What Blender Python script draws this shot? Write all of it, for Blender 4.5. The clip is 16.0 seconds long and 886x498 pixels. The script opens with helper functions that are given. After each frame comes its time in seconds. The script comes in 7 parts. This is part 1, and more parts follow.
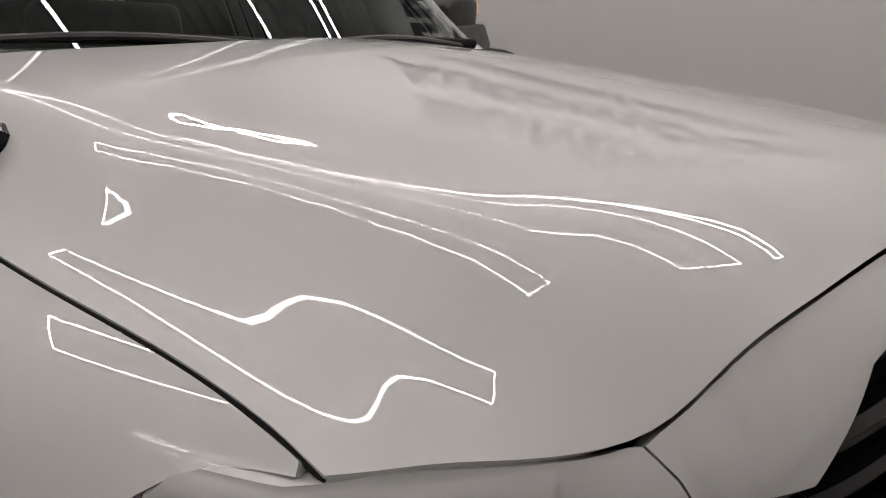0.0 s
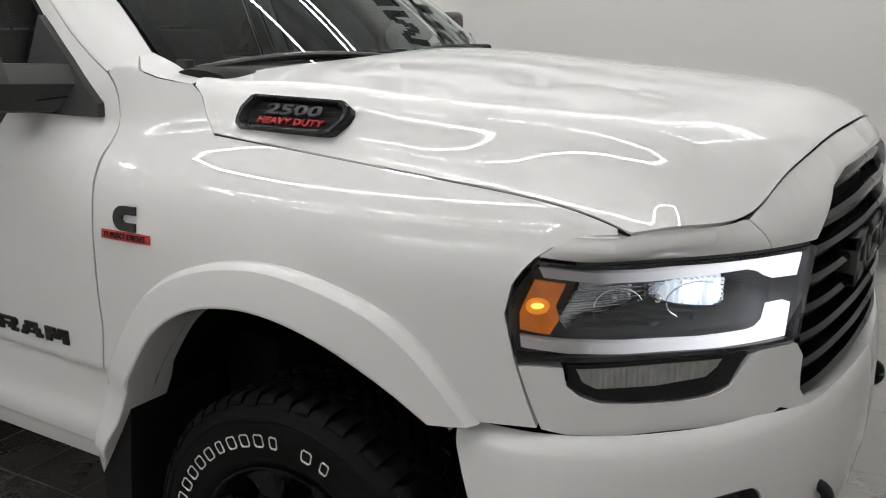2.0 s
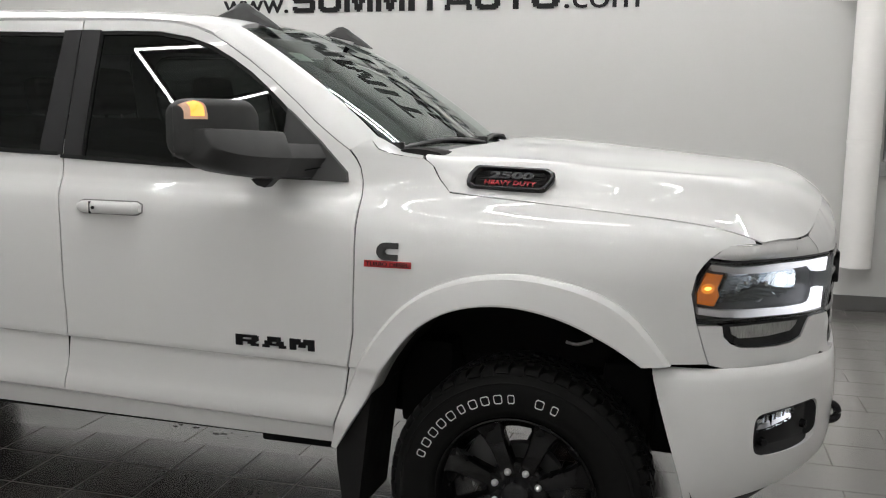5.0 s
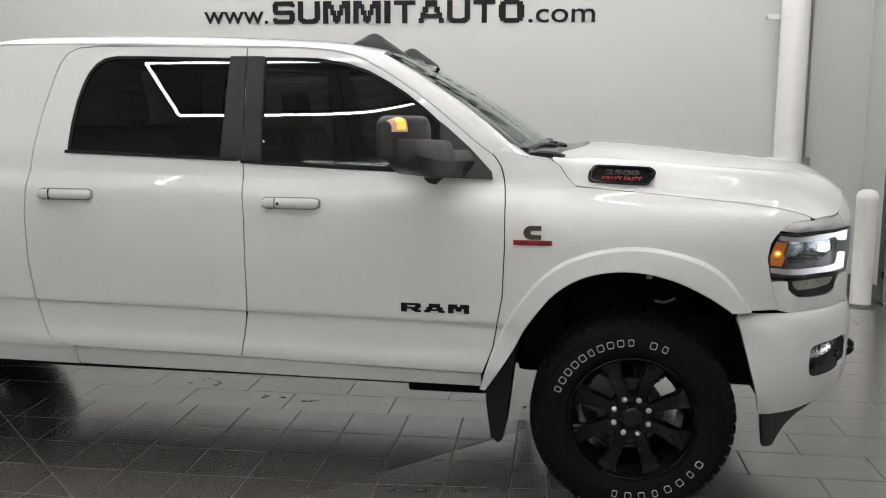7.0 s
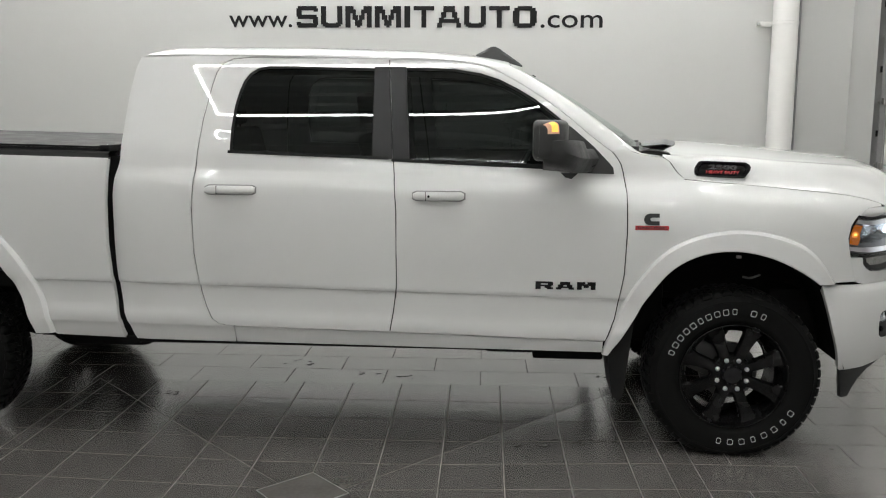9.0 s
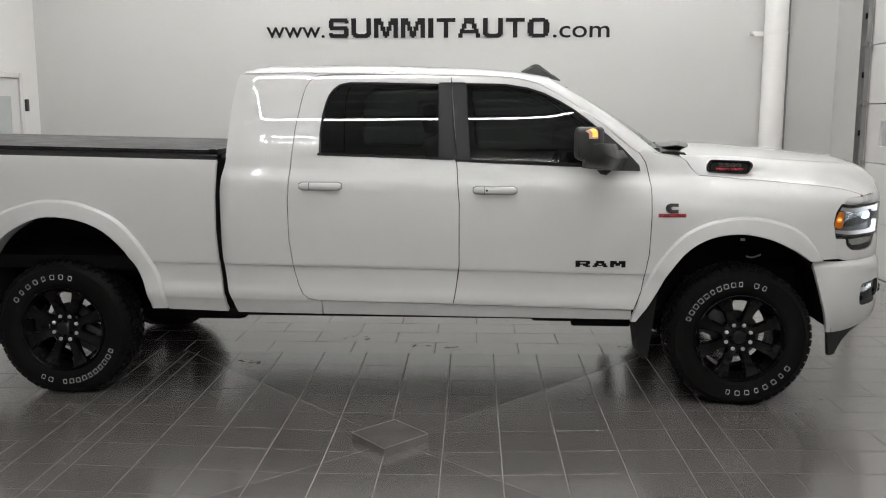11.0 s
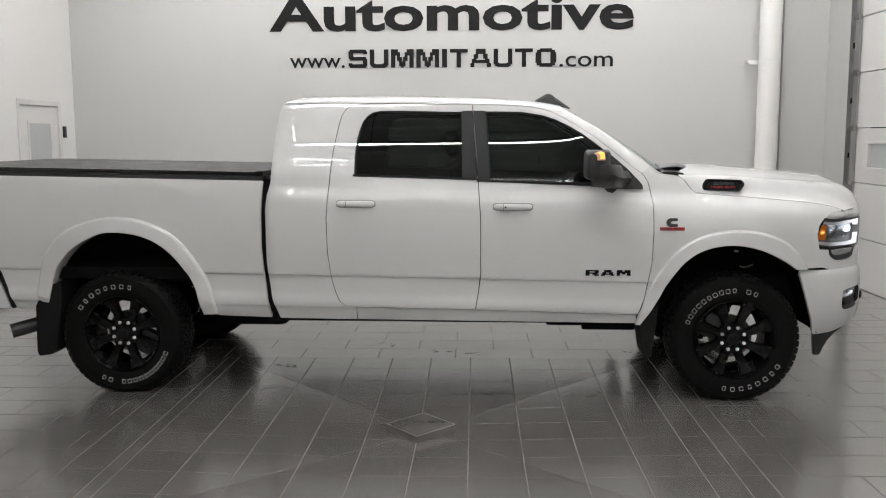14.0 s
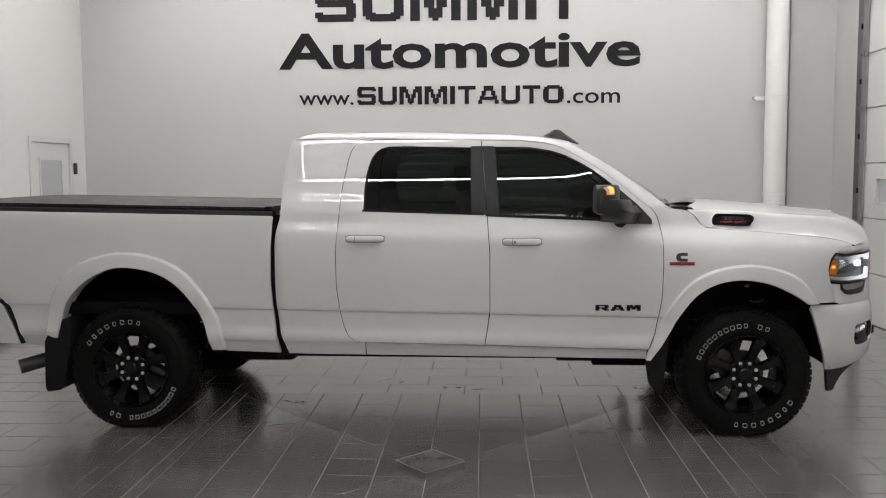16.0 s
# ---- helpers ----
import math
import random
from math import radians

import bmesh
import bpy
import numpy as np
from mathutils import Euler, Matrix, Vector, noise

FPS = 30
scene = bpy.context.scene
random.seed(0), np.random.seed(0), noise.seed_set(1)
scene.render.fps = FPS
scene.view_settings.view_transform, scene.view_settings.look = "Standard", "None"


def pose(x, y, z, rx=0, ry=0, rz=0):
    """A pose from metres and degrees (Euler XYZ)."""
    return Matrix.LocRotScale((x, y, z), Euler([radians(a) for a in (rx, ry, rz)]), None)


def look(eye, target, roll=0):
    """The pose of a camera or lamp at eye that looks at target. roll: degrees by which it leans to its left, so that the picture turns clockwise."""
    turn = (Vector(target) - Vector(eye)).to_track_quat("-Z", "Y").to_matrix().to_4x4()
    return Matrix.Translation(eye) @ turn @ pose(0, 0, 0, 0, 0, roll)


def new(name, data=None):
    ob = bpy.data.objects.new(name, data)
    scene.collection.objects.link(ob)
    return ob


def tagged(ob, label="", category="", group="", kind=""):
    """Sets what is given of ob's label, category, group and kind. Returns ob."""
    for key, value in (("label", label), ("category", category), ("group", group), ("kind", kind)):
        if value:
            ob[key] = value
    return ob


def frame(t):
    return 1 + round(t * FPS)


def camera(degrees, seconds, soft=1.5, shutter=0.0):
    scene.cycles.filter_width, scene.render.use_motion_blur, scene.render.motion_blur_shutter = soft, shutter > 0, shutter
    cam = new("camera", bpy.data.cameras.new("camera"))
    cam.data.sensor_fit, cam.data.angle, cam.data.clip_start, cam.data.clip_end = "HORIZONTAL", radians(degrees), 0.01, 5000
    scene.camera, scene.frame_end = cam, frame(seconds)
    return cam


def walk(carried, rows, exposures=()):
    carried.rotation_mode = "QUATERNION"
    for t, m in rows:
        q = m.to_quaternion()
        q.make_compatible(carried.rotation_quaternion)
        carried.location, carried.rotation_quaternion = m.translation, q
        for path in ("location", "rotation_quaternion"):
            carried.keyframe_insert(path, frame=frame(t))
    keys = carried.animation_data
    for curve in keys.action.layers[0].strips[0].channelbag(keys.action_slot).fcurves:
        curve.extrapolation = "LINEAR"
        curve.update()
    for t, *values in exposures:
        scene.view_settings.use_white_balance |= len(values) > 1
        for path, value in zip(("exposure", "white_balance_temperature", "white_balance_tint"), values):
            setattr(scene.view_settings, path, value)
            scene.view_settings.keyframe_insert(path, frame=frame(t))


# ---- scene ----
cam = camera(51.9, 16.0, 1.1)
PATH = [
    (0, (1.16, -1.275, 1.585), (-0.09, 0.206, 1.092), 2.6),
    (0.5, (1.121, -1.483, 1.537), (-0.061, 0.059, 1.063), 0.7),
    (1, (1.179, -1.731, 1.543), (0.04, -0.156, 1.07), -0.8),
    (1.5, (1.238, -2.031, 1.578), (0.152, -0.421, 1.102), -0.4),
    (2, (1.235, -2.323, 1.601), (0.21, -0.674, 1.123), -0.3),
    (2.5, (1.168, -2.529, 1.58), (0.201, -0.84, 1.12), 0.1),
    (3, (1.068, -2.757, 1.581), (0.196, -1.005, 1.17), 0.5),
    (3.5, (1.042, -3.063, 1.563), (0.255, -1.256, 1.221), 0.6),
    (4, (0.981, -3.308, 1.587), (0.26, -1.468, 1.277), 0.5),
    (4.5, (0.781, -3.486, 1.601), (0.138, -1.617, 1.295), 0.6),
    (4.7, (0.69, -3.569, 1.605), (0.079, -1.688, 1.312), 0.7),
    (6.8, (-0.141, -4.592, 1.646), (-0.467, -2.64, 1.355), 0.4),
    (7, (-0.226, -4.715, 1.654), (-0.527, -2.759, 1.365), 0.4),
    (7.5, (-0.393, -4.958, 1.677), (-0.658, -2.997, 1.388), 0.4),
    (8, (-0.64, -5.088, 1.653), (-0.877, -3.123, 1.361), 0.4),
    (8.5, (-0.884, -5.213, 1.663), (-1.076, -3.244, 1.37), 0.4),
    (9, (-1.104, -5.408, 1.689), (-1.251, -3.436, 1.391), 0.3),
    (9.5, (-1.245, -5.65, 1.715), (-1.363, -3.676, 1.415), 0.3),
    (11.8, (-1.451, -6.584, 1.751), (-1.573, -4.611, 1.448), -0.1),
    (12, (-1.442, -6.629, 1.738), (-1.563, -4.656, 1.437), -0.1),
    (12.5, (-1.433, -6.729, 1.724), (-1.556, -4.754, 1.437), -0.1),
    (13, (-1.475, -6.816, 1.74), (-1.599, -4.838, 1.471), -0.1),
    (13.5, (-1.514, -6.906, 1.746), (-1.64, -4.926, 1.489), -0.2),
    (14, (-1.529, -6.951, 1.755), (-1.657, -4.97, 1.505), -0.2),
    (14.5, (-1.534, -6.959, 1.757), (-1.666, -4.977, 1.52), -0.2),
    (15, (-1.541, -6.959, 1.76), (-1.677, -4.975, 1.543), -0.3),
    (15.5, (-1.546, -6.956, 1.757), (-1.686, -4.969, 1.572), -0.3),
    (16, (-1.542, -6.946, 1.744), (-1.686, -4.959, 1.574), -0.3),
]
walk(cam, [(t, look(eye, target, roll)) for t, eye, target, roll in PATH], [(0, -0.94, 6850, 16), (0.5, -0.94, 6650, 13), (1.0, -0.90, 6500, 10), (1.5, -0.60, 6500, 10), (2.0, -0.24, 6500, 10), (3.0, -0.18, 6500, 10), (5.0, -0.18, 6500, 9), (8.0, -0.16, 6500, 8), (9.5, -0.15, 6500, 6), (12.0, -0.19, 6500, 10), (14.0, -0.19, 6500, 10), (15.0, -0.23, 6500, 10), (15.5, -0.29, 6500, 10), (16, -0.40, 6500, 10)])

# ---- world and lamps ----
world = bpy.data.worlds.new("indoor_dark")
scene.world = world
world.use_nodes = True
world.node_tree.nodes["Background"].inputs[0].default_value = (0.6, 0.65, 0.7, 1)
world.node_tree.nodes["Background"].inputs[1].default_value = 0.02
TURN = radians(1.6)
ROOM = Matrix.Rotation(TURN, 4, "Z")
CEIL = 4.75
STRIP_Z = 4.55
STRIP_POWER = 75.0


# ---- materials ----
def mat(name, base, rough=0.5, metal=0.0, coat=0.0, vary=0.06, scale=8.0, bump=0.0, fine=120.0, rough_vary=0.08, spec=0.5, emit=None, power=0.0):
    m = bpy.data.materials.new(name)
    m.use_nodes = True
    nt = m.node_tree
    n, ln = nt.nodes, nt.links.new
    b = n["Principled BSDF"]
    tc = n.new("ShaderNodeTexCoord")
    big = n.new("ShaderNodeTexNoise")
    big.inputs["Scale"].default_value = scale
    big.inputs["Detail"].default_value = 5
    small = n.new("ShaderNodeTexNoise")
    small.inputs["Scale"].default_value = fine
    small.inputs["Detail"].default_value = 3
    ln(tc.outputs["Object"], big.inputs["Vector"])
    ln(tc.outputs["Object"], small.inputs["Vector"])
    mixn = n.new("ShaderNodeMath")
    mixn.operation = "MULTIPLY_ADD"
    ln(small.outputs["Fac"], mixn.inputs[0])
    mixn.inputs[1].default_value = 0.4
    ln(big.outputs["Fac"], mixn.inputs[2])
    ramp = n.new("ShaderNodeMapRange")
    ramp.inputs["From Min"].default_value = 0.35
    ramp.inputs["From Max"].default_value = 1.05
    ramp.inputs["To Min"].default_value = 1 - vary
    ramp.inputs["To Max"].default_value = 1 + vary
    ln(mixn.outputs[0], ramp.inputs["Value"])
    col = n.new("ShaderNodeVectorMath")
    col.operation = "SCALE"
    col.inputs[0].default_value = base
    ln(ramp.outputs["Result"], col.inputs["Scale"])
    ln(col.outputs["Vector"], b.inputs["Base Color"])
    rr = n.new("ShaderNodeMapRange")
    rr.inputs["From Min"].default_value = 0.3
    rr.inputs["From Max"].default_value = 0.7
    rr.inputs["To Min"].default_value = max(rough - rough_vary, 0.0)
    rr.inputs["To Max"].default_value = min(rough + rough_vary, 1.0)
    ln(big.outputs["Fac"], rr.inputs["Value"])
    ln(rr.outputs["Result"], b.inputs["Roughness"])
    b.inputs["Metallic"].default_value = metal
    b.inputs["Coat Weight"].default_value = coat
    b.inputs["Coat Roughness"].default_value = 0.02
    b.inputs["Specular IOR Level"].default_value = spec
    if bump:
        bp = n.new("ShaderNodeBump")
        bp.inputs["Strength"].default_value = bump
        bp.inputs["Distance"].default_value = 0.002
        ln(small.outputs["Fac"], bp.inputs["Height"])
        ln(bp.outputs["Normal"], b.inputs["Normal"])
    if emit:
        b.inputs["Emission Color"].default_value = (*emit, 1)
        b.inputs["Emission Strength"].default_value = power
    return m


def glass_mat(name, tint, clear, rough=0.0, ior=1.55):
    """Thin tinted glass: a mirror film over a tinted see-through sheet."""
    m = bpy.data.materials.new(name)
    m.use_nodes = True
    nt = m.node_tree
    n, ln = nt.nodes, nt.links.new
    n.remove(n["Principled BSDF"])
    tr = n.new("ShaderNodeBsdfTransparent")
    tr.inputs[0].default_value = (*[c * clear for c in tint], 1)
    gl = n.new("ShaderNodeBsdfGlossy")
    gl.inputs["Roughness"].default_value = rough
    gl.inputs[0].default_value = (0.9, 0.95, 0.93, 1)
    fr = n.new("ShaderNodeFresnel")
    fr.inputs["IOR"].default_value = ior
    mx = n.new("ShaderNodeMixShader")
    ln(fr.outputs[0], mx.inputs[0])
    ln(tr.outputs[0], mx.inputs[1])
    ln(gl.outputs[0], mx.inputs[2])
    ln(mx.outputs[0], n["Material Output"].inputs[0])
    return m


PAINT = mat("white_paint", (0.655, 0.655, 0.649), 0.45, 0, 1.0, 0.010, 3, 0.0, 400, 0.03, 0.0)
PAINT.node_tree.nodes["Principled BSDF"].inputs["Coat Roughness"].default_value = 0.008
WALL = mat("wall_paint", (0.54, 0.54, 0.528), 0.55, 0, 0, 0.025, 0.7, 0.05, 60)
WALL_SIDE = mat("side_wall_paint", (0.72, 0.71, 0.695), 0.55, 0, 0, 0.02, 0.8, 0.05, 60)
# white raised on unseen surfaces to bounce light onto the truck's side
WALL_BOUNCE = mat("bounce_wall_white", (0.78, 0.78, 0.77), 0.55, 0, 0, 0.02, 0.8, 0.05, 60)
CEILING = mat("ceiling_deck", (0.72, 0.73, 0.73), 0.6, 0.0, 0, 0.08, 1.5)
TILE = mat("porcelain_tile", (0.135, 0.126, 0.119), 0.24, 0, 1.0, 0.13, 2.2, 0.02, 45, 0.02, 0.9)
for tex in [t_ for t_ in TILE.node_tree.nodes if t_.bl_idname == "ShaderNodeTexNoise"]:
    tex.inputs["Detail"].default_value = 1.5
TILE.node_tree.nodes["Principled BSDF"].inputs["Coat Roughness"].default_value = 0.21
TILE.node_tree.nodes["Principled BSDF"].inputs["Coat IOR"].default_value = 1.7
GROUT = mat("grout", (0.20, 0.19, 0.18), 0.8, 0, 0, 0.15, 6, 0.2)
BASE = mat("dark_base", (0.09, 0.088, 0.085), 0.45, 0, 0, 0.1)
INK = mat("sign_black", (0.008, 0.008, 0.0085), 0.5, 0, 0, 0.1, 8, 0, 120, 0.08, 0.2)
PLASTIC = mat("black_plastic", (0.019, 0.0195, 0.0195), 0.5, 0, 0, 0.12, 20, 0.12, 500)
GLOSSBLACK = mat("gloss_black", (0.008, 0.008, 0.009), 0.16, 0, 0.05, 0.1, 8, 0, 120, 0.05, 0.22)
RUBBER = mat("rubber", (0.009, 0.009, 0.009), 0.72, 0, 0, 0.2, 12, 0.2, 260, 0.08, 0.2)
TYRE = mat("tyre_rubber", (0.006, 0.006, 0.0058), 0.55, 0, 0, 0.3, 9, 0.15, 180, 0.08, 0.09)
RIM = mat("satin_black_rim", (0.003, 0.003, 0.0031), 0.25, 0.0, 0.1, 0.15, 10, 0, 120, 0.08, 0.18)
CHROME = mat("chrome", (0.82, 0.82, 0.82), 0.12, 1.0, 0, 0.03)
STEEL = mat("cast_steel", (0.32, 0.31, 0.30), 0.42, 0.9, 0, 0.2, 14, 0.2)
UNDER = mat("undercoat", (0.006, 0.006, 0.006), 0.85, 0, 0, 0.3, 8, 0.2, 120, 0.08, 0.1)
LETTER = mat("raised_white_line", (0.62, 0.62, 0.60), 0.7, 0, 0, 0.12)
RED = mat("badge_red", (0.38, 0.015, 0.02), 0.35, 0, 0.3, 0.1)
REDLETTER = mat("badge_red_letter", (0.45, 0.02, 0.03), 0.4, 0, 0, 0.08)
GUNMETAL = mat("gunmetal", (0.035, 0.036, 0.038), 0.42, 0.2, 0.0, 0.1)
AMBER = mat("amber_lens", (0.62, 0.17, 0.008), 0.15, 0, 0.6, 0.3, 40, 0, 200, 0.05, 0.5, (1.0, 0.28, 0.01), 0.10)
AMBERGLOW = mat("amber_glow", (0.8, 0.3, 0.02), 0.3, 0, 0, 0.3, 60, 0, 200, 0.05, 0.5, (1.0, 0.36, 0.02), 0.42)
AMBERHOT = mat("amber_bulb", (0.9, 0.5, 0.1), 0.3, 0, 0, 0.02, 5, 0, 50, 0, 0.5, (1.0, 0.52, 0.08), 3.0)
DRL = mat("daytime_tube", (0.50, 0.50, 0.52), 0.25, 0, 0, 0.02, 5, 0, 50, 0, 0.5, (0.93, 0.93, 1.0), 0.42)
nt_ = DRL.node_tree
tc_, sx_, mr_ = nt_.nodes.new("ShaderNodeTexCoord"), nt_.nodes.new("ShaderNodeSeparateXYZ"), nt_.nodes.new("ShaderNodeMapRange")
nt_.links.new(tc_.outputs["Generated"], sx_.inputs[0])
nt_.links.new(sx_.outputs["X"], mr_.inputs["Value"])
mr_.inputs["To Min"].default_value, mr_.inputs["To Max"].default_value = 0.02, 1.6
mr_.inputs["From Min"].default_value = 0.25
nt_.links.new(mr_.outputs["Result"], nt_.nodes["Principled BSDF"].inputs["Emission Strength"])
SATIN = mat("satin_black", (0.010, 0.010, 0.011), 0.45, 0, 0, 0.12, 20, 0.05, 300, 0.05, 0.25)
HOTLAMP = mat("projector_light", (0.9, 0.92, 1.0), 0.3, 0, 0, 0.02, 5, 0, 50, 0, 0.5, (0.86, 0.93, 1.0), 5.0)
LITLENS = mat("lit_ribbed_lens", (0.6, 0.65, 0.7), 0.2, 0, 0.3, 0.25, 60, 0, 300, 0.05, 0.5, (0.82, 0.90, 1.0), 0.6)
REFLECTOR = mat("lamp_reflector", (0.75, 0.77, 0.80), 0.16, 1.0, 0, 0.1, 40)
LAMPBOX = mat("lamp_housing", (0.055, 0.057, 0.062), 0.4, 0.1, 0.1, 0.15)
SMOKE = mat("smoked_lens", (0.24, 0.24, 0.23), 0.12, 0.3, 0.8, 0.2, 40)
LED = mat("led_strip", (0.9, 0.9, 0.9), 0.4, 0, 0, 0.0, 5, 0, 50, 0, 0.5, (1.0, 0.985, 0.975), STRIP_POWER)
ALU = mat("track_steel", (0.30, 0.30, 0.30), 0.4, 0.8, 0, 0.15)
FROST = mat("frosted_pane", (0.45, 0.47, 0.475), 0.6, 0, 0.0, 0.02)
PVC = mat("wrapped_pipe", (0.80, 0.79, 0.77), 0.5, 0, 0, 0.03, 5, 0.15, 30)
DOORPAINT = mat("door_paint", (0.66, 0.648, 0.635), 0.45, 0, 0, 0.02)
COVER = mat("vinyl_cover", (0.03, 0.03, 0.031), 0.55, 0, 0, 0.1, 10, 0.2, 600)
SEAT = mat("dark_leather", (0.02, 0.019, 0.018), 0.5, 0, 0, 0.15)
PAPER = mat("paper", (0.7, 0.7, 0.68), 0.7)
TINT = glass_mat("tinted_glass", (0.92, 1.0, 0.97), 0.13, 0.0, 1.52)
CLEARGLASS = glass_mat("windscreen_glass", (0.86, 1.0, 0.93), 0.72, 0.0, 1.75)
LENS = glass_mat("clear_lens", (1.0, 1.0, 1.0), 0.96)


# ---- mesh helpers ----
def part(name, bm, material, parent=None, label="", smooth=40):
    """Links a bmesh as one mesh object, under a thing or a part if one is given."""
    me = bpy.data.meshes.new(name)
    bm.to_mesh(me)
    bm.free()
    me.materials.append(material)
    if smooth:
        me.polygons.foreach_set("use_smooth", [True] * len(me.polygons))
        me.set_sharp_from_angle(angle=radians(smooth))
    ob = new(name, me)
    if parent:
        ob.parent = parent
    if label:
        ob["label"] = label
    return ob


def thing(name, label, category, m=None, group=""):
    ob = new(name)
    ob.empty_display_size = 0.1
    if m is not None:
        ob.matrix_world = m
    return tagged(ob, label, category, group)


def box(bm, a, b, m=None, bevel=0.0, seg=2):
    """Adds a box from corner a to corner b."""
    r = bmesh.ops.create_cube(bm, size=1)
    vs = r["verts"]
    for v in vs:
        v.co = Vector([a[i] + (b[i] - a[i]) * (v.co[i] + 0.5) for i in range(3)])
    if bevel:
        es = list({e for v in vs for e in v.link_edges})
        vs = list({v for f in bmesh.ops.bevel(bm, geom=es, offset=bevel, segments=seg, affect="EDGES", profile=0.6)["faces"] for v in f.verts} | {v for v in vs if v.is_valid})
    if m is not None:
        bmesh.ops.transform(bm, matrix=m, verts=vs)
    return vs


def cyl(bm, p, q, r, r2=None, seg=24, cap=True):
    """Adds a cylinder or cone from p to q."""
    p, q = Vector(p), Vector(q)
    d = q - p
    m = Matrix.Translation((p + q) / 2) @ d.to_track_quat("Z", "Y").to_matrix().to_4x4()
    return bmesh.ops.create_cone(bm, cap_ends=cap, segments=seg, radius1=r, radius2=r if r2 is None else r2, depth=d.length, matrix=m)["verts"]


def lathe(bm, profile, m, seg=48, closed=False):
    """Turns a profile of (radius, height) about the local z."""
    rings = []
    for k in range(seg):
        a = 2 * math.pi * k / seg
        rings.append([bm.verts.new(m @ Vector((r * math.cos(a), r * math.sin(a), h))) for r, h in profile])
    n = len(profile)
    for k in range(seg):
        A, B = rings[k], rings[(k + 1) % seg]
        for i in range(n if closed else n - 1):
            j = (i + 1) % n
            bm.faces.new((A[i], B[i], B[j], A[j]))
    return rings


def grid(bm, rows, close=False):
    """Adds a quad sheet from rows of points."""
    vs = [[bm.verts.new(p) for p in row] for row in rows]
    for A, B in zip(vs, vs[1:]):
        for i in range(len(A) - (0 if close else 1)):
            j = (i + 1) % len(A)
            bm.faces.new((A[i], A[j], B[j], B[i]))
    return vs


def prism(bm, pts, d):
    """Adds a solid: a polygon of 3D points pushed along d."""
    d = Vector(d)
    A = [bm.verts.new(Vector(p)) for p in pts]
    B = [bm.verts.new(Vector(p) + d) for p in pts]
    bm.faces.new(A)
    bm.faces.new(B[::-1])
    for i in range(len(A)):
        j = (i + 1) % len(A)
        bm.faces.new((A[j], A[i], B[i], B[j]))
    bmesh.ops.recalc_face_normals(bm, faces=bm.faces)


def tube(bm, pts, r, seg=10, squash=1.0):
    """Adds a round bar along points."""
    pts = [Vector(p) for p in pts]
    rows = []
    up = Vector((0, 0, 1))
    for i, p in enumerate(pts):
        d = (pts[min(i + 1, len(pts) - 1)] - pts[max(i - 1, 0)]).normalized()
        s = d.cross(up)
        s = s.normalized() if s.length > 1e-3 else Vector((1, 0, 0))
        u = s.cross(d)
        rows.append([p + r * (math.cos(a) * s + squash * math.sin(a) * u) for a in (2 * math.pi * k / seg for k in range(seg))])
    vs = grid(bm, rows, True)
    bm.faces.new(vs[0])
    bm.faces.new(vs[-1][::-1])
    bmesh.ops.recalc_face_normals(bm, faces=bm.faces)


def pch(xs, ys):
    """A smooth curve through points that never overshoots."""
    xs, ys = [float(v) for v in xs], [float(v) for v in ys]
    h = [b - a for a, b in zip(xs, xs[1:])]
    d = [(b - a) / g for a, b, g in zip(ys, ys[1:], h)]
    s = [d[0]] + [0.0 if d[i - 1] * d[i] <= 0 else 2 * d[i - 1] * d[i] / (d[i - 1] + d[i]) for i in range(1, len(d))] + [d[-1]]

    def at(x):
        if x <= xs[0]:
            return ys[0] + s[0] * (x - xs[0])
        if x >= xs[-1]:
            return ys[-1] + s[-1] * (x - xs[-1])
        i = 0
        while x > xs[i + 1]:
            i += 1
        t = (x - xs[i]) / h[i]
        return ys[i] * (1 + 2 * t) * (1 - t) ** 2 + s[i] * h[i] * t * (1 - t) ** 2 + ys[i + 1] * t * t * (3 - 2 * t) + s[i + 1] * h[i] * t * t * (t - 1)

    return at


def bspline(t):
    return ((1 - t) ** 3 / 6, (3 * t ** 3 - 6 * t * t + 4) / 6, (-3 * t ** 3 + 3 * t * t + 3 * t + 1) / 6, t ** 3 / 6)


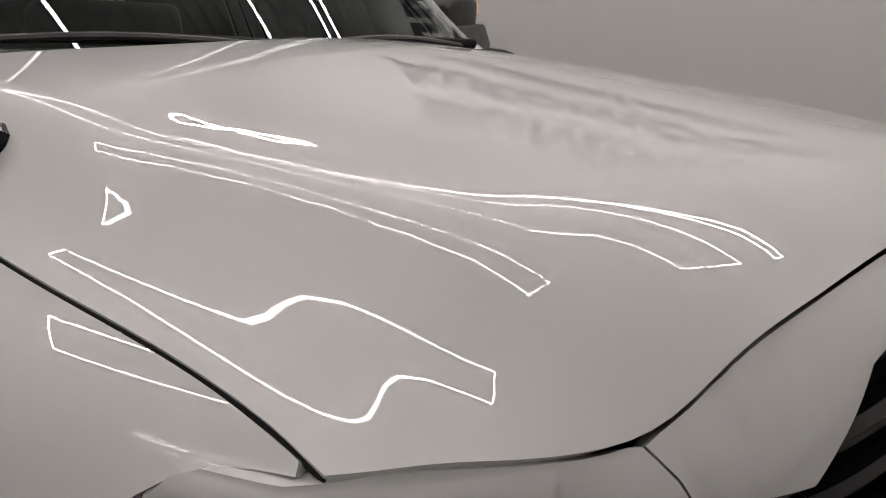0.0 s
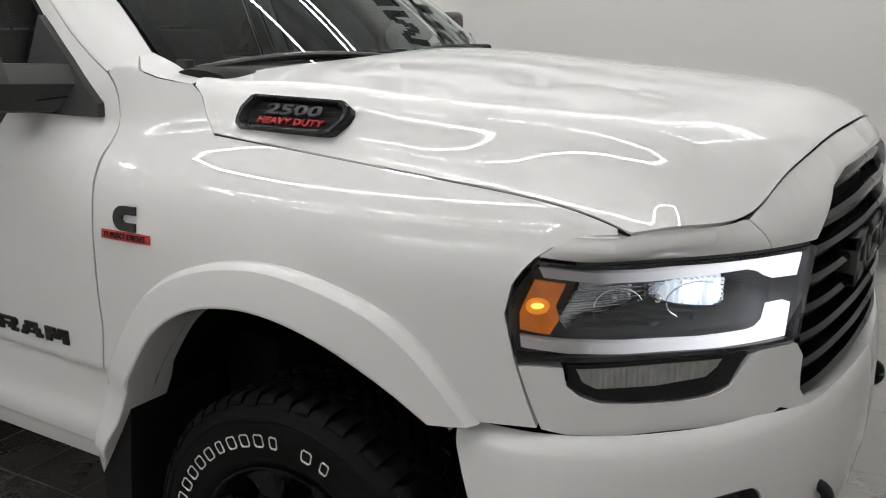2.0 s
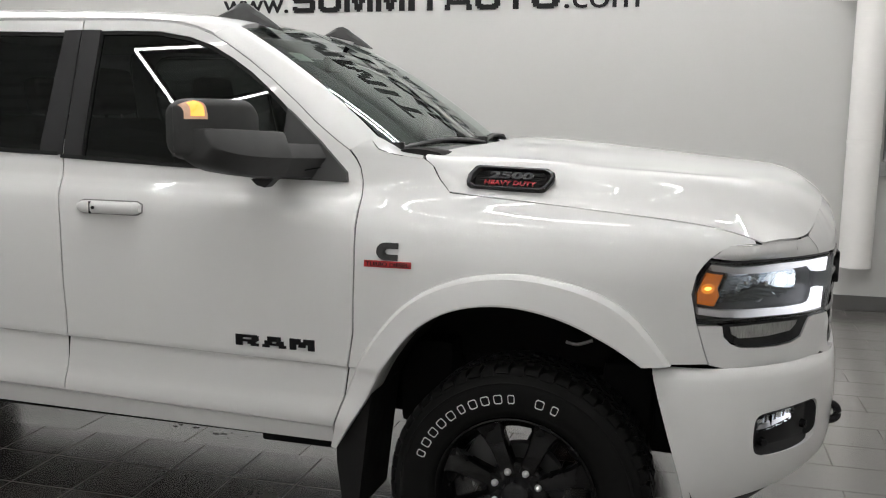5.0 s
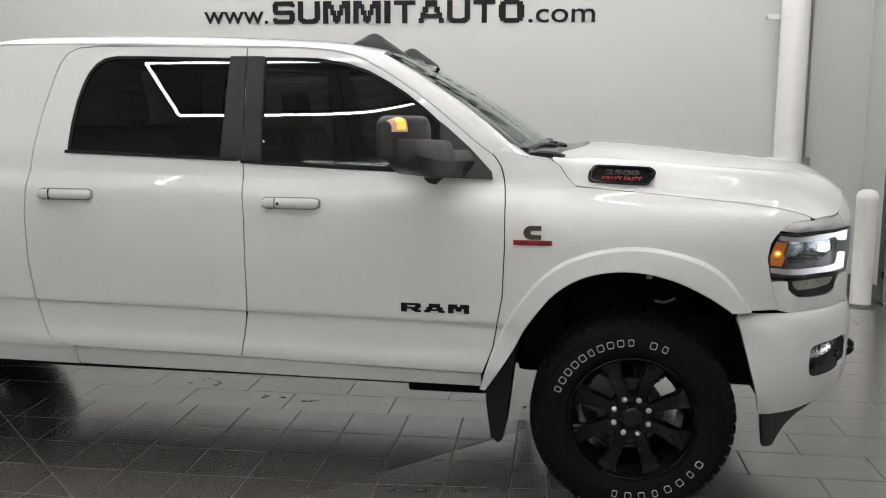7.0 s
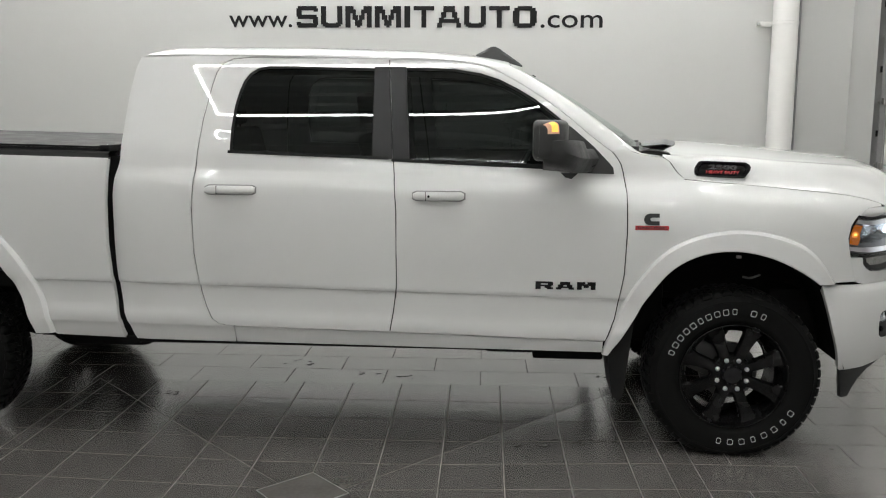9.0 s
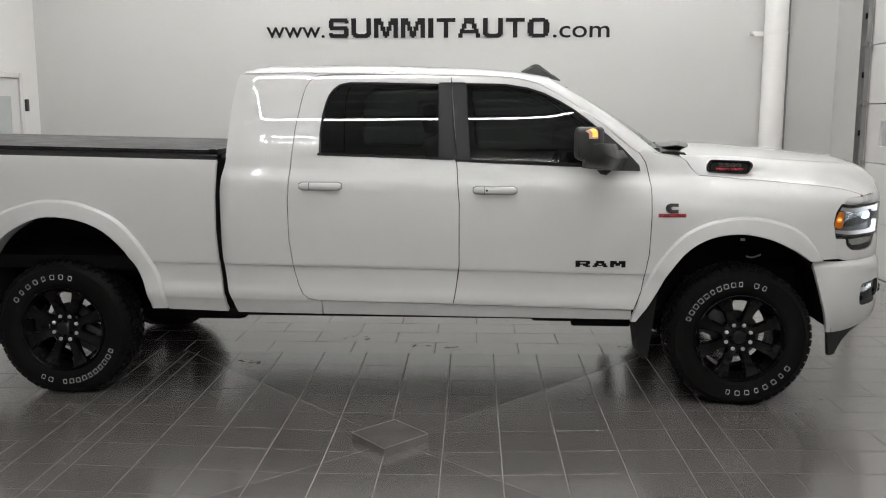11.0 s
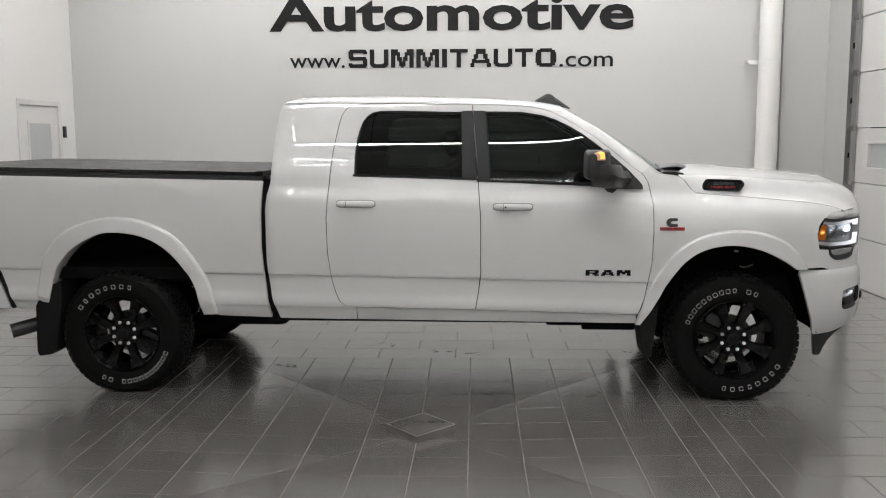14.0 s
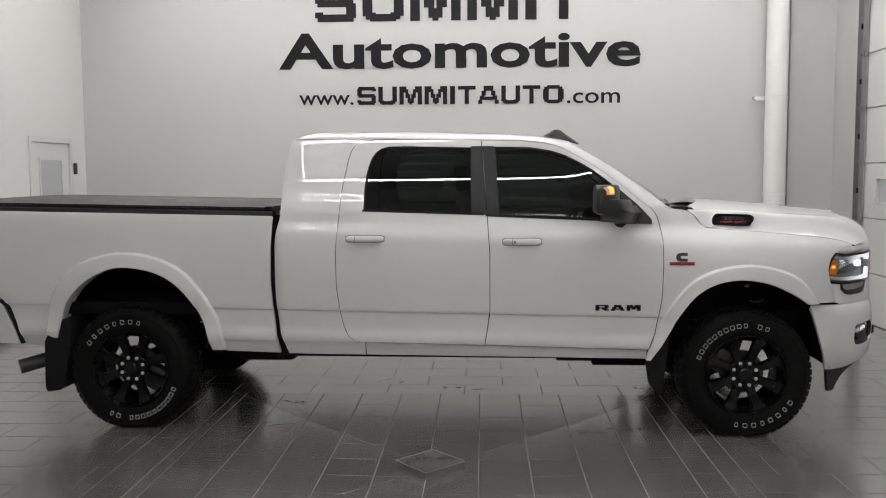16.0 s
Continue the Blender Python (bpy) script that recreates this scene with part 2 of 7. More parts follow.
def sheet(data, na=18, nu=32, soft_a=0.005, soft_u=0.010):
    """A fair surface z(a, v), even in v, drawn through loose data rows (a, v, z, slack)."""
    A0, da, du = -0.06, 1.12 / (na - 3), 1.12 / (nu - 3)

    def terms(a, v):
        p, q = (a - A0) / da, v * v / du
        i, j = min(max(int(p), 0), na - 4), min(max(int(q), 0), nu - 4)
        return i, j, bspline(p - i), bspline(q - j)

    M, b = [], []
    for a, v, z, slack in data:
        i, j, wa, wu = terms(a, v)
        r = np.zeros((na, nu))
        r[i : i + 4, j : j + 4] = np.outer(wa, wu) / slack
        M.append(r.ravel())
        b.append(z / slack)
    d3 = np.array((-1.0, 3.0, -3.0, 1.0))
    for i in range(na):
        for j in range(nu - 3):
            r = np.zeros((na, nu))
            r[i, j : j + 4] = d3 / (soft_u if (j + 0.5) * du > 0.42 else 0.2 * soft_u)
            M.append(r.ravel())
            b.append(0.0)
    for j in range(nu):
        for i in range(na - 3):
            r = np.zeros((na, nu))
            r[i : i + 4, j] = d3 / soft_a
            M.append(r.ravel())
            b.append(0.0)
    M, b = np.array(M), np.array(b)
    Z = np.linalg.solve(M.T @ M + 1e-6 * np.eye(na * nu), M.T @ b).reshape(na, nu).tolist()

    def at(a, v):
        i, j, wa, wu = terms(a, v)
        return sum(wa[k] * sum(wu[m] * Z[i + k][j + m] for m in range(4)) for k in range(4))

    return at


def spl(xs, ys):
    """A natural cubic through points."""
    n = len(xs)
    h = [xs[i + 1] - xs[i] for i in range(n - 1)]
    A, r = np.zeros((n, n)), np.zeros(n)
    A[0, 0] = A[-1, -1] = 1
    for i in range(1, n - 1):
        A[i, i - 1 : i + 2] = h[i - 1], 2 * (h[i - 1] + h[i]), h[i]
        r[i] = 6 * ((ys[i + 1] - ys[i]) / h[i] - (ys[i] - ys[i - 1]) / h[i - 1])
    m = np.linalg.solve(A, r).tolist()

    def at(x):
        i = 0
        while i < n - 2 and x > xs[i + 1]:
            i += 1
        a, b = (xs[i + 1] - x) / h[i], (x - xs[i]) / h[i]
        return a * ys[i] + b * ys[i + 1] + ((a ** 3 - a) * m[i] + (b ** 3 - b) * m[i + 1]) * h[i] ** 2 / 6

    return at


def curve(pts, n=8, closed=False):
    """A rounded line through points (Catmull-Rom)."""
    P = [Vector(p) for p in pts]
    out = []
    m = len(P)
    for i in range(m if closed else m - 1):
        a, b, c, d = (P[(i - 1) % m], P[i], P[(i + 1) % m], P[(i + 2) % m]) if closed else (P[max(i - 1, 0)], P[i], P[i + 1], P[min(i + 2, m - 1)])
        for k in range(n):
            t = k / n
            out.append(0.5 * ((2 * b) + (c - a) * t + (2 * a - 5 * b + 4 * c - d) * t * t + (3 * b - a - 3 * c + d) * t ** 3))
    if not closed:
        out.append(P[-1])
    return out


def even(pts, n):
    """n points at even steps along a line."""
    P = [Vector(p) for p in pts]
    L = [0.0]
    for a, b in zip(P, P[1:]):
        L.append(L[-1] + (b - a).length)
    out, i = [], 0
    for k in range(n):
        s = L[-1] * k / (n - 1)
        while i < len(P) - 2 and L[i + 1] < s:
            i += 1
        g = L[i + 1] - L[i]
        out.append(P[i].lerp(P[i + 1], (s - L[i]) / g if g > 0 else 0))
    return out


def dense(pts, step=0.03, closed=True):
    P = [Vector((p[0], p[1])) for p in pts]
    out = []
    for i in range(len(P) if closed else len(P) - 1):
        a, b = P[i], P[(i + 1) % len(P)]
        k = max(1, int((b - a).length / step))
        out += [a.lerp(b, j / k) for j in range(k)]
    return out


def soften(pts):
    """Rounds the corners of a closed 2D outline by cutting them twice."""
    for _ in range(2):
        pts = [p for a, b in zip(pts, pts[1:] + pts[:1]) for p in ((0.75 * a[0] + 0.25 * b[0], 0.75 * a[1] + 0.25 * b[1]), (0.25 * a[0] + 0.75 * b[0], 0.25 * a[1] + 0.75 * b[1]))]
    return pts


def shrink(pts, d):
    """Draws a closed 2D outline in by d, to leave a gap between panels."""
    P = [Vector((p[0], p[1])) for p in pts]
    area = sum(a.x * b.y - b.x * a.y for a, b in zip(P, P[1:] + P[:1]))
    sgn = 1 if area > 0 else -1
    out = []
    for i, p in enumerate(P):
        a, b = P[i - 1], P[(i + 1) % len(P)]
        t1, t2 = (p - a).normalized(), (b - p).normalized()
        n1, n2 = Vector((-t1.y, t1.x)) * sgn, Vector((-t2.y, t2.x)) * sgn
        n = n1 + n2
        n = n / max(n.length_squared / 2, 0.5) if n.length > 1e-6 else n1
        out.append(p + n * d)
    return out


def panel_mesh(name, outline, F, ca, cb, material, holes=(), thick=0.018, out=(0, -1, 0)):
    """A sheet cut to an outline in the (a, b) plane and laid on the surface F(a, b), with a turned-in rim."""
    bm = bmesh.new()
    edges = []
    for loop in (outline, *holes):
        vs = [bm.verts.new((p[0], p[1], 0)) for p in loop]
        edges += [bm.edges.new((vs[i], vs[(i + 1) % len(vs)])) for i in range(len(vs))]
    bmesh.ops.triangle_fill(bm, edges=edges, use_beauty=True)
    for c in ca:
        bmesh.ops.bisect_plane(bm, geom=bm.verts[:] + bm.edges[:] + bm.faces[:], plane_co=(c, 0, 0), plane_no=(1, 0, 0))
    for c in cb:
        bmesh.ops.bisect_plane(bm, geom=bm.verts[:] + bm.edges[:] + bm.faces[:], plane_co=(0, c, 0), plane_no=(0, 1, 0))
    bm.verts.index_update()
    out = Vector(out)
    pos, nor = [], []
    e = 1e-3
    for v in bm.verts:
        a, b = v.co.x, v.co.y
        p = Vector(F(a, b))
        n = (Vector(F(a + e, b)) - Vector(F(a - e, b))).cross(Vector(F(a, b + e)) - Vector(F(a, b - e))).normalized()
        if n.dot(out) < 0:
            n = -n
        pos.append(p)
        nor.append(n)
    verts, faces, fn = list(pos), [], []
    for f in bm.faces:
        idx = [v.index for v in f.verts]
        g = (pos[idx[1]] - pos[idx[0]]).cross(pos[idx[2]] - pos[idx[0]])
        faces.append(idx if g.dot(nor[idx[0]]) > 0 else idx[::-1])
        fn.append(None)
    for ed in bm.edges:
        if len(ed.link_faces) == 1 and thick:
            i, j = ed.verts[0].index, ed.verts[1].index
            k = len(verts)
            verts += [pos[i], pos[j], pos[j] - nor[j] * thick, pos[i] - nor[i] * thick]
            q = [k, k + 1, k + 2, k + 3]
            c = ed.link_faces[0].calc_center_median()
            away = pos[i] - Vector(F(c.x, c.y))
            g = (verts[k + 1] - verts[k]).cross(verts[k + 2] - verts[k])
            faces.append(q if g.dot(away) > 0 else q[::-1])
            fn.append((g if g.dot(away) > 0 else -g).normalized())
    bm.free()
    me = bpy.data.meshes.new(name)
    me.from_pydata(verts, [], faces)
    me.polygons.foreach_set("use_smooth", [True] * len(me.polygons))
    loops = []
    for poly, flat in zip(me.polygons, fn):
        loops += [tuple(flat) if flat is not None else tuple(nor[i]) for i in poly.vertices]
    me.normals_split_custom_set(loops)
    me.materials.append(material)
    return me


def grid_panel(name, F, starts, vs, na, material, thick=0.03):
    """A regular sheet on F(a, v): a runs from starts(v) to 1, with turned-down rims."""
    e = 1e-3
    verts, nor, faces, flat = [], [], [], []
    for v in vs:
        for i in range(na + 1):
            u = starts(v) + (0.9985 - starts(v)) * i / na
            verts.append(Vector(F(u, v)))
            n = (Vector(F(u + e, v)) - Vector(F(u - e, v))).cross(Vector(F(u, v + e)) - Vector(F(u, v - e))).normalized()
            nor.append(n if n.z > 0 else -n)
    m = na + 1
    for j in range(len(vs) - 1):
        for i in range(na):
            k = j * m + i
            f = [k, k + 1, k + m + 1, k + m]
            g = (verts[f[1]] - verts[f[0]]).cross(verts[f[2]] - verts[f[0]])
            faces.append(f if g.z > 0 else f[::-1])
            flat.append(None)
    last = (len(vs) - 1) * m
    edges = [[j * m for j in range(len(vs))], [j * m + na for j in range(len(vs))], list(range(m)), [last + i for i in range(m)]]
    mid_p = sum(verts, Vector()) / len(verts)
    for loop in edges:
        for i, j in zip(loop, loop[1:]):
            k = len(verts)
            verts += [verts[i], verts[j], verts[j] - nor[j] * thick, verts[i] - nor[i] * thick]
            g = (verts[k + 1] - verts[k]).cross(verts[k + 2] - verts[k])
            s = g.dot(verts[k] - mid_p) > 0
            faces.append([k, k + 1, k + 2, k + 3] if s else [k + 3, k + 2, k + 1, k])
            flat.append((g if s else -g).normalized())
    me = bpy.data.meshes.new(name)
    me.from_pydata(verts, [], faces)
    me.polygons.foreach_set("use_smooth", [True] * len(me.polygons))
    me.normals_split_custom_set([tuple(fl) if fl is not None else tuple(nor[i]) for poly, fl in zip(me.polygons, flat) for i in poly.vertices])
    me.materials.append(material)
    return me


def mirrored(me):
    far = me.copy()
    far.transform(Matrix.Diagonal((1, -1, 1, 1)))
    far.flip_normals()
    return far


def both(name, me, parent, label=""):
    """The near and the far copy of a panel of the truck."""
    obs = []
    for data in (me, mirrored(me)):
        ob = new(name, data)
        ob.parent = parent
        if label:
            ob["label"] = label
        obs.append(ob)
    return obs


def pair(name, build, material, parent, label="", smooth=40):
    """A part on the near side and its twin on the far side; build fills a bmesh."""
    bm = bmesh.new()
    build(bm)
    near = part(name, bm, material, parent, label, smooth)
    bm = bmesh.new()
    build(bm)
    bmesh.ops.transform(bm, matrix=Matrix.Diagonal((1, -1, 1, 1)), verts=bm.verts)
    bmesh.ops.reverse_faces(bm, faces=bm.faces)
    return near, part(name, bm, material, parent, label, smooth)


def plate(bm, shapes, place):
    """A flat piece of even depth: the union of bars in a unit square, set out by place(u, v, depth)."""
    us = sorted({q for b in shapes for q in (b[0], b[2])})
    vs = sorted({q for b in shapes for q in (b[1], b[3])})
    at = {}

    def vert(*key):
        if key not in at:
            at[key] = bm.verts.new(place(us[key[0]], vs[key[1]], key[2]))
        return at[key]

    full = {(i, k) for i in range(len(us) - 1) for k in range(len(vs) - 1) if any(b[0] < (us[i] + us[i + 1]) / 2 < b[2] and b[1] < (vs[k] + vs[k + 1]) / 2 < b[3] for b in shapes)}
    for i, k in full:
        bm.faces.new([vert(i, k, 1), vert(i + 1, k, 1), vert(i + 1, k + 1, 1), vert(i, k + 1, 1)])
        for (p, q), n in ((((i, k), (i + 1, k)), (i, k - 1)), (((i + 1, k), (i + 1, k + 1)), (i + 1, k)), (((i + 1, k + 1), (i, k + 1)), (i, k + 1)), (((i, k + 1), (i, k)), (i - 1, k))):
            if n not in full:
                bm.faces.new([vert(*p, 1), vert(*p, 0), vert(*q, 0), vert(*q, 1)])
    bmesh.ops.recalc_face_normals(bm, faces=bm.faces)


def words(text, width, height, depth, m, bold=0.0, shear=0.0):
    """A bmesh of raised letters in the built-in font, set to a width and height; origin at the lower left."""
    cu = bpy.data.curves.new("lettering", "FONT")
    cu.body, cu.size, cu.offset, cu.extrude, cu.shear, cu.resolution_u = text, 1.0, bold, 0.05, shear, 3
    ob = bpy.data.objects.new("lettering", cu)
    scene.collection.objects.link(ob)
    me = bpy.data.meshes.new_from_object(ob.evaluated_get(bpy.context.evaluated_depsgraph_get()))
    bpy.data.objects.remove(ob)
    bpy.data.curves.remove(cu)
    bm = bmesh.new()
    bm.from_mesh(me)
    bpy.data.meshes.remove(me)
    lo = [min(v.co[i] for v in bm.verts) for i in range(3)]
    hi = [max(v.co[i] for v in bm.verts) for i in range(3)]
    for v in bm.verts:
        v.co = m @ Vector(((v.co.x - lo[0]) / (hi[0] - lo[0]) * width, (v.co.y - lo[1]) / (hi[1] - lo[1]) * height, (v.co.z - lo[2]) / (hi[2] - lo[2]) * depth))
    return bm


# ---- the room ----
def struct(name, bm, material, label, smooth=0):
    bmesh.ops.transform(bm, matrix=ROOM, verts=bm.verts)
    return tagged(part(name, bm, material, None, "", smooth), label, name.split("_")[0], "", "structure")


XL, XR, YB, YF = -6.85, 2.60, 4.66, -11.0
# a shallow square basin falls to the drain cover: middle, half its side, fall
DRAIN, FALL = (-2.03, -1.53, 1.66), 0.028


def basin_z(x, y):
    return -FALL * max(0.0, DRAIN[2] - max(abs(x - DRAIN[0]), abs(y - DRAIN[1])))


bm = bmesh.new()
lo, top = [], []
for x, y in ((XL - 0.3, YF - 0.3), (XR + 0.3, YF - 0.3), (XR + 0.3, YB + 0.3), (XL - 0.3, YB + 0.3)):
    lo.append(bm.verts.new((x, y, -0.2)))
    top.append(bm.verts.new((x, y, -0.0018)))
rim_ = [bm.verts.new((DRAIN[0] + sx * DRAIN[2], DRAIN[1] + sy * DRAIN[2], -0.0018)) for sx, sy in ((-1, -1), (1, -1), (1, 1), (-1, 1))]
apex = bm.verts.new((DRAIN[0], DRAIN[1], -0.0018 - FALL * DRAIN[2]))
bm.faces.new(lo[::-1])
for k in range(4):
    j = (k + 1) % 4
    bm.faces.new((lo[k], lo[j], top[j], top[k]))
    bm.faces.new((top[k], top[j], rim_[j], rim_[k]))
    bm.faces.new((rim_[k], rim_[j], apex))
struct("floor", bm, GROUT, "grey tiled showroom floor with pale grout")
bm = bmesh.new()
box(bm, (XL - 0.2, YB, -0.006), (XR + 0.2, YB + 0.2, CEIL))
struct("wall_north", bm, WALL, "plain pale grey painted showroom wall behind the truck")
bm = bmesh.new()
box(bm, (XL - 0.2, YF, -0.006), (XL, 3.22, CEIL))
box(bm, (XL - 0.2, 4.24, -0.006), (XL, YB, CEIL))
box(bm, (XL - 0.2, 3.22, 2.16), (XL, 4.24, CEIL))
struct("wall_west", bm, WALL_SIDE, "white painted side wall with a service door")
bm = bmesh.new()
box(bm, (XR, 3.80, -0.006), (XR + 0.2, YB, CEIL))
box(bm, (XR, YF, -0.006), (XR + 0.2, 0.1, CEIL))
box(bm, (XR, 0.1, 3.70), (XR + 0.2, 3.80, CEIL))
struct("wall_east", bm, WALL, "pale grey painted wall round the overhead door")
bm = bmesh.new()
box(bm, (XL - 0.2, YF - 0.2, -0.006), (XR + 0.2, YF, CEIL))
struct("wall_south", bm, WALL_BOUNCE, "plain unseen wall facing the truck, whitened to bounce light onto it")
bm = bmesh.new()
prof = []
y = -4.6
while y < YB:
    prof += [(y, 0.0), (y + 0.07, 0.0), (y + 0.09, 0.04), (y + 0.16, 0.04)]
    y += 0.18
grid(bm, [[(x, py, CEIL + pz) for py, pz in prof] for x in (XL - 0.1, XR + 0.1)])
bmesh.ops.reverse_faces(bm, faces=bm.faces)
box(bm, (XL - 0.2, -4.7, CEIL + 0.1), (XR + 0.2, YB + 0.2, CEIL + 0.2))
struct("ceiling", bm, CEILING, "pale corrugated metal deck ceiling")
bm = bmesh.new()
box(bm, (XL, YF, CEIL - 0.12), (XR, -4.6, CEIL + 0.1))
struct("ceiling_bulkhead", bm, WALL_BOUNCE, "unseen dropped ceiling over the rear of the bay, whitened to bounce light")
for name, a, b in (("baseboard_north", (XL, YB - 0.014, 0), (XR, YB, 0.13)), ("baseboard_east", (XR - 0.014, 3.83, 0), (XR, YB - 0.015, 0.13)), ("baseboard_west", (XL, YF, 0), (XL + 0.014, 3.20, 0.13))):
    bm = bmesh.new()
    box(bm, a, b, None, 0.003, 1)
    struct(name, bm, BASE, "dark grey tile baseboard along the wall foot")

# ceiling lights: rectangles of LED strip under the deck
LX0, LX1 = -4.0, 0.42


def light_frame(y0, y1, x0=LX0, x1=LX1):
    t = thing("ceiling_light", "rectangular frame of bright white LED strips under the ceiling", "ceiling light", None, "ceiling light frames")
    w = 0.014
    for a, b in (((x0, y0 - w), (x1, y0 + w)), ((x0, y1 - w), (x1, y1 + w)), ((x0 - w, y0 + w), (x0 + w, y1 - w)), ((x1 - w, y0 + w), (x1 + w, y1 - w))):
        bm = bmesh.new()
        box(bm, (a[0], a[1], STRIP_Z), (b[0], b[1], STRIP_Z + 0.005), ROOM)
        part("strip", bm, LED, t, "", 0)
        bm = bmesh.new()
        box(bm, (a[0] - 0.006, a[1] - 0.006, STRIP_Z + 0.0055), (b[0] + 0.006, b[1] + 0.006, STRIP_Z + 0.05), ROOM)
        part("channel", bm, ALU, t, "", 0)
    for x in (x0 + 0.4, (x0 + x1) / 2, x1 - 0.4):
        for yy in (y0, y1):
            bm = bmesh.new()
            cyl(bm, ROOM @ Vector((x, yy, STRIP_Z + 0.05)), ROOM @ Vector((x, yy, CEIL)), 0.004, seg=6)
            part("hanger", bm, ALU, t)
    return t


# the two frames beyond y -8 are added out of view as fill light
for y0, y1 in ((-10.4, -9.8), (-8.6, -8.0), (-3.77, -2.95), (-1.75, -1.15), (0.65, 2.50), (3.38, 3.54)):
    # runs out to -6.2 and 2.2 are stretched to brighten side wall and truck front
    light_frame(y0, y1, -6.2 if y0 > 0 else LX0, LX1 if y0 == -3.77 else 2.2)

# wall lettering
sign = thing("wall_sign", "black flat-cut lettering fixed to the pale grey wall", "sign", ROOM @ pose(0, YB, 0))
UPR = Matrix.Translation((0, -0.012, 0)) @ Matrix.Rotation(radians(90), 4, "X")


def sign_words(text, x, z, w, h, bold):
    bm = words(text, w, h, 0.01, UPR @ Matrix.Translation((x, z, -0.010)), bold)
    return part("lettering", bm, INK, sign, "", 0)


def sign_bars(x, z, w, h, shapes):
    """One plain device cut from sheet."""
    bm = bmesh.new()
    plate(bm, shapes, lambda u, v, d: (x + u * w, -0.002 - 0.010 * d, z + v * h))
    part("bar", bm, INK, sign, "", 0)


DEV = {
    "s": (1.0, [(0.06, 0.0, 0.94, 0.2), (0.06, 0.4, 0.94, 0.6), (0.06, 0.8, 0.94, 1), (0.0, 0.5, 0.24, 0.9), (0.76, 0.1, 1, 0.5), (0.0, 0.1, 0.2, 0.26), (0.8, 0.74, 1, 0.9)]),
    "u": (1.0, [(0.0, 0.14, 0.24, 1), (0.08, 0.05, 0.32, 0.24), (0.18, 0.0, 0.82, 0.2), (0.68, 0.05, 0.92, 0.24), (0.76, 0.14, 1, 1)]),
    "m": (1.22, [(0.0, 0, 0.19, 1), (0.19, 0.66, 0.31, 1), (0.27, 0.36, 0.40, 0.84), (0.36, 0.08, 0.48, 0.58), (0.44, 0.0, 0.56, 0.34), (0.52, 0.08, 0.64, 0.58), (0.60, 0.36, 0.73, 0.84), (0.69, 0.66, 0.81, 1), (0.81, 0, 1, 1)]),
    "i": (0.3, [(0.05, 0, 0.95, 1)]),
    "t": (0.95, [(0.0, 0.8, 1, 1), (0.38, 0, 0.62, 0.82)]),
    "a": (1.1, [(0.0, 0, 0.2, 0.22), (0.07, 0.22, 0.29, 0.46), (0.16, 0.46, 0.38, 0.72), (0.26, 0.72, 0.74, 1), (0.62, 0.46, 0.84, 0.72), (0.71, 0.22, 0.93, 0.46), (0.8, 0, 1, 0.22), (0.29, 0.22, 0.71, 0.4)]),
    "o": (1.1, [(0.0, 0.22, 0.22, 0.78), (0.06, 0.08, 0.28, 0.92), (0.2, 0.0, 0.8, 0.2), (0.72, 0.08, 0.94, 0.92), (0.78, 0.22, 1, 0.78), (0.2, 0.8, 0.8, 1)]),
}


def sign_row(key, x, z, w, h, gap):
    total = sum(DEV[k][0] for k in key) + gap * (len(key) - 1)
    u = w / total
    for k in key:
        sign_bars(x, z, DEV[k][0] * u, h, DEV[k][1])
        x += (DEV[k][0] + gap) * u


sign_words("Automotive", -4.31, 3.03, 4.53, 0.45, 0.025)
sign_words("www.", -4.06, 2.585, 0.69, 0.125, 0.006)
sign_row("summitauto", -3.32, 2.585, 2.59, 0.225, 0.14)
sign_words(".com", -0.69, 2.583, 0.66, 0.135, 0.006)
sign_row("summit", -3.84, 3.62, 3.35, 0.45, 0.16)

# hanging duct pipe, conduit, bollard
px, py = 1.845, 4.51
pipe = thing("wrapped_pipe", "white wrapped duct pipe ending above the floor by the wall", "pipe", ROOM @ pose(px, py, 0))
bm = bmesh.new()
rings = []
random.seed(4)
z = 0.40
prof = [(0.10, 0.40)]
while z < CEIL:
    prof.append((0.130 + random.uniform(-0.0015, 0.0015), z))
    z += 0.05
prof.append((0.130, CEIL))
lathe(bm, prof, Matrix(), 36)
part("pipe", bm, PVC, pipe, "", 50)
for bz in (1.45, 2.62):
    bm = bmesh.new()
    lathe(bm, [(0.131, bz - 0.016), (0.135, bz - 0.014), (0.135, bz + 0.014), (0.131, bz + 0.016)], Matrix(), 36)
    if bz > 2:
        box(bm, (-0.24, 0.03, bz - 0.03), (-0.13, 0.06, bz + 0.02), None, 0.004)
        box(bm, (-0.25, 0.03, bz - 0.012), (-0.22, 0.155, bz + 0.022), None, 0.003)
    part("band", bm, PVC, pipe, "thin strap with a wall bracket" if bz > 2 else "")
conduit = thing("conduit", "thin grey conduit with a small junction box on the wall", "conduit", ROOM @ pose(2.035, YB - 0.02, 0))
bm = bmesh.new()
cyl(bm, (0, 0, 1.28), (0, 0, CEIL), 0.012, seg=10)
part("tube", bm, ALU, conduit)
bm = bmesh.new()
box(bm, (-0.05, -0.04, 1.16), (0.05, 0.018, 1.28), None, 0.006)
part("junction_box", bm, ALU, conduit)
bollard = thing("bollard", "white painted steel bollard with a domed cap beside the overhead door", "bollard", ROOM @ pose(2.355, 3.70, 0))
bm = bmesh.new()
lathe(bm, [(0.001, 1.045), (0.04, 1.04), (0.075, 1.022), (0.092, 0.99), (0.094, 0.95), (0.091, 0.945), (0.091, 0.0)], Matrix(), 32)
part("sleeve", bm, PVC, bollard)
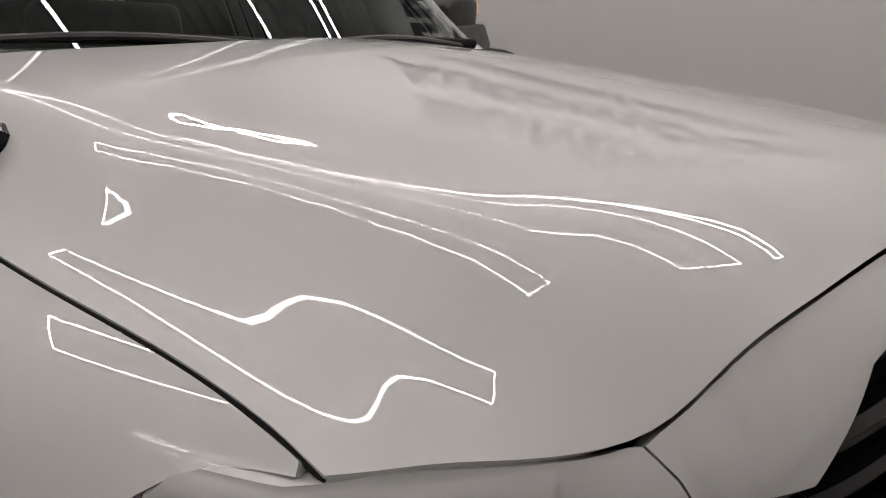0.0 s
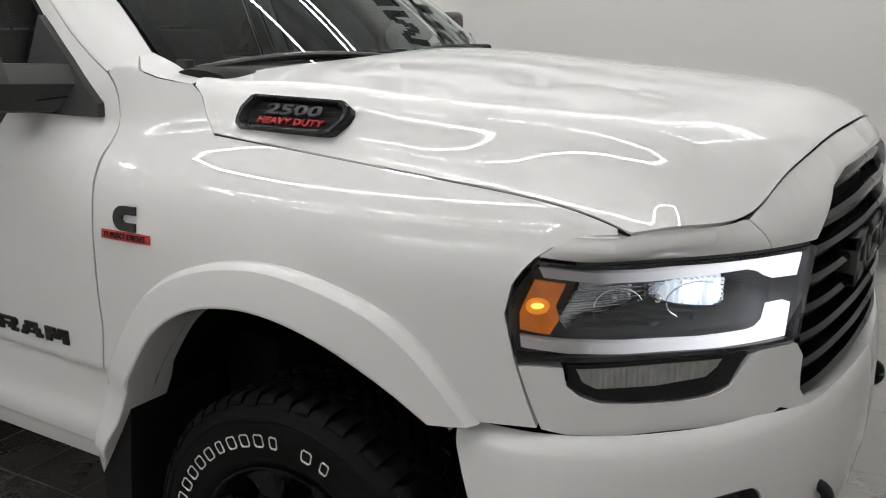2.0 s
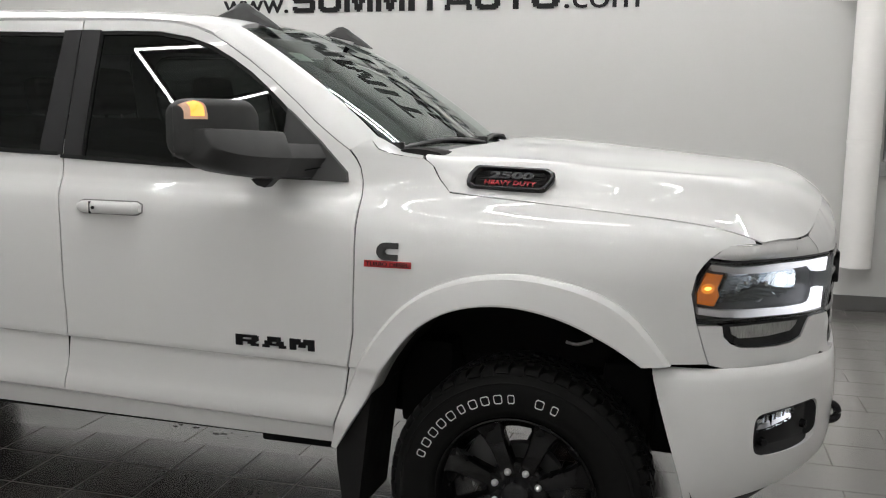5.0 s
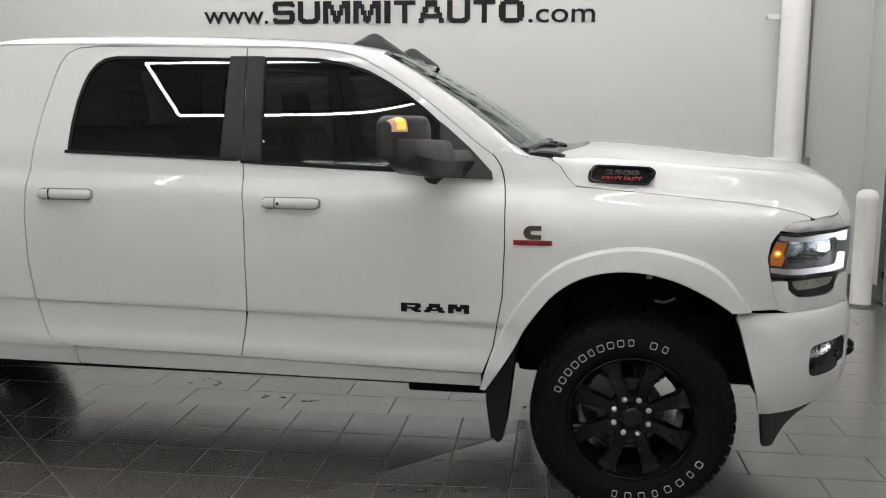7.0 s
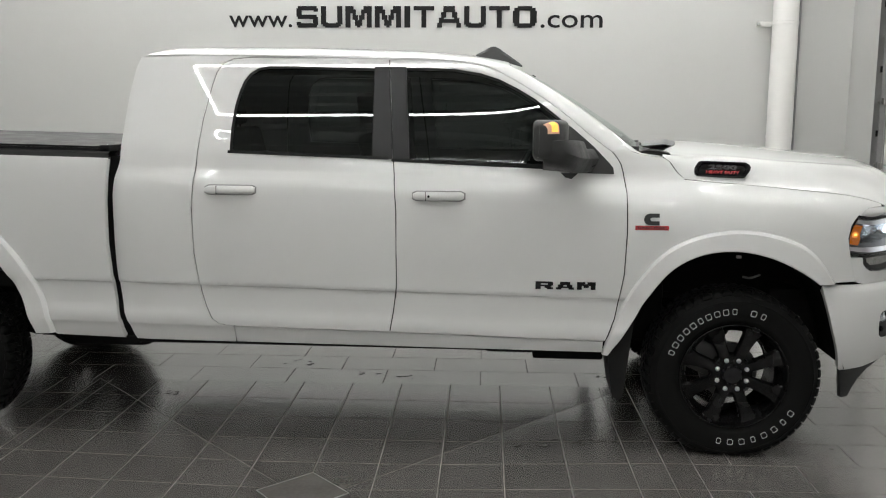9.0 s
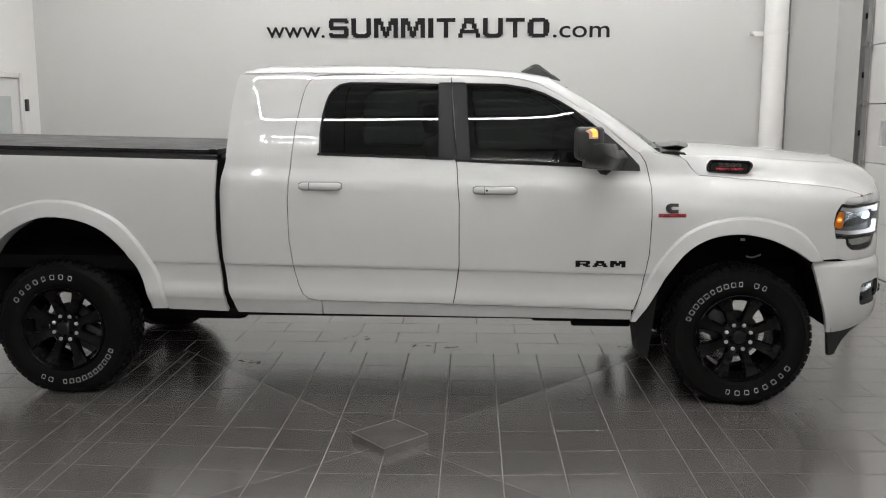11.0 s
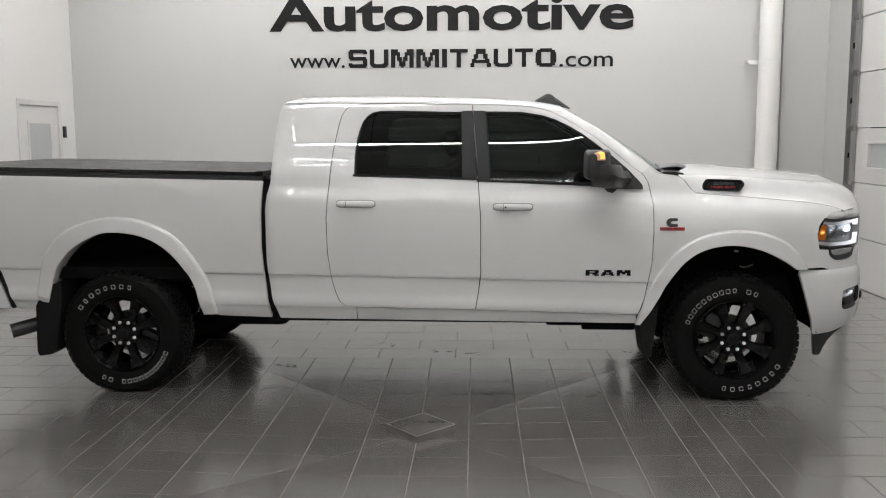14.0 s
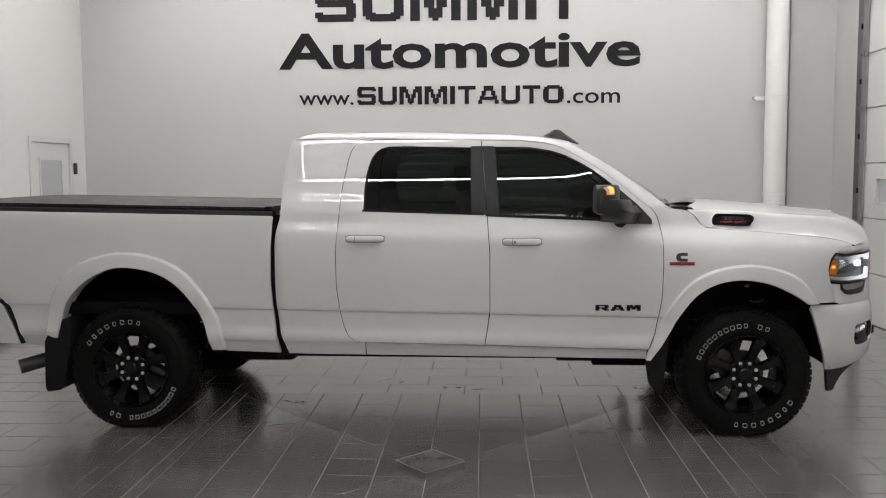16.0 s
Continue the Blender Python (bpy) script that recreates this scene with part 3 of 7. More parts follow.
bm = bmesh.new()
lathe(bm, [(0.091, 0.02), (0.12, 0.018), (0.125, 0.0), (0.02, 0.0)], Matrix(), 32)
part("foot", bm, BASE, bollard)

# overhead door
gate = tagged(thing("door_1", "white sectional overhead door with a narrow window and steel tracks", "overhead door", ROOM @ pose(XR + 0.03, 0, 0)), kind="structure")
zs = [0.0, 0.57, 1.19, 1.81, 2.43, 3.05, 3.70]
for a, b in zip(zs, zs[1:]):
    bm = bmesh.new()
    if a == 1.19:
        box(bm, (0, 0.1, a + 0.006), (0.05, 2.70, b - 0.003))
        box(bm, (0, 3.42, a + 0.006), (0.05, 3.76, b - 0.003))
        box(bm, (0, 2.70, a + 0.006), (0.05, 3.42, 1.37))
        box(bm, (0, 2.70, 1.64), (0.05, 3.42, b - 0.003))
    else:
        box(bm, (0, 0.1, a + 0.006), (0.05, 3.76, b - 0.003), None, 0.004, 1)
    part("panel", bm, DOORPAINT, gate)
bm = bmesh.new()
for a, b in (((-0.012, 2.68, 1.35), (0.03, 3.44, 1.375)), ((-0.012, 2.68, 1.635), (0.03, 3.44, 1.66)), ((-0.012, 2.68, 1.375), (0.03, 2.705, 1.635)), ((-0.012, 3.415, 1.375), (0.03, 3.44, 1.635))):
    box(bm, a, b, None, 0.004, 1)
part("window_frame", bm, DOORPAINT, gate)
bm = bmesh.new()
box(bm, (0.02, 2.705, 1.375), (0.026, 3.415, 1.635))
part("pane", bm, FROST, gate, "bright hazy window pane")
for yy in (3.79, 0.08):
    bm = bmesh.new()
    box(bm, (-0.07, yy - 0.035, 0.02), (-0.02, yy - 0.028, 3.72))
    box(bm, (-0.03, yy + 0.03, 0.02), (-0.02, yy + 0.07, 3.72))
    box(bm, (-0.09, yy + 0.06, 0.02), (-0.02, yy + 0.067, 3.72))
    part("track", bm, ALU, gate)
    for k in range(12):
        bm = bmesh.new()
        zz = 0.26 + 0.31 * k
        if k % 2:
            cyl(bm, (-0.05, yy - 0.05, zz), (-0.05, yy + 0.06, zz), 0.012, seg=10)
            cyl(bm, (-0.05, yy + 0.0, zz), (-0.05, yy + 0.03, zz), 0.024, seg=14)
            box(bm, (-0.06, yy - 0.09, zz - 0.03), (-0.028, yy - 0.04, zz + 0.03), None, 0.004)
        else:
            box(bm, (-0.06, yy - 0.02, zz - 0.03), (-0.02, yy + 0.055, zz + 0.03), None, 0.004)
        part("roller" if k % 2 else "bracket", bm, UNDER if k % 2 == 0 else STEEL, gate)

# service door in the side wall
sd = tagged(thing("door_2", "white service door with a frosted window in the side wall", "door", ROOM @ pose(XL, 3.73, 0)), kind="structure")
bm = bmesh.new()
box(bm, (-0.05, -0.47, 0.0), (-0.01, 0.47, 2.10), None, 0.003, 1)
part("leaf", bm, DOORPAINT, sd)
bm = bmesh.new()
for a, b in (((-0.12, -0.54, 0), (0.012, -0.475, 2.17)), ((-0.12, 0.475, 0), (0.012, 0.54, 2.17)), ((-0.12, -0.475, 2.105), (0.012, 0.475, 2.17))):
    box(bm, a, b, None, 0.004, 1)
part("casing", bm, DOORPAINT, sd)
bm = bmesh.new()
box(bm, (-0.011, -0.27, 1.0), (-0.004, 0.25, 1.90))
part("pane", bm, FROST, sd, "frosted grey window")
bm = bmesh.new()
for a, b in (((-0.012, -0.30, 0.97), (0.004, 0.28, 1.0)), ((-0.012, -0.30, 1.90), (0.004, 0.28, 1.93)), ((-0.012, -0.30, 1.0), (0.004, -0.27, 1.90)), ((-0.012, 0.25, 1.0), (0.004, 0.28, 1.90))):
    box(bm, a, b)
part("pane_frame", bm, DOORPAINT, sd)
bm = bmesh.new()
cyl(bm, (-0.01, -0.40, 1.02), (0.05, -0.40, 1.02), 0.012, seg=12)
cyl(bm, (0.05, -0.41, 1.02), (0.05, -0.29, 1.02), 0.01, seg=12)
part("door_handle", bm, CHROME, sd)
reader = tagged(thing("card_reader", "small black card reader on the white wall", "card reader", ROOM @ pose(XL, 4.33, 1.80)))
bm = bmesh.new()
box(bm, (0, -0.03, -0.07), (0.03, 0.03, 0.07), None, 0.008)
part("case", bm, PLASTIC, reader)

# ---- the pickup truck: x to the front, near side at negative y ----
truck = thing("pickup_truck", "white crew-cab pickup truck with black wheels, parked with lamps lit", "pickup truck")
NEAR = (0, -1, 0)


def side_panel(name, outline, F, ca, cb, material, holes=(), thick=0.018, out=(0, -1, 0)):
    """A body side panel whose rows run along the slightly raked body lines."""
    rake = lambda o: [(v[0], v[1] + 0.015 * (v[0] + 2.0)) for v in o]
    return panel_mesh(name, rake(outline), lambda a, b: F(a, b - 0.015 * (a + 2.0)), ca, cb, material, tuple(rake(h) for h in holes), thick, out)


def steps(a, b, d):
    return [a + d * k for k in range(1, int((b - a) / d))]


w_side = pch([0.44, 0.50, 0.545, 0.575, 0.60, 0.63, 0.70, 0.775, 0.804, 0.811, 0.90, 1.05, 1.17, 1.27, 1.32, 1.345, 1.37, 1.395, 1.43, 1.47, 1.60, 1.75, 1.90, 1.96], [0.90, 0.935, 0.953, 0.962, 0.978, 0.982, 0.973, 0.975, 0.977, 0.989, 0.994, 1.003, 1.004, 1.001, 0.9945, 0.985, 0.971, 0.959, 0.952, 0.944, 0.892, 0.831, 0.768, 0.742])


tuck_z = pch([1.12, 1.20, 1.25, 1.30, 1.35, 1.40, 1.45, 1.50, 1.65, 1.80, 1.90, 2.0], [0, 0.1, 0.2, 0.44, 0.83, 1.0, 1.0, 0.93, 0.60, 0.25, 0, 0])
tuck_x = pch([-3.0, -1.9, -1.5, -1.2, -0.9, -0.75, -0.65, -0.57, -0.4], [0, 0, 0.0, 0.001, 0.009, 0.027, 0.051, 0.071, 0.072])


def W(x, z):
    return w_side(z + 0.015 * (x + 2.0)) - tuck_x(x) * tuck_z(max(z, 1.12))


def F_side(a, b):
    return (a, -W(a, b), b)


w_bed = pch([0.44, 0.50, 0.545, 0.575, 0.60, 0.63, 0.70, 0.775, 0.804, 0.811, 0.90, 1.05, 1.17, 1.30, 1.38, 1.43, 1.455, 1.47], [0.90, 0.935, 0.953, 0.962, 0.978, 0.982, 0.973, 0.975, 0.977, 0.989, 0.994, 1.003, 1.005, 1.004, 1.000, 0.992, 0.980, 0.955])


def F_bed(a, b):
    return (a, -w_bed(b + 0.015 * (a + 2.0)), b)


CREASE = [0.47, 0.50, 0.525, 0.545, 0.56, 0.575, 0.59, 0.60, 0.615, 0.63, 0.66, 0.70, 0.74, 0.775, 0.79, 0.80, 0.804, 0.8075, 0.811, 0.83, 0.86, 0.90]
ZC = CREASE + [0.95 + 0.04 * k for k in range(30)]
GAP = 0.0026

# arches
rear_in = curve([(-4.635, 0.545), (-4.604, 0.66), (-4.544, 0.852), (-4.422, 0.996), (-4.251, 1.088), (-4.118, 1.108), (-3.939, 1.081), (-3.797, 1.01), (-3.673, 0.88), (-3.594, 0.737), (-3.547, 0.545)], 5)
rear_out = curve([(-4.715, 0.545), (-4.705, 0.68), (-4.664, 0.871), (-4.589, 1.016), (-4.451, 1.135), (-4.257, 1.201), (-4.123, 1.212), (-3.945, 1.19), (-3.729, 1.091), (-3.57, 0.9), (-3.482, 0.711), (-3.456, 0.545)], 5)
front_in = curve([(-0.614, 0.500), (-0.56, 0.585), (-0.495, 0.690), (-0.436, 0.800), (-0.323, 0.941), (-0.186, 1.016), (-0.023, 1.036), (0.139, 1.006), (0.283, 0.940), (0.377, 0.878)], 5)
front_out = curve([(-0.642, 0.500), (-0.612, 0.60), (-0.575, 0.705), (-0.506, 0.851), (-0.371, 1.016), (-0.208, 1.105), (0.005, 1.138), (0.214, 1.102), (0.352, 1.026), (0.464, 0.880)], 5)


def mid(A, B, n, k):
    A, B = even([(*p, 0) if len(p) == 2 else p for p in A], n), even([(*p, 0) if len(p) == 2 else p for p in B], n)
    return [a.lerp(b, k) for a, b in zip(A, B)]


def flare(bm, inner, outer, surf, lip=0.030):
    n = 48
    I, O = mid(inner, inner, n, 0), mid(outer, outer, n, 0)
    rows = []
    for k, off in ((0.0, -0.002), (0.015, 0.010), (0.13, 0.026), (0.15, 0.0275), (0.5, lip + 0.004), (0.93, lip + 0.009), (0.985, lip + 0.007), (1.0, lip), (1.0, lip - 0.03), (0.99, -0.10)):
        row = []
        for o, i in zip(O, I):
            p = o.lerp(i, k)
            base = surf(p.x, p.y)
            row.append((p.x, base[1] - off, p.y))
        rows.append(row)
    grid(bm, rows)
    bmesh.ops.recalc_face_normals(bm, faces=bm.faces)
    c = bm.faces[:][n * 3]
    if c.normal.y > 0:
        bmesh.ops.reverse_faces(bm, faces=bm.faces)


# fender section: a shoulder that leans in above the flank
drop = spl([1.08, 1.12, 1.16, 1.20, 1.25, 1.30, 1.35, 1.40, 1.44, 1.47, 1.50, 1.52, 1.54, 1.56], [0.0, 0.0, 0.002, 0.007, 0.020, 0.047, 0.081, 0.106, 0.120, 0.130, 0.142, 0.160, 0.190, 0.235])
LEAN = np.polyfit([-0.62, -0.55, -0.45, -0.363, -0.27, -0.05, 0.14, 0.35, 0.5, 0.6, 0.70], [0.98, 1.0, 1.16, 1.31, 1.42, 1.50, 1.60, 1.68, 1.68, 1.62, 1.55], 4).tolist()


def taper(x):
    return 0.25 * max(0.0, x) ** 2.4


def fender_y(x, z):
    y = w_side(min(z, 1.17) + 0.015 * (x + 2.0) * min(1, max(0, (1.10 - z) / 0.2))) - taper(x)
    if z > 1.08:
        k = 0.0
        for c in LEAN:
            k = k * x + c
        y -= k * drop(z)
    s = min(1.0, max(0.0, (x + 0.62) / 0.22))
    if s < 1 and z < 1.51:
        y = W(x, z) + (y - W(x, z)) * s * s * (3 - 2 * s)
    return y


def F_fender(a, b):
    return (a, -fender_y(a, b), b)


# hood surface: flank, ledge and dome drawn as one fair sheet
zs = spl([0, 0.087, 0.29, 0.47, 0.667, 0.807, 0.9, 0.956, 1.0], [1.378, 1.370, 1.353, 1.338, 1.319, 1.303, 1.286, 1.271, 1.252])
x_front = spl([0, 0.24, 0.4, 0.5, 0.6, 0.68, 0.75, 0.88, 1.0], [0.920, 0.917, 0.912, 0.906, 0.893, 0.874, 0.849, 0.783, 0.707])
x_rear = spl([0, 0.4, 0.5, 0.6, 0.8, 1.0], [-0.20, -0.22, -0.245, -0.285, -0.343, -0.363])
y_seam = lambda a: fender_y(-0.363 + 1.07 * a, zs(min(max(a, -0.03), 1.03))) - 0.001
TIGHT = 0.002
HOOD = [(0.05 * k, 1.0, zs(0.05 * k), 0.0012) for k in range(21)]
CROWN = spl([-0.25, 0.0, 0.2, 0.35, 0.5, 0.6, 0.7, 0.77, 0.82, 0.87, 0.92], [1.540, 1.5283, 1.5113, 1.4973, 1.4828, 1.4728, 1.4612, 1.4515, 1.4405, 1.4185, 1.370])


def crown_drop(y):
    """How far the domed centre of the hood has fallen, y metres off the middle."""
    return 0.1375 * y * y if y < 0.2 else 0.0055 + 0.03 * (y - 0.2) + 0.0625 * (y * y - 0.04)


shoulder = spl([0.1, 0.25, 0.39, 0.45, 0.56, 0.643, 0.73, 0.797, 0.852, 0.917], [0.905, 0.899, 0.894, 0.890, 0.880, 0.864, 0.846, 0.816, 0.780, 0.715])
for k in range(16):
    a = 0.06 + 0.058 * k
    w = y_seam(a)
    for y in (0.0, 0.08, 0.16, 0.24, 0.32, 0.40, 0.48, 0.55, 0.60, 0.64, 0.68, 0.71, 0.735):
        if y < min(shoulder(a) * w - 0.018, 0.68 + 0.25 * a):
            v = y / w
            x = x_rear(v) + (x_front(v) - x_rear(v)) * a
            HOOD.append((a, v, CROWN(x) - crown_drop(y) - 0.3 * ((max(x, 0.25) - 0.42) * y) ** 2, 0.0012))
# shoulder line: the flank falls away below it
shoulder_z = spl([0.39, 0.45, 0.56, 0.643, 0.73, 0.797, 0.852, 0.917], [1.438, 1.431, 1.421, 1.413, 1.405, 1.397, 1.389, 1.372])
for k in range(11):
    a = 0.42 + 0.045 * k
    v, z = shoulder(a), shoulder_z(a)
    HOOD += [(a, v, z - 0.002, 0.003)]
    if a < 0.9:
        HOOD += [(a, v + f * (0.95 - v), z + f * (zs(a) + 0.019 - z), 0.0035) for f in (0.2, 0.4, 0.6, 0.8, 1.0)]
for v, z in zip((0, 0.25, 0.4, 0.5, 0.56, 0.62, 0.66, 0.70, 0.74, 0.8, 0.88, 0.96), (1.368, 1.366, 1.358, 1.345, 1.335, 1.320, 1.305, 1.272, 1.259, 1.255, 1.254, 1.254)):
    HOOD.append((1.0, v, z, TIGHT))
HOOD += [(0.0, 0.95, 1.474, TIGHT), (0.0, 0.90, 1.483, TIGHT), (0.0, 0.8, 1.497, 0.004), (0.0, 0.5, 1.516, 0.004), (0.0, 0.0, 1.534, 0.004)]
HOOD += [(0.17, 0.976, 1.383, TIGHT), (0.17, 0.930, 1.441, TIGHT)]
HOOD += [(0.29, 0.943, 1.377, TIGHT), (0.29, 0.900, 1.438, TIGHT)]
HOOD += [(0.39, 0.923, 1.373, TIGHT), (0.39, 0.880, 1.433, TIGHT)]
HOOD += [(a, 0.965, zs(a) + d, 0.003) for a, d in ((0.29, 0.013), (0.39, 0.013), (0.5, 0.014), (0.667, 0.012), (0.807, 0.010), (0.9, 0.006))]
HOOD += [(a, 1.02, zs(a) - d, 0.003) for a, d in ((0.2, 0.014), (0.39, 0.010), (0.6, 0.008), (0.8, 0.007), (0.9, 0.004))]
hood_z = sheet(HOOD, 22, 32, 0.004, 0.006)


def F_hood(a, v):
    av = min(abs(v), 1.02)
    return (x_rear(av) + (x_front(av) - x_rear(av)) * a, -v * y_seam(a), hood_z(a, av))


# hood
cut_a = pch([0.0, 0.93, 0.945, 0.957, 0.980, 1.0, 1.1], [0.0, 0.0, 0.002, 0.03, 0.06, 0.095, 0.13])
HV = [0.9988 * math.copysign(1 - (1 - abs(k) / 44) ** 1.5, k) for k in range(-44, 45)]
me = grid_panel("hood", F_hood, lambda v: cut_a(abs(v)), HV, 48, PAINT)
hood = new("hood", me)
hood.parent = truck


def shut_line_shade(F, path, parent, depth=0.011, r=0.005):
    """Black strip standing in for the shade inside a shut line, on both sides of the truck."""
    def build(bm):
        pts = []
        e = 1e-3
        for u, v in path:
            n = (Vector(F(u + e, v)) - Vector(F(u - e, v))).cross(Vector(F(u, v + e)) - Vector(F(u, v - e))).normalized()
            if n.z - n.y < 0:
                n = -n
            pts.append(Vector(F(u, v)) - n * depth)
        tube(bm, pts, r, 8)
    pair("seal", build, RUBBER, parent)


SEAM = [F_hood(0.1 + 0.02 * k, 1.0) for k in range(46)]
CORNER = [F_hood(a, v) for a, v in ((0.0, 0.946), (0.03, 0.958), (0.06, 0.981))]

# front fender
out_f = [(-0.628, 0.512), (-0.586, 0.684), (-0.548, 0.909), (-0.541, 1.12), (-0.543, 1.25), (-0.544, 1.30), (-0.549, 1.35), (-0.557, 1.40), (-0.568, 1.44), (-0.586, 1.47), (-0.609, 1.498)]
out_f += [(-0.582, 1.520), (-0.553, 1.537), (-0.535, 1.520), (-0.512, 1.502), (-0.46, 1.487), (-0.40, 1.478)] + [(p[0], p[2]) for p in CORNER + SEAM[:-1]]
out_f += [(0.690, 1.2465), (0.65, 1.244), (0.615, 1.236), (0.585, 1.222), (0.560, 1.203), (0.540, 1.18), (0.525, 1.155), (0.514, 1.10), (0.530, 1.02), (0.556, 0.93), (0.572, 0.884)]
out_f += [(p.x, p.y) for p in reversed(mid(front_out, front_in, 40, 0.12))]
me = side_panel("front_fender", shrink(dense(out_f, 0.03), GAP), F_fender, steps(-0.64, 0.72, 0.045), [z for z in ZC if z < 1.12] + [1.12 + 0.015 * k for k in range(30)], PAINT, (), 0.02, NEAR)
both("front_fender", me, truck)
shut_line_shade(F_fender, [(q[0], q[2]) for q in CORNER + SEAM], truck, 0.010, 0.006)
shut_line_shade(F_fender, out_f[:12], truck)
pair("front_wheel_flare", lambda bm: flare(bm, front_in, front_out, F_fender), PAINT, truck, "", 22)

# doors and cab side
edge_f = [(x, z) for x, z in out_f[:11]]
TOPLINE = [(-0.654, 1.530), (-0.732, 1.590), (-0.811, 1.657), (-0.916, 1.737), (-1.023, 1.807), (-1.104, 1.855), (-1.172, 1.890), (-1.24, 1.914), (-1.335, 1.934), (-1.457, 1.945), (-1.565, 1.949), (-1.727, 1.951)]
PILL_LINE = [(-0.609, 1.498)] + TOPLINE
front_door = [(-0.628, 0.570)] + edge_f[1:] + TOPLINE + [(-1.713, 1.756), (-1.684, 1.459), (-1.665, 1.202), (-1.665, 0.827), (-1.682, 0.70), (-1.700, 0.594)]
front_win = [(-0.70, 1.434), (-0.752, 1.548), (-0.809, 1.602), (-0.861, 1.649), (-0.914, 1.692), (-0.995, 1.752), (-1.075, 1.800), (-1.169, 1.847), (-1.264, 1.878), (-1.399, 1.900), (-1.56, 1.904), (-1.643, 1.904), (-1.63, 1.70), (-1.610, 1.447), (-1.2, 1.430)]
rear_door = [(-1.700, 0.594), (-1.682, 0.70), (-1.665, 0.827), (-1.665, 1.202), (-1.684, 1.459), (-1.713, 1.756), (-1.727, 1.951), (-2.10, 1.957), (-2.45, 1.959), (-2.53, 1.953), (-2.581, 1.930), (-2.61, 1.885), (-2.627, 1.820), (-2.657, 1.647), (-2.677, 1.387), (-2.690, 1.201), (-2.686, 0.975), (-2.661, 0.783), (-2.640, 0.705), (-2.612, 0.645), (-2.575, 0.615), (-2.523, 0.607)]
rear_win = [(-1.781, 1.462), (-1.787, 1.70), (-1.792, 1.901), (-2.20, 1.911), (-2.348, 1.911), (-2.40, 1.900), (-2.435, 1.876), (-2.462, 1.840), (-2.480, 1.79), (-2.497, 1.715), (-2.506, 1.609), (-2.503, 1.487)]
gh = [1.33 + 0.02 * k for k in range(10)] + [1.55 + 0.07 * k for k in range(7)]
doors = {}
for name, o, hole in (("front_door", front_door, front_win), ("rear_door", rear_door, rear_win)):
    me = side_panel(name, shrink(dense(o, 0.03), GAP), F_side, steps(-2.7, -1.0, 0.10) + [-1.0 + 0.03 * k for k in range(15)], CREASE + [0.95 + 0.06 * k for k in range(4)] + [1.16 + 0.015 * k for k in range(24)] + [1.55 + 0.07 * k for k in range(7)], PAINT, (shrink(dense(hole, 0.035), -0.004),), 0.022, NEAR)
    doors[name] = both(name, me, truck)
shut_line_shade(F_side, [(x, z) for x, z in rear_door[:7]], truck)
shut_line_shade(F_side, [(x, z) for x, z in rear_door[7:]], truck)
shut_line_shade(F_side, PILL_LINE, truck, 0.012)


def inset(F, d):
    return lambda a, b: tuple(Vector(F(a, b)) + Vector((0, d, 0)))


for name, hole in (("front_door", front_win), ("rear_door", rear_win)):
    me = panel_mesh("window_glass", shrink(dense(hole, 0.05), -0.008), inset(F_side, 0.010), [], [1.45 + 0.08 * k for k in range(6)], TINT, (), 0.0, NEAR)
    for ob, data in zip(doors[name], (me, mirrored(me))):
        g = new("window_glass", data)
        g.parent = ob
        g["label"] = "dark tinted window glass"
    # rubber seal round the opening
    ring_o, ring_i = shrink(dense(hole, 0.03), -0.006), shrink(dense(hole, 0.03), 0.010)
    me = panel_mesh("window_seal", ring_o, inset(F_side, 0.004), [], [1.5 + 0.1 * k for k in range(5)], RUBBER, (ring_i,), 0.012, NEAR)
    for ob, data in zip(doors[name], (me, mirrored(me))):
        g = new("window_seal", data)
        g.parent = ob
# black pillar covers between the windows
PILLARBLACK = mat("pillar_black", (0.010, 0.010, 0.011), 0.4, 0, 0, 0.08, 20, 0.05, 500, 0.05, 0.3)
for name, o in (("rear_door", [(-1.6870, 1.458), (-1.786, 1.462), (-1.799, 1.912), (-1.7262, 1.913)]), ("front_door", [(-1.605, 1.448), (-1.6815, 1.454), (-1.7210, 1.913), (-1.640, 1.912)])):
    me = panel_mesh("pillar_cover", dense(o, 0.06), inset(F_side, -0.004), [], [1.5 + 0.1 * k for k in range(5)], PILLARBLACK, (), 0.006, NEAR)
    for ob, data in zip(doors[name], (me, mirrored(me))):
        g = new("pillar_cover", data)
        g.parent = ob
        g["label"] = "satin black pillar cover"
# belt mouldings under the glass
for name, a, b in (("front_door", (-1.693, 1.448), (-0.66, 1.405)), ("rear_door", (-2.515, 1.482), (-1.708, 1.456))):
    o = [a, b, (b[0], b[1] + 0.013), (a[0], a[1] + 0.013)]
    me = panel_mesh("belt_moulding", dense(o, 0.1), inset(F_side, -0.006), [], [], RUBBER, (), 0.008, NEAR)
    for ob, data in zip(doors[name], (me, mirrored(me))):
        g = new("belt_moulding", data)
        g.parent = ob
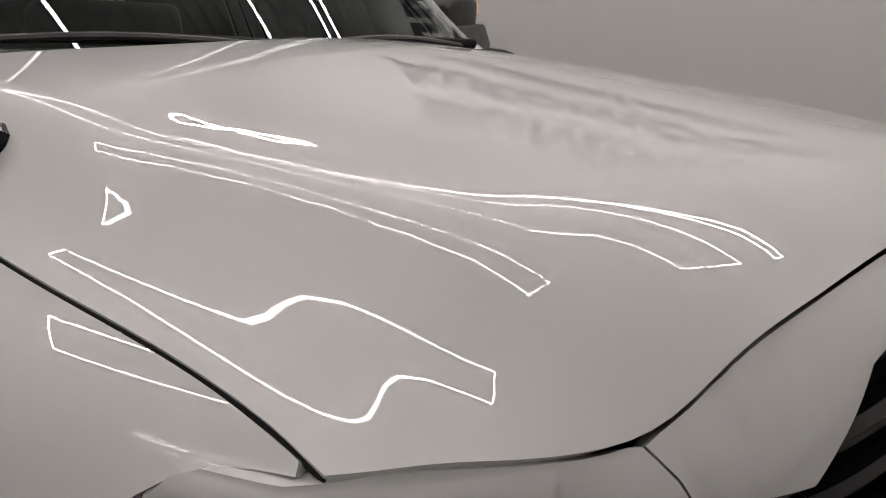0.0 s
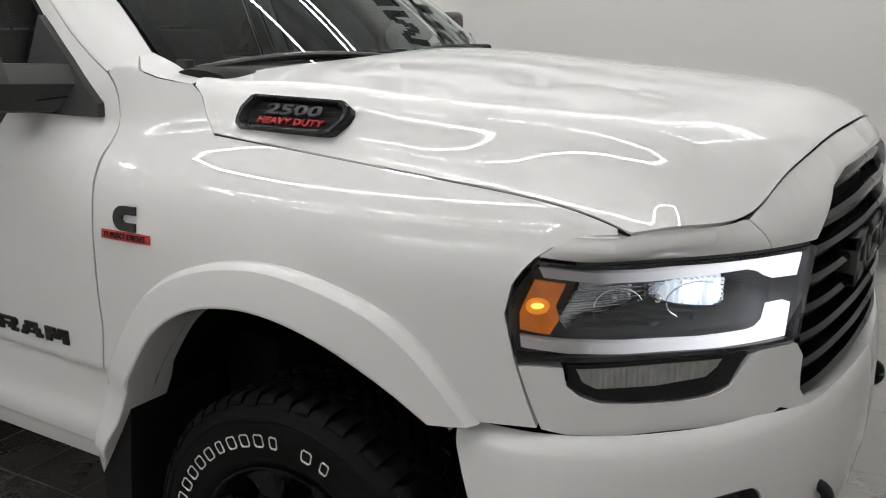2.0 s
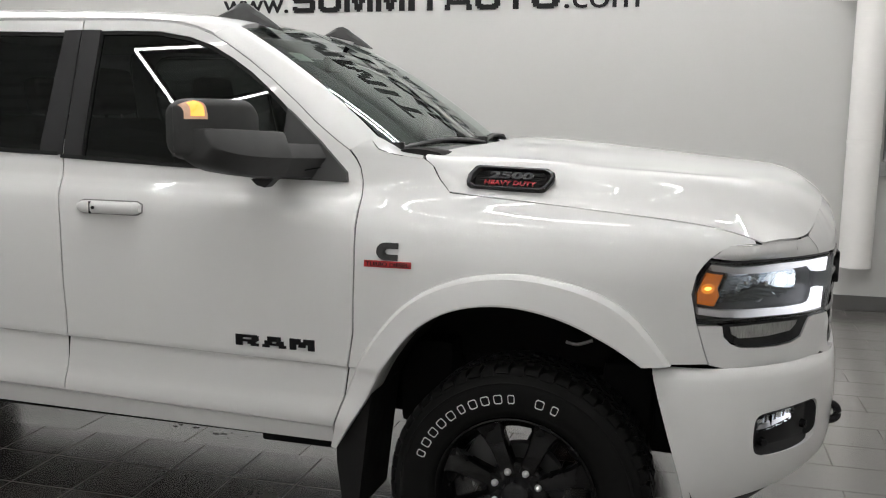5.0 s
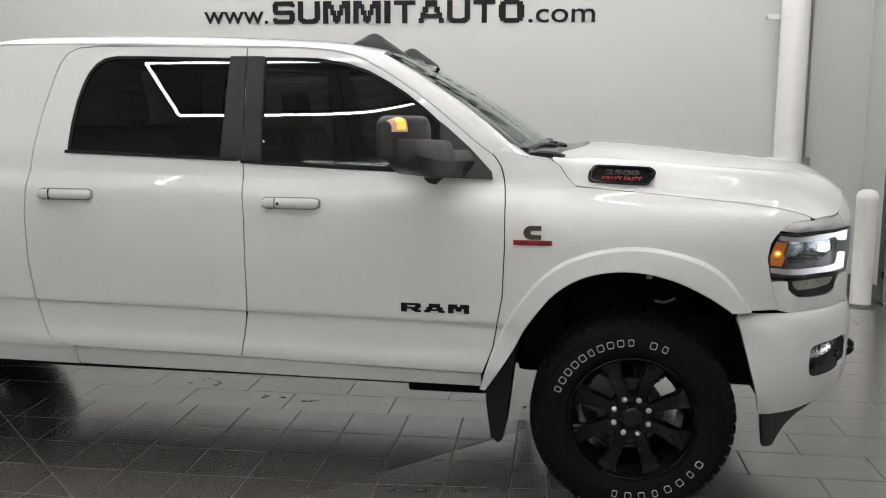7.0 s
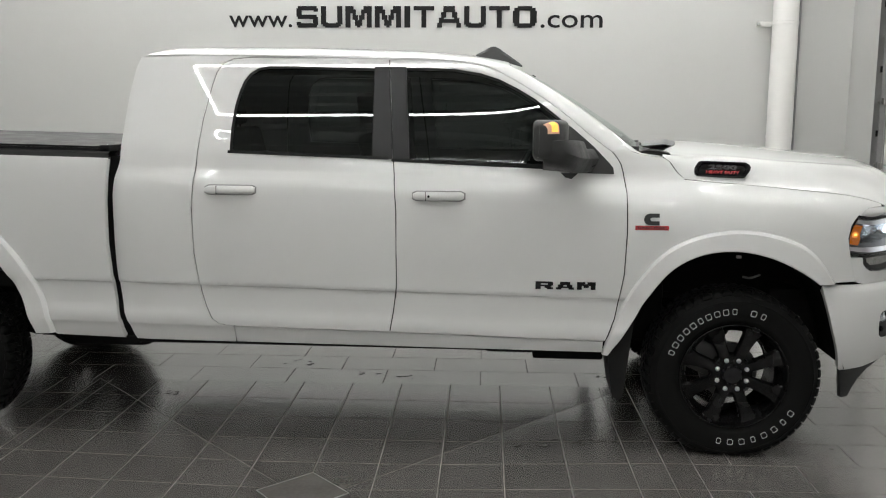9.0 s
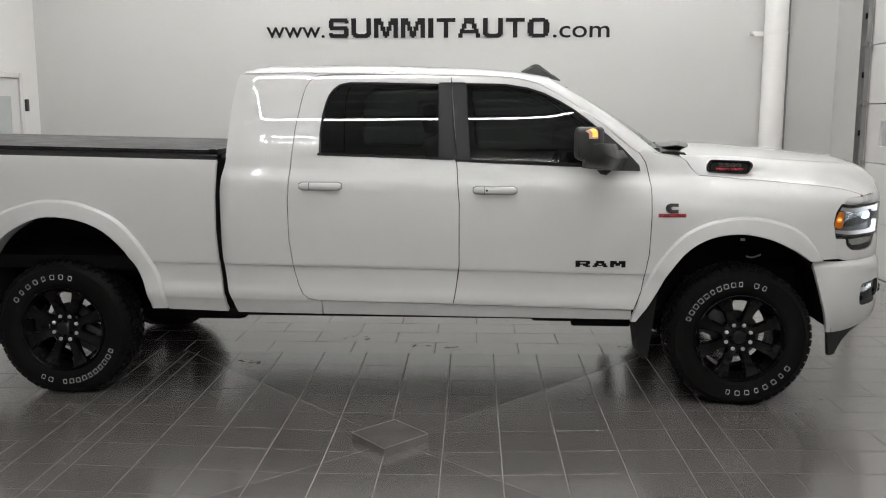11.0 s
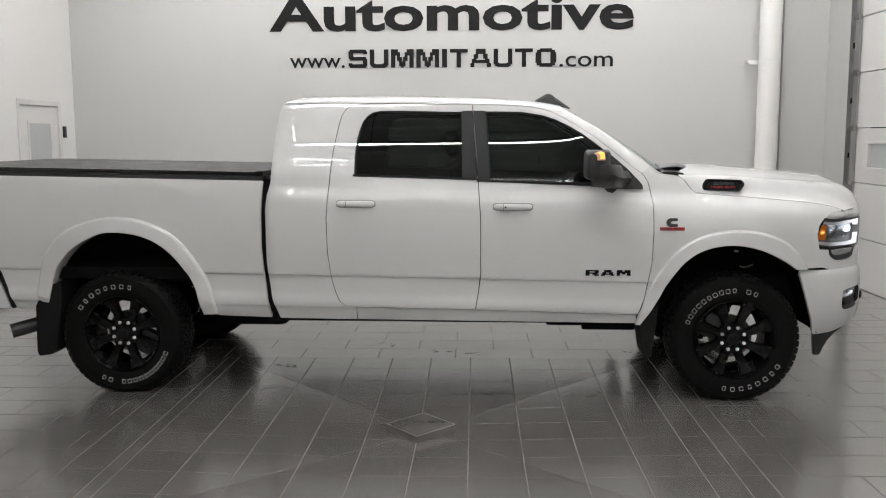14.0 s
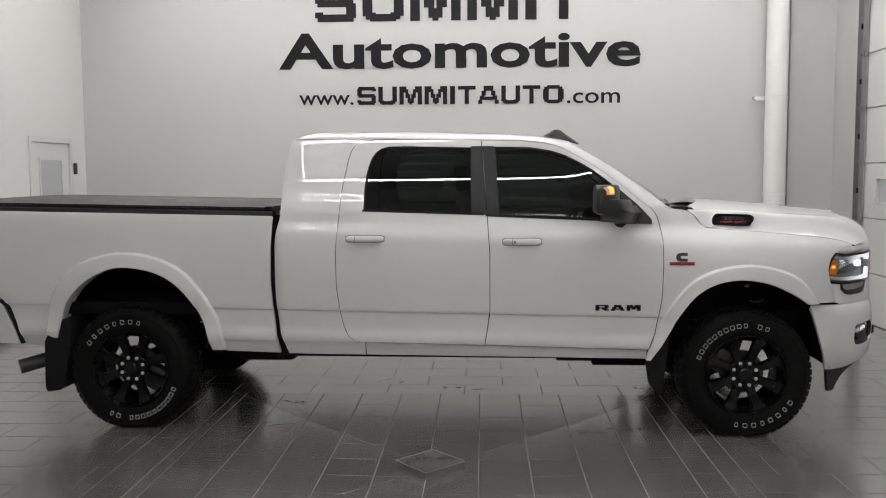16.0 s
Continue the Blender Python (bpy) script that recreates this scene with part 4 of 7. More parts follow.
# door handles
HANDLESHADE = mat("handle_gasket", (0.22, 0.22, 0.22), 0.6)
for name, hx, hz in (("front_door", -1.580, 1.283), ("rear_door", -2.615, 1.302)):
    for ob, s in zip(doors[name], (-1, 1)):
        wy = W(hx + 0.12, hz)
        bm = bmesh.new()
        rows = []
        for k in range(15):
            u = k / 14
            x = hx + 0.25 * u
            h = 0.021 * min(1, 6 * u + 0.55, 6 * (1 - u) + 0.55)
            off = 0.020 + 0.016 * math.sin(math.pi * u) ** 0.6
            rows.append([(x, s * (wy - 0.012), hz + h), (x, s * (wy + off * 0.7), hz + h), (x, s * (wy + off), hz + h * 0.55), (x, s * (wy + off), hz - h * 0.55), (x, s * (wy + off * 0.7), hz - h), (x, s * (wy - 0.012), hz - h)])
        vs = grid(bm, rows, True)
        bm.faces.new(vs[0])
        bm.faces.new(vs[-1])
        bmesh.ops.recalc_face_normals(bm, faces=bm.faces)
        h = part("door_handle", bm, PAINT, ob, "white strap door handle", 50)
        # flat grey outline painted on the door in place of the handle's shade
        bm = bmesh.new()
        rows = []
        for k in range(13):
            u = k / 12
            x = hx - 0.006 + 0.262 * u
            hh = 0.0255 * min(1, 8 * u + 0.6, 8 * (1 - u) + 0.6)
            rows.append([(x, s * (W(x, hz + dz) + 0.0015), hz + dz) for dz in (-hh, -hh * 0.4, hh * 0.4, hh)])
        grid(bm, rows)
        bmesh.ops.recalc_face_normals(bm, faces=bm.faces)
        if bm.faces[:][0].normal.y * s < 0:
            bmesh.ops.reverse_faces(bm, faces=bm.faces)
        part("handle_gasket", bm, HANDLESHADE, ob, "grey patch standing in for the shade round the handle")
        bm = bmesh.new()
        box(bm, (hx + 0.062, s * (wy + 0.02), hz - 0.021), (hx + 0.064, s * (wy + 0.037), hz + 0.021))
        if name == "front_door":
            cyl(bm, (hx + 0.078, s * (wy + 0.030), hz), (hx + 0.078, s * (wy + 0.0385), hz), 0.006, seg=12)
        part("lock_gap", bm, UNDER, ob)

# cab rear quarter
quarter = [(-3.020, 0.520), (-3.080, 0.665), (-3.100, 0.819), (-3.118, 1.011), (-3.113, 1.238), (-3.096, 1.36), (-3.076, 1.443), (-3.068, 1.649), (-3.060, 1.77), (-3.040, 1.905), (-3.020, 1.960)]
quarter = [(-3.030, 0.516)] + quarter[1:] + [(-2.70, 1.970), (-2.45, 1.968), (-2.45, 1.959)] + rear_door[9:] + [(-2.50, 0.606), (-2.50, 0.512)]
wrap = pch([-3.15, -3.12, -3.085, -3.035, -2.93, -2.73], [0.075, 0.045, 0.022, 0.008, 0.0, 0.0])


def F_quarter(a, b):
    return (a, -(W(a, b) - wrap(a)), b)


me = side_panel("cab_quarter", shrink(dense(quarter, 0.035), GAP), F_quarter, [-3.11, -3.10, -3.09, -3.07, -3.05, -3.03, -3.01, -2.98, -2.94, -2.88, -2.8], CREASE + [0.95 + 0.06 * k for k in range(6)] + gh, PAINT, (), 0.03, NEAR)
both("cab_quarter", me, truck)
# rocker
rock = [(-2.50, 0.512), (-0.635, 0.503), (-0.635, 0.566), (-1.700, 0.588), (-2.50, 0.602)]
me = side_panel("rocker_panel", shrink(dense(rock, 0.05), GAP), inset(F_side, 0.006), steps(-2.5, -0.6, 0.2), CREASE, PAINT, (), 0.03, NEAR)
both("rocker_panel", me, truck)
bm_under = lambda bm: box(bm, (-3.02, -0.905, 0.500), (-0.62, -0.60, 0.520), None, 0.006)
pair("sill_underside", bm_under, UNDER, truck)

# roof and pillars
zr_c = pch([-3.04, -2.99, -2.93, -2.85, -2.37, -1.75, -1.38, -1.2, -1.10, -1.02], [1.960, 2.002, 2.022, 2.031, 2.032, 2.018, 1.996, 1.972, 1.952, 1.93])
zr_e = pch([-3.04, -2.98, -2.45, -1.727, -1.565, -1.457, -1.335, -1.24, -1.172, -1.104, -1.0], [1.960, 1.972, 1.970, 1.957, 1.955, 1.951, 1.940, 1.920, 1.896, 1.861, 1.80])


def F_roof(a, v):
    e = zr_e(a)
    w = W(a, e) - wrap(a)
    av = abs(v)
    return (a, -v * w, e + (zr_c(a) - e) * (1 - av ** 6))


out_r = dense([(-3.022, -1), (-1.10, -1), (-1.115, -0.93), (-1.125, -0.8), (-1.135, -0.4), (-1.14, 0), (-1.135, 0.4), (-1.125, 0.8), (-1.115, 0.93), (-1.10, 1), (-3.022, 1)], 0.05)
me = panel_mesh("roof", out_r, F_roof, [-3.0, -2.985, -2.97, -2.94, -2.9, -2.85, -2.75] + steps(-2.7, -1.1, 0.1), [s * v for s in (-1, 1) for v in (0.98, 0.95, 0.9, 0.84, 0.76, 0.66, 0.54, 0.4, 0.2)] + [0], PAINT, (), 0.03, (0, 0, 1))
roof = new("roof", me)
roof.parent = truck


def ws_point(u, v):
    base = Vector((-0.345 - 0.135 * u * u, -0.80 * u, 1.485))
    top = Vector((-1.135 + 0.03 * u * u, -0.662 * u, 1.962 - 0.045 * u * u))
    p = base.lerp(top, v)
    return p + Vector((0.03, 0, 0.045)) * (4 * v * (1 - v)) * 0.45


me = panel_mesh("windscreen", dense([(-0.985, 0), (0.985, 0), (0.985, 1), (-0.985, 1)], 0.08), ws_point, [k * 0.12 - 0.96 for k in range(17)], [k * 0.1 for k in range(1, 10)], CLEARGLASS, (), 0.0, (1, 0, 1))
ws = new("windscreen", me)
ws.parent = truck
ws["label"] = "greenish laminated windscreen"
me = panel_mesh("frit_band", dense([(-0.99, -0.005), (0.99, -0.005), (0.99, 1.0), (-0.99, 1.0)], 0.06), lambda u, v: ws_point(u, v) - Vector((0.004, 0, 0.006)), [k * 0.12 - 0.96 for k in range(17)], [k * 0.1 for k in range(1, 10)], GLOSSBLACK, (dense([(-0.93, 0.06), (0.93, 0.06), (0.93, 0.955), (-0.93, 0.955)], 0.06),), 0.0, (1, 0, 1))
fb = new("frit_band", me)
fb.parent = ws



def cowl_corner(bm):
    n = 16
    A = even([Vector(F_fender(x, z)) + Vector((0, 0.004, 0.001)) for x, z in ((-0.553, 1.533), (-0.535, 1.518), (-0.512, 1.500), (-0.46, 1.485), (-0.40, 1.476), (-0.366, 1.472))], n)
    up = Vector((0.002, -0.002, 0.004))
    B = even([ws_point(u, v) + up for u, v in ((1.0, 0.10), (0.975, 0.072), (0.955, 0.045), (0.935, 0.022), (0.915, 0.002))] + [Vector((-0.385, -0.765, 1.483))], n)
    rows = [[p_.lerp(b_, k) + Vector((0.2, -0.5, 0.8)) * 0.004 * math.sin(math.pi * k) * math.sin(math.pi * min(1, i / n)) for i, (p_, b_) in enumerate(zip(A, B))] for k in (0, 0.2, 0.4, 0.6, 0.8, 0.95, 1.0)]
    rows.append([b_ - Vector((0.01, -0.004, 0.02)) for b_ in B])
    grid(bm, rows)
    bmesh.ops.recalc_face_normals(bm, faces=bm.faces)
    if sum(f.normal.z for f in bm.faces) < 0:
        bmesh.ops.reverse_faces(bm, faces=bm.faces)


pair("cowl_corner", cowl_corner, PAINT, truck, "", 60)

PILL = [(-0.609, 1.498)] + TOPLINE[:7]


def pillar(bm):
    n = 26
    A = even([(x, -W(x, z) - 0.001, z) for x, z in PILL], n)
    # windscreen side edge from the cowl corner up to the roof
    B = even([ws_point(1.0, 0.09 + 0.91 * k / 12) + Vector((0, -0.004, 0.003)) for k in range(13)], n)
    rows = []
    for k in (0.0, 0.06, 0.2, 0.4, 0.6, 0.8, 0.94, 1.0):
        row = []
        for i, (a, b) in enumerate(zip(A, B)):
            p = a.lerp(b, k)
            bul = 0.020 * min(1, 0.15 + i / 8) * math.sin(math.pi * min(1, k * 1.02)) ** 0.8
            row.append(p + Vector((0.45, -0.62, 0.64)) * bul)
        rows.append(row)
    rows.append([p + Vector((-0.01, 0.012, -0.03)) for p in rows[-1]])
    rows.insert(0, [p + Vector((-0.01, 0.03, -0.012)) for p in rows[0]])
    grid(bm, rows)
    bmesh.ops.recalc_face_normals(bm, faces=bm.faces)
    if bm.faces[:][n * 4].normal.y > 0:
        bmesh.ops.reverse_faces(bm, faces=bm.faces)


pair("windscreen_pillar", pillar, PAINT, truck, "", 60)

# cowl and wipers
bm = bmesh.new()
rows = []
for k in range(25):
    u = 0.86 * (-1 + k / 12)
    v = abs(u)
    b = ws_point(u, 0.0)
    rows.append([b + Vector((-0.03, 0, 0.018)), b + Vector((0.02, 0, 0.004)), Vector((x_rear(v) - 0.05, b.y, b.z - 0.02)), Vector((x_rear(v) + 0.02, b.y, b.z - 0.05))])
grid(bm, rows)
bmesh.ops.recalc_face_normals(bm, faces=bm.faces)
part("cowl", bm, PLASTIC, truck, "black plastic cowl")



def cowl_end(bm):
    rows = []
    for k in range(7):
        u = k / 6
        y = -0.780 + 0.15 * u
        h = 0.026 * (1 - 0.65 * u) * min(1.0, 0.55 + 2.2 * u)
        rows.append([(-0.475 + 0.05 * u, y, 1.488), (-0.458 + 0.05 * u, y, 1.488 + 0.7 * h), (-0.425 + 0.05 * u, y, 1.488 + h), (-0.37 + 0.04 * u, y, 1.486 + 0.95 * h), (-0.325 + 0.03 * u, y, 1.482 + 0.6 * h), (-0.305 + 0.03 * u, y, 1.474)])
    vs = grid(bm, rows)
    bm.faces.new(vs[0])
    bm.faces.new(vs[-1][::-1])
    bmesh.ops.recalc_face_normals(bm, faces=bm.faces)


pair("cowl_end", cowl_end, RUBBER, truck, "black plastic cowl end by the wiper pivot")


def wiper(pivot, tip):
    arm = bmesh.new()
    P, T = Vector(pivot), Vector(tip)
    pts = [P.lerp(T, k / 8) + Vector((0, 0, 0.022 * math.sin(math.pi * k / 8))) for k in range(9)]
    tube(arm, pts, 0.012, 8, 0.7)
    cyl(arm, P - Vector((0, 0, 0.02)), P + Vector((0, 0, 0.025)), 0.022, seg=14)
    a = part("wiper_arm", arm, PLASTIC, truck)
    bl = bmesh.new()
    mid_p = P.lerp(T, 0.62)
    d = (T - P).normalized()
    tube(bl, [mid_p - d * 0.34 + Vector((-0.02, 0, 0.004)), mid_p + Vector((-0.02, 0, 0.016)), mid_p + d * 0.32 + Vector((-0.02, 0, 0.004))], 0.011, 8, 1.2)
    part("wiper_blade", bl, RUBBER, a)


wiper((-0.485, -0.735, 1.497), (-0.365, -0.02, 1.508))
wiper((-0.385, 0.04, 1.505), (-0.43, 0.64, 1.512))
bm = bmesh.new()
sp = ws_point(0.80, 0.74)
sn = (ws_point(0.80, 0.75) - sp).cross(ws_point(0.81, 0.74) - sp).normalized()
sn = sn if sn.x > 0 else -sn
box(bm, (-0.045, -0.03, -0.001), (0.045, 0.03, 0.001), Matrix.Translation(sp - sn * 0.012) @ sn.to_track_quat("Z", "Y").to_matrix().to_4x4())
part("windscreen_sticker", bm, PAPER, truck, "white paper sticker inside the windscreen")

# marker lamps on the roof
def marker(bm):
    rows = []
    for k in range(13):
        u = k / 12
        x = -1.30 + 0.245 * u
        h = pch([0, 0.12, 0.36, 0.42, 0.6, 1.0], [0.006, 0.025, 0.062, 0.064, 0.045, 0.002])(u)
        hw = 0.046 * (1 - 0.35 * u)
        zb = F_roof(x, 0.64)[2] - 0.006
        rows.append([(x, -0.475 - hw, zb), (x, -0.475 - hw * 0.8, zb + h * 0.75), (x, -0.475 - hw * 0.3, zb + h + 0.006), (x, -0.475 + hw * 0.3, zb + h + 0.006), (x, -0.475 + hw * 0.8, zb + h * 0.75), (x, -0.475 + hw, zb)])
    vs = grid(bm, rows)
    bm.faces.new(vs[0])
    bm.faces.new(vs[-1])
    bmesh.ops.recalc_face_normals(bm, faces=bm.faces)


pair("roof_marker_lamp", marker, PLASTIC, truck, "smoked roof marker lamp", 35)

# bed
bed_top = lambda x: 1.492 - 0.020 * (x + 5.0)
bed = [(-3.095, 0.560), (-3.106, 0.665), (-3.122, 0.819), (-3.134, 1.011), (-3.130, 1.238), (-3.112, bed_top(-3.11))] + [(x, bed_top(x)) for x in (-3.6, -4.1, -4.6, -5.1, -5.30)]
bed += [(-5.31, 1.2), (-5.305, 0.92), (-5.02, 0.905), (-4.955, 0.83), (-4.905, 0.68), (-4.87, 0.57), (-4.76, 0.560)]
bed += [(p.x, p.y) for p in mid(rear_out, rear_in, 40, 0.12)] + [(-3.45, 0.533)] + [(-3.085, 0.522)]
me = side_panel("bed_side", shrink(dense(bed, 0.04), 0.001), F_bed, steps(-5.3, -3.0, 0.12), CREASE + [0.95 + 0.06 * k for k in range(6)] + [1.30, 1.34, 1.37, 1.39, 1.41, 1.425, 1.44, 1.45, 1.46, 1.47, 1.48], PAINT, (), 0.03, NEAR)
both("bed_side", me, truck)
pair("rear_wheel_flare", lambda bm: flare(bm, rear_in, rear_out, F_bed), PAINT, truck, "", 22)


def bed_gap(bm):
    pts = [(-3.060, 0.53), (-3.088, 0.665), (-3.103, 0.819), (-3.117, 1.011), (-3.112, 1.238), (-3.092, 1.46)]
    rows = []
    P = curve([(a, b, 0) for a, b in pts], 5)
    for p in P:
        w = W(p.x, p.y) - 0.035
        rows.append([(p.x - 0.05, -w, p.y), (p.x + 0.05, -w, p.y)])
    grid(bm, rows)
    bmesh.ops.recalc_face_normals(bm, faces=bm.faces)


pair("gap_filler", bed_gap, UNDER, truck)
bm = bmesh.new()
for s in (-1, 1):
    rows = []
    for x in (-5.28, -4.7, -4.1, -3.5, -3.12):
        z = bed_top(x)
        rows.append([(x, s * 0.962, z - 0.004), (x, s * 0.966, z + 0.020), (x, s * 0.950, z + 0.030), (x, s * 0.86, z + 0.032), (x, s * 0.86, z - 0.03)])
    grid(bm, rows)
box(bm, (-5.3, -0.95, 1.2), (-5.27, 0.95, 1.50))
box(bm, (-3.16, -0.94, 0.6), (-3.13, 0.94, bed_top(-3.1)))
bmesh.ops.recalc_face_normals(bm, faces=bm.faces)
part("bed_rail_cap", bm, PLASTIC, truck, "black plastic bed rail cap", 30)
cover = thing("bed_cover", "black vinyl roll-up cover over the truck bed", "tonneau cover")
bm = bmesh.new()
rows = []
for k in range(25):
    x = -5.25 + (5.25 - 3.13) * k / 24
    z = bed_top(x) + 0.044
    rows.append([(x, -0.93 + 1.86 * j / 16, z + 0.026 * (1 - abs(-1 + j / 8) ** 4) + 0.002 * math.sin(k * 2.1)) for j in range(17)])
grid(bm, rows)
part("vinyl_sheet", bm, COVER, cover, "", 60)
for s in (-1, 1):
    bm = bmesh.new()
    for a, b, c, d in ((0.925, 0.955, 0.030, 0.044), (0.915, 0.945, 0.045, 0.054)):
        rows = [[(x, s * a, bed_top(x) + c), (x, s * b, bed_top(x) + c), (x, s * b, bed_top(x) + d), (x, s * a, bed_top(x) + d)] for x in (-5.27, -3.13)]
        vs = grid(bm, rows, True)
        bm.faces.new(vs[0])
        bm.faces.new(vs[-1])
    bmesh.ops.recalc_face_normals(bm, faces=bm.faces)
    part("side_rail", bm, GLOSSBLACK, cover, "black side rail")
bm = bmesh.new()
box(bm, (-3.17, -0.955, bed_top(-3.1) + 0.028), (-3.115, 0.955, bed_top(-3.1) + 0.062), None, 0.006)
part("front_rail", bm, GLOSSBLACK, cover)

# ---- the front of the truck ----
front_x = pch([0, 0.08, 0.2, 0.36, 0.5, 0.64, 0.78, 0.88, 1.0, 1.2, 1.4], [0.50, 0.555, 0.65, 0.75, 0.83, 0.895, 0.945, 0.968, 0.984, 1.000, 1.006])
front_y = pch([0, 0.08, 0.2, 0.36, 0.5, 0.64, 0.78, 0.88, 1.0, 1.2, 1.4], [0.958, 0.932, 0.868, 0.772, 0.69, 0.60, 0.505, 0.425, 0.32, 0.16, 0.0])
lean = pch([0, 0.5, 0.7, 1.0, 1.4], [0.0, 0.0, 0.10, 0.32, 0.38])


def F_front(s, z):
    return (front_x(s) - lean(s) * max(0.0, z - 1.20), -front_y(s), z)


def deep(F, d, wave=None):
    """The surface F moved inwards by d along its normal."""
    def G(a, b):
        e = 1e-3
        n = (Vector(F(a + e, b)) - Vector(F(a - e, b))).cross(Vector(F(a, b + e)) - Vector(F(a, b - e))).normalized()
        if n.x - n.y < 0:
            n = -n
        k = d + (wave(a, b) if wave else 0.0)
        return tuple(Vector(F(a, b)) - n * k)
    return G


FWD = (1, -1, 0.1)
SC = [0.02 * k for k in range(71)]
ZF = [0.80 + 0.02 * k for k in range(30)]
S_TAB = [1.4 * k / 140 for k in range(141)]


def s_of(y):
    return min(S_TAB, key=lambda s: abs(front_y(s) - y))


LIP = [(s_of(-p[1]), p[2] - 0.004) for p in [F_hood(1.0, v / 50) for v in range(50, -1, -1)]]
LIP = [LIP[0]] + [b for a, b in zip(LIP, LIP[1:]) if b[0] > a[0] + 0.004]
cap_1 = [(0.092, 1.206), (0.17, 1.196), (0.275, 1.193), (0.44, 1.193), (0.625, 1.194), (0.605, 1.225), (0.575, LIP[0][1])] + [p for p in reversed(LIP) if 0.27 < p[0] < 0.57] + [(0.258, 1.2475), (0.20, 1.247), (0.15, 1.2455), (0.122, 1.234), (0.105, 1.217)]
cap_1[6] = (0.575, [z for s, z in LIP if s < 0.575][-1])
cap_2 = [(0.625, 1.194), (0.642, 1.194), (0.790, 1.196), (0.83, 1.225), (0.92, 1.285), (1.05, 1.308), (1.40, 1.313)] + [p for p in reversed(LIP) if p[0] > 0.58] + [cap_1[6], (0.605, 1.225)]
OVER = {}
for v in range(50, -1, -1):
    h = F_hood(1.0, v / 50)
    s_ = s_of(-h[1])
    OVER[round(s_, 4)] = (h[0] - 0.003 - F_front(s_, h[2])[0]) * 0.85
over = pch(sorted(OVER), [OVER[k] for k in sorted(OVER)])
lip_z = pch([k for k, _ in LIP], [z for _, z in LIP])


def cap_wave(s, z):
    s1 = max(s, LIP[0][0])
    u = min(1.0, max(0.0, (z - 1.193) / max(0.02, lip_z(s1) - 1.193)))
    fade = min(1.0, max(0.0, (s - 0.10) / 0.12))
    out = math.sin(0.5 * math.pi * min(1.0, u / 0.5))
    if over(s1) < 0:
        return -0.004 * math.sin(math.pi * min(1.0, u))
    return -over(s1) * out * fade - 0.007 * math.sin(math.pi * min(1.0, u * 1.1))


cap_skin = deep(F_front, 0.002, cap_wave)


def F_cap(s, z):
    """Lamp cap and grille surround, drawn back to the hood's front edge at the top."""
    x, y, zz = cap_skin(s, z)
    s1 = max(s, LIP[0][0])
    if over(s1) < 0:
        u = min(1.0, max(0.0, (z - 1.193) / max(0.02, lip_z(s1) - 1.193)))
        top = min(0.72, max(0.15, 0.15 + 2.2 * (s - 0.72)))
        x += over(s1) / 0.85 * max(0.0, (u - top) / (1 - top)) ** 1.3
    return (x, y, zz)


for nm, o in (("lamp_cap", cap_1), ("grille_surround", cap_2)):
    me = panel_mesh(nm, shrink(dense(o, 0.02), 0.0015), F_cap, SC, ZF + [1.197, 1.203, 1.209, 1.215, 1.221, 1.228, 1.235, 1.248, 1.265, 1.318, 1.324, 1.33, 1.335, 1.345, 1.35, 1.355], PAINT, (), 0.03, FWD)
    both(nm, me, truck)
fascia = [(0.049, 1.004), (0.10, 1.003), (0.143, 1.000), (0.150, 0.966), (0.175, 0.944), (0.213, 0.929), (0.30, 0.920), (0.395, 0.917), (0.47, 0.921), (0.53, 0.934), (0.560, 0.968), (0.585, 0.992), (0.62, 0.997), (0.745, 0.995), (0.775, 0.965), (0.772, 0.92), (0.775, 0.895), (0.80, 0.870), (0.95, 0.855), (1.40, 0.846), (1.40, 0.80), (0.95, 0.815), (0.80, 0.838), (0.74, 0.856), (0.70, 0.866), (0.671, 0.857), (0.474, 0.857), (0.247, 0.859), (0.15, 0.868), (0.103, 0.880), (0.080, 0.93)]
me = panel_mesh("grille_fascia", shrink(dense(fascia, 0.02), 0.0015), F_front, SC, ZF, PAINT, (), 0.04, FWD)
both("grille_fascia", me, truck)

# headlamps
lamp_o = [(0.092, 1.200), (0.047, 1.150), (0.024, 1.105), (0.026, 1.065), (0.040, 1.020), (0.060, 1.010), (0.20, 1.008), (0.40, 1.004), (0.60, 1.000), (0.735, 1.000), (0.748, 1.010), (0.790, 1.180), (0.782, 1.188), (0.642, 1.188), (0.44, 1.187), (0.275, 1.187), (0.171, 1.189)]
turn_o = [(0.146, 1.004), (0.155, 0.966), (0.178, 0.948), (0.213, 0.934), (0.30, 0.925), (0.395, 0.922), (0.47, 0.926), (0.527, 0.939), (0.553, 0.972), (0.575, 0.994), (0.575, 1.000), (0.40, 1.002)]
amber_o = [(0.086, 1.161), (0.146, 1.152), (0.128, 1.112), (0.136, 1.088), (0.118, 1.058), (0.054, 1.068), (0.052, 1.10)]
drl_t = [(0.092, 1.186), (0.104, 1.166), (0.199, 1.153), (0.317, 1.150), (0.443, 1.155), (0.567, 1.158), (0.610, 1.150), (0.648, 1.134), (0.738, 1.131), (0.754, 1.174), (0.642, 1.180), (0.488, 1.174), (0.314, 1.168), (0.199, 1.172)]
drl_b = [(0.054, 1.056), (0.057, 1.036), (0.148, 1.023), (0.278, 1.015), (0.452, 1.011), (0.712, 1.011), (0.722, 1.078), (0.660, 1.078), (0.650, 1.047), (0.630, 1.035), (0.603, 1.031), (0.452, 1.031), (0.278, 1.036), (0.148, 1.045)]
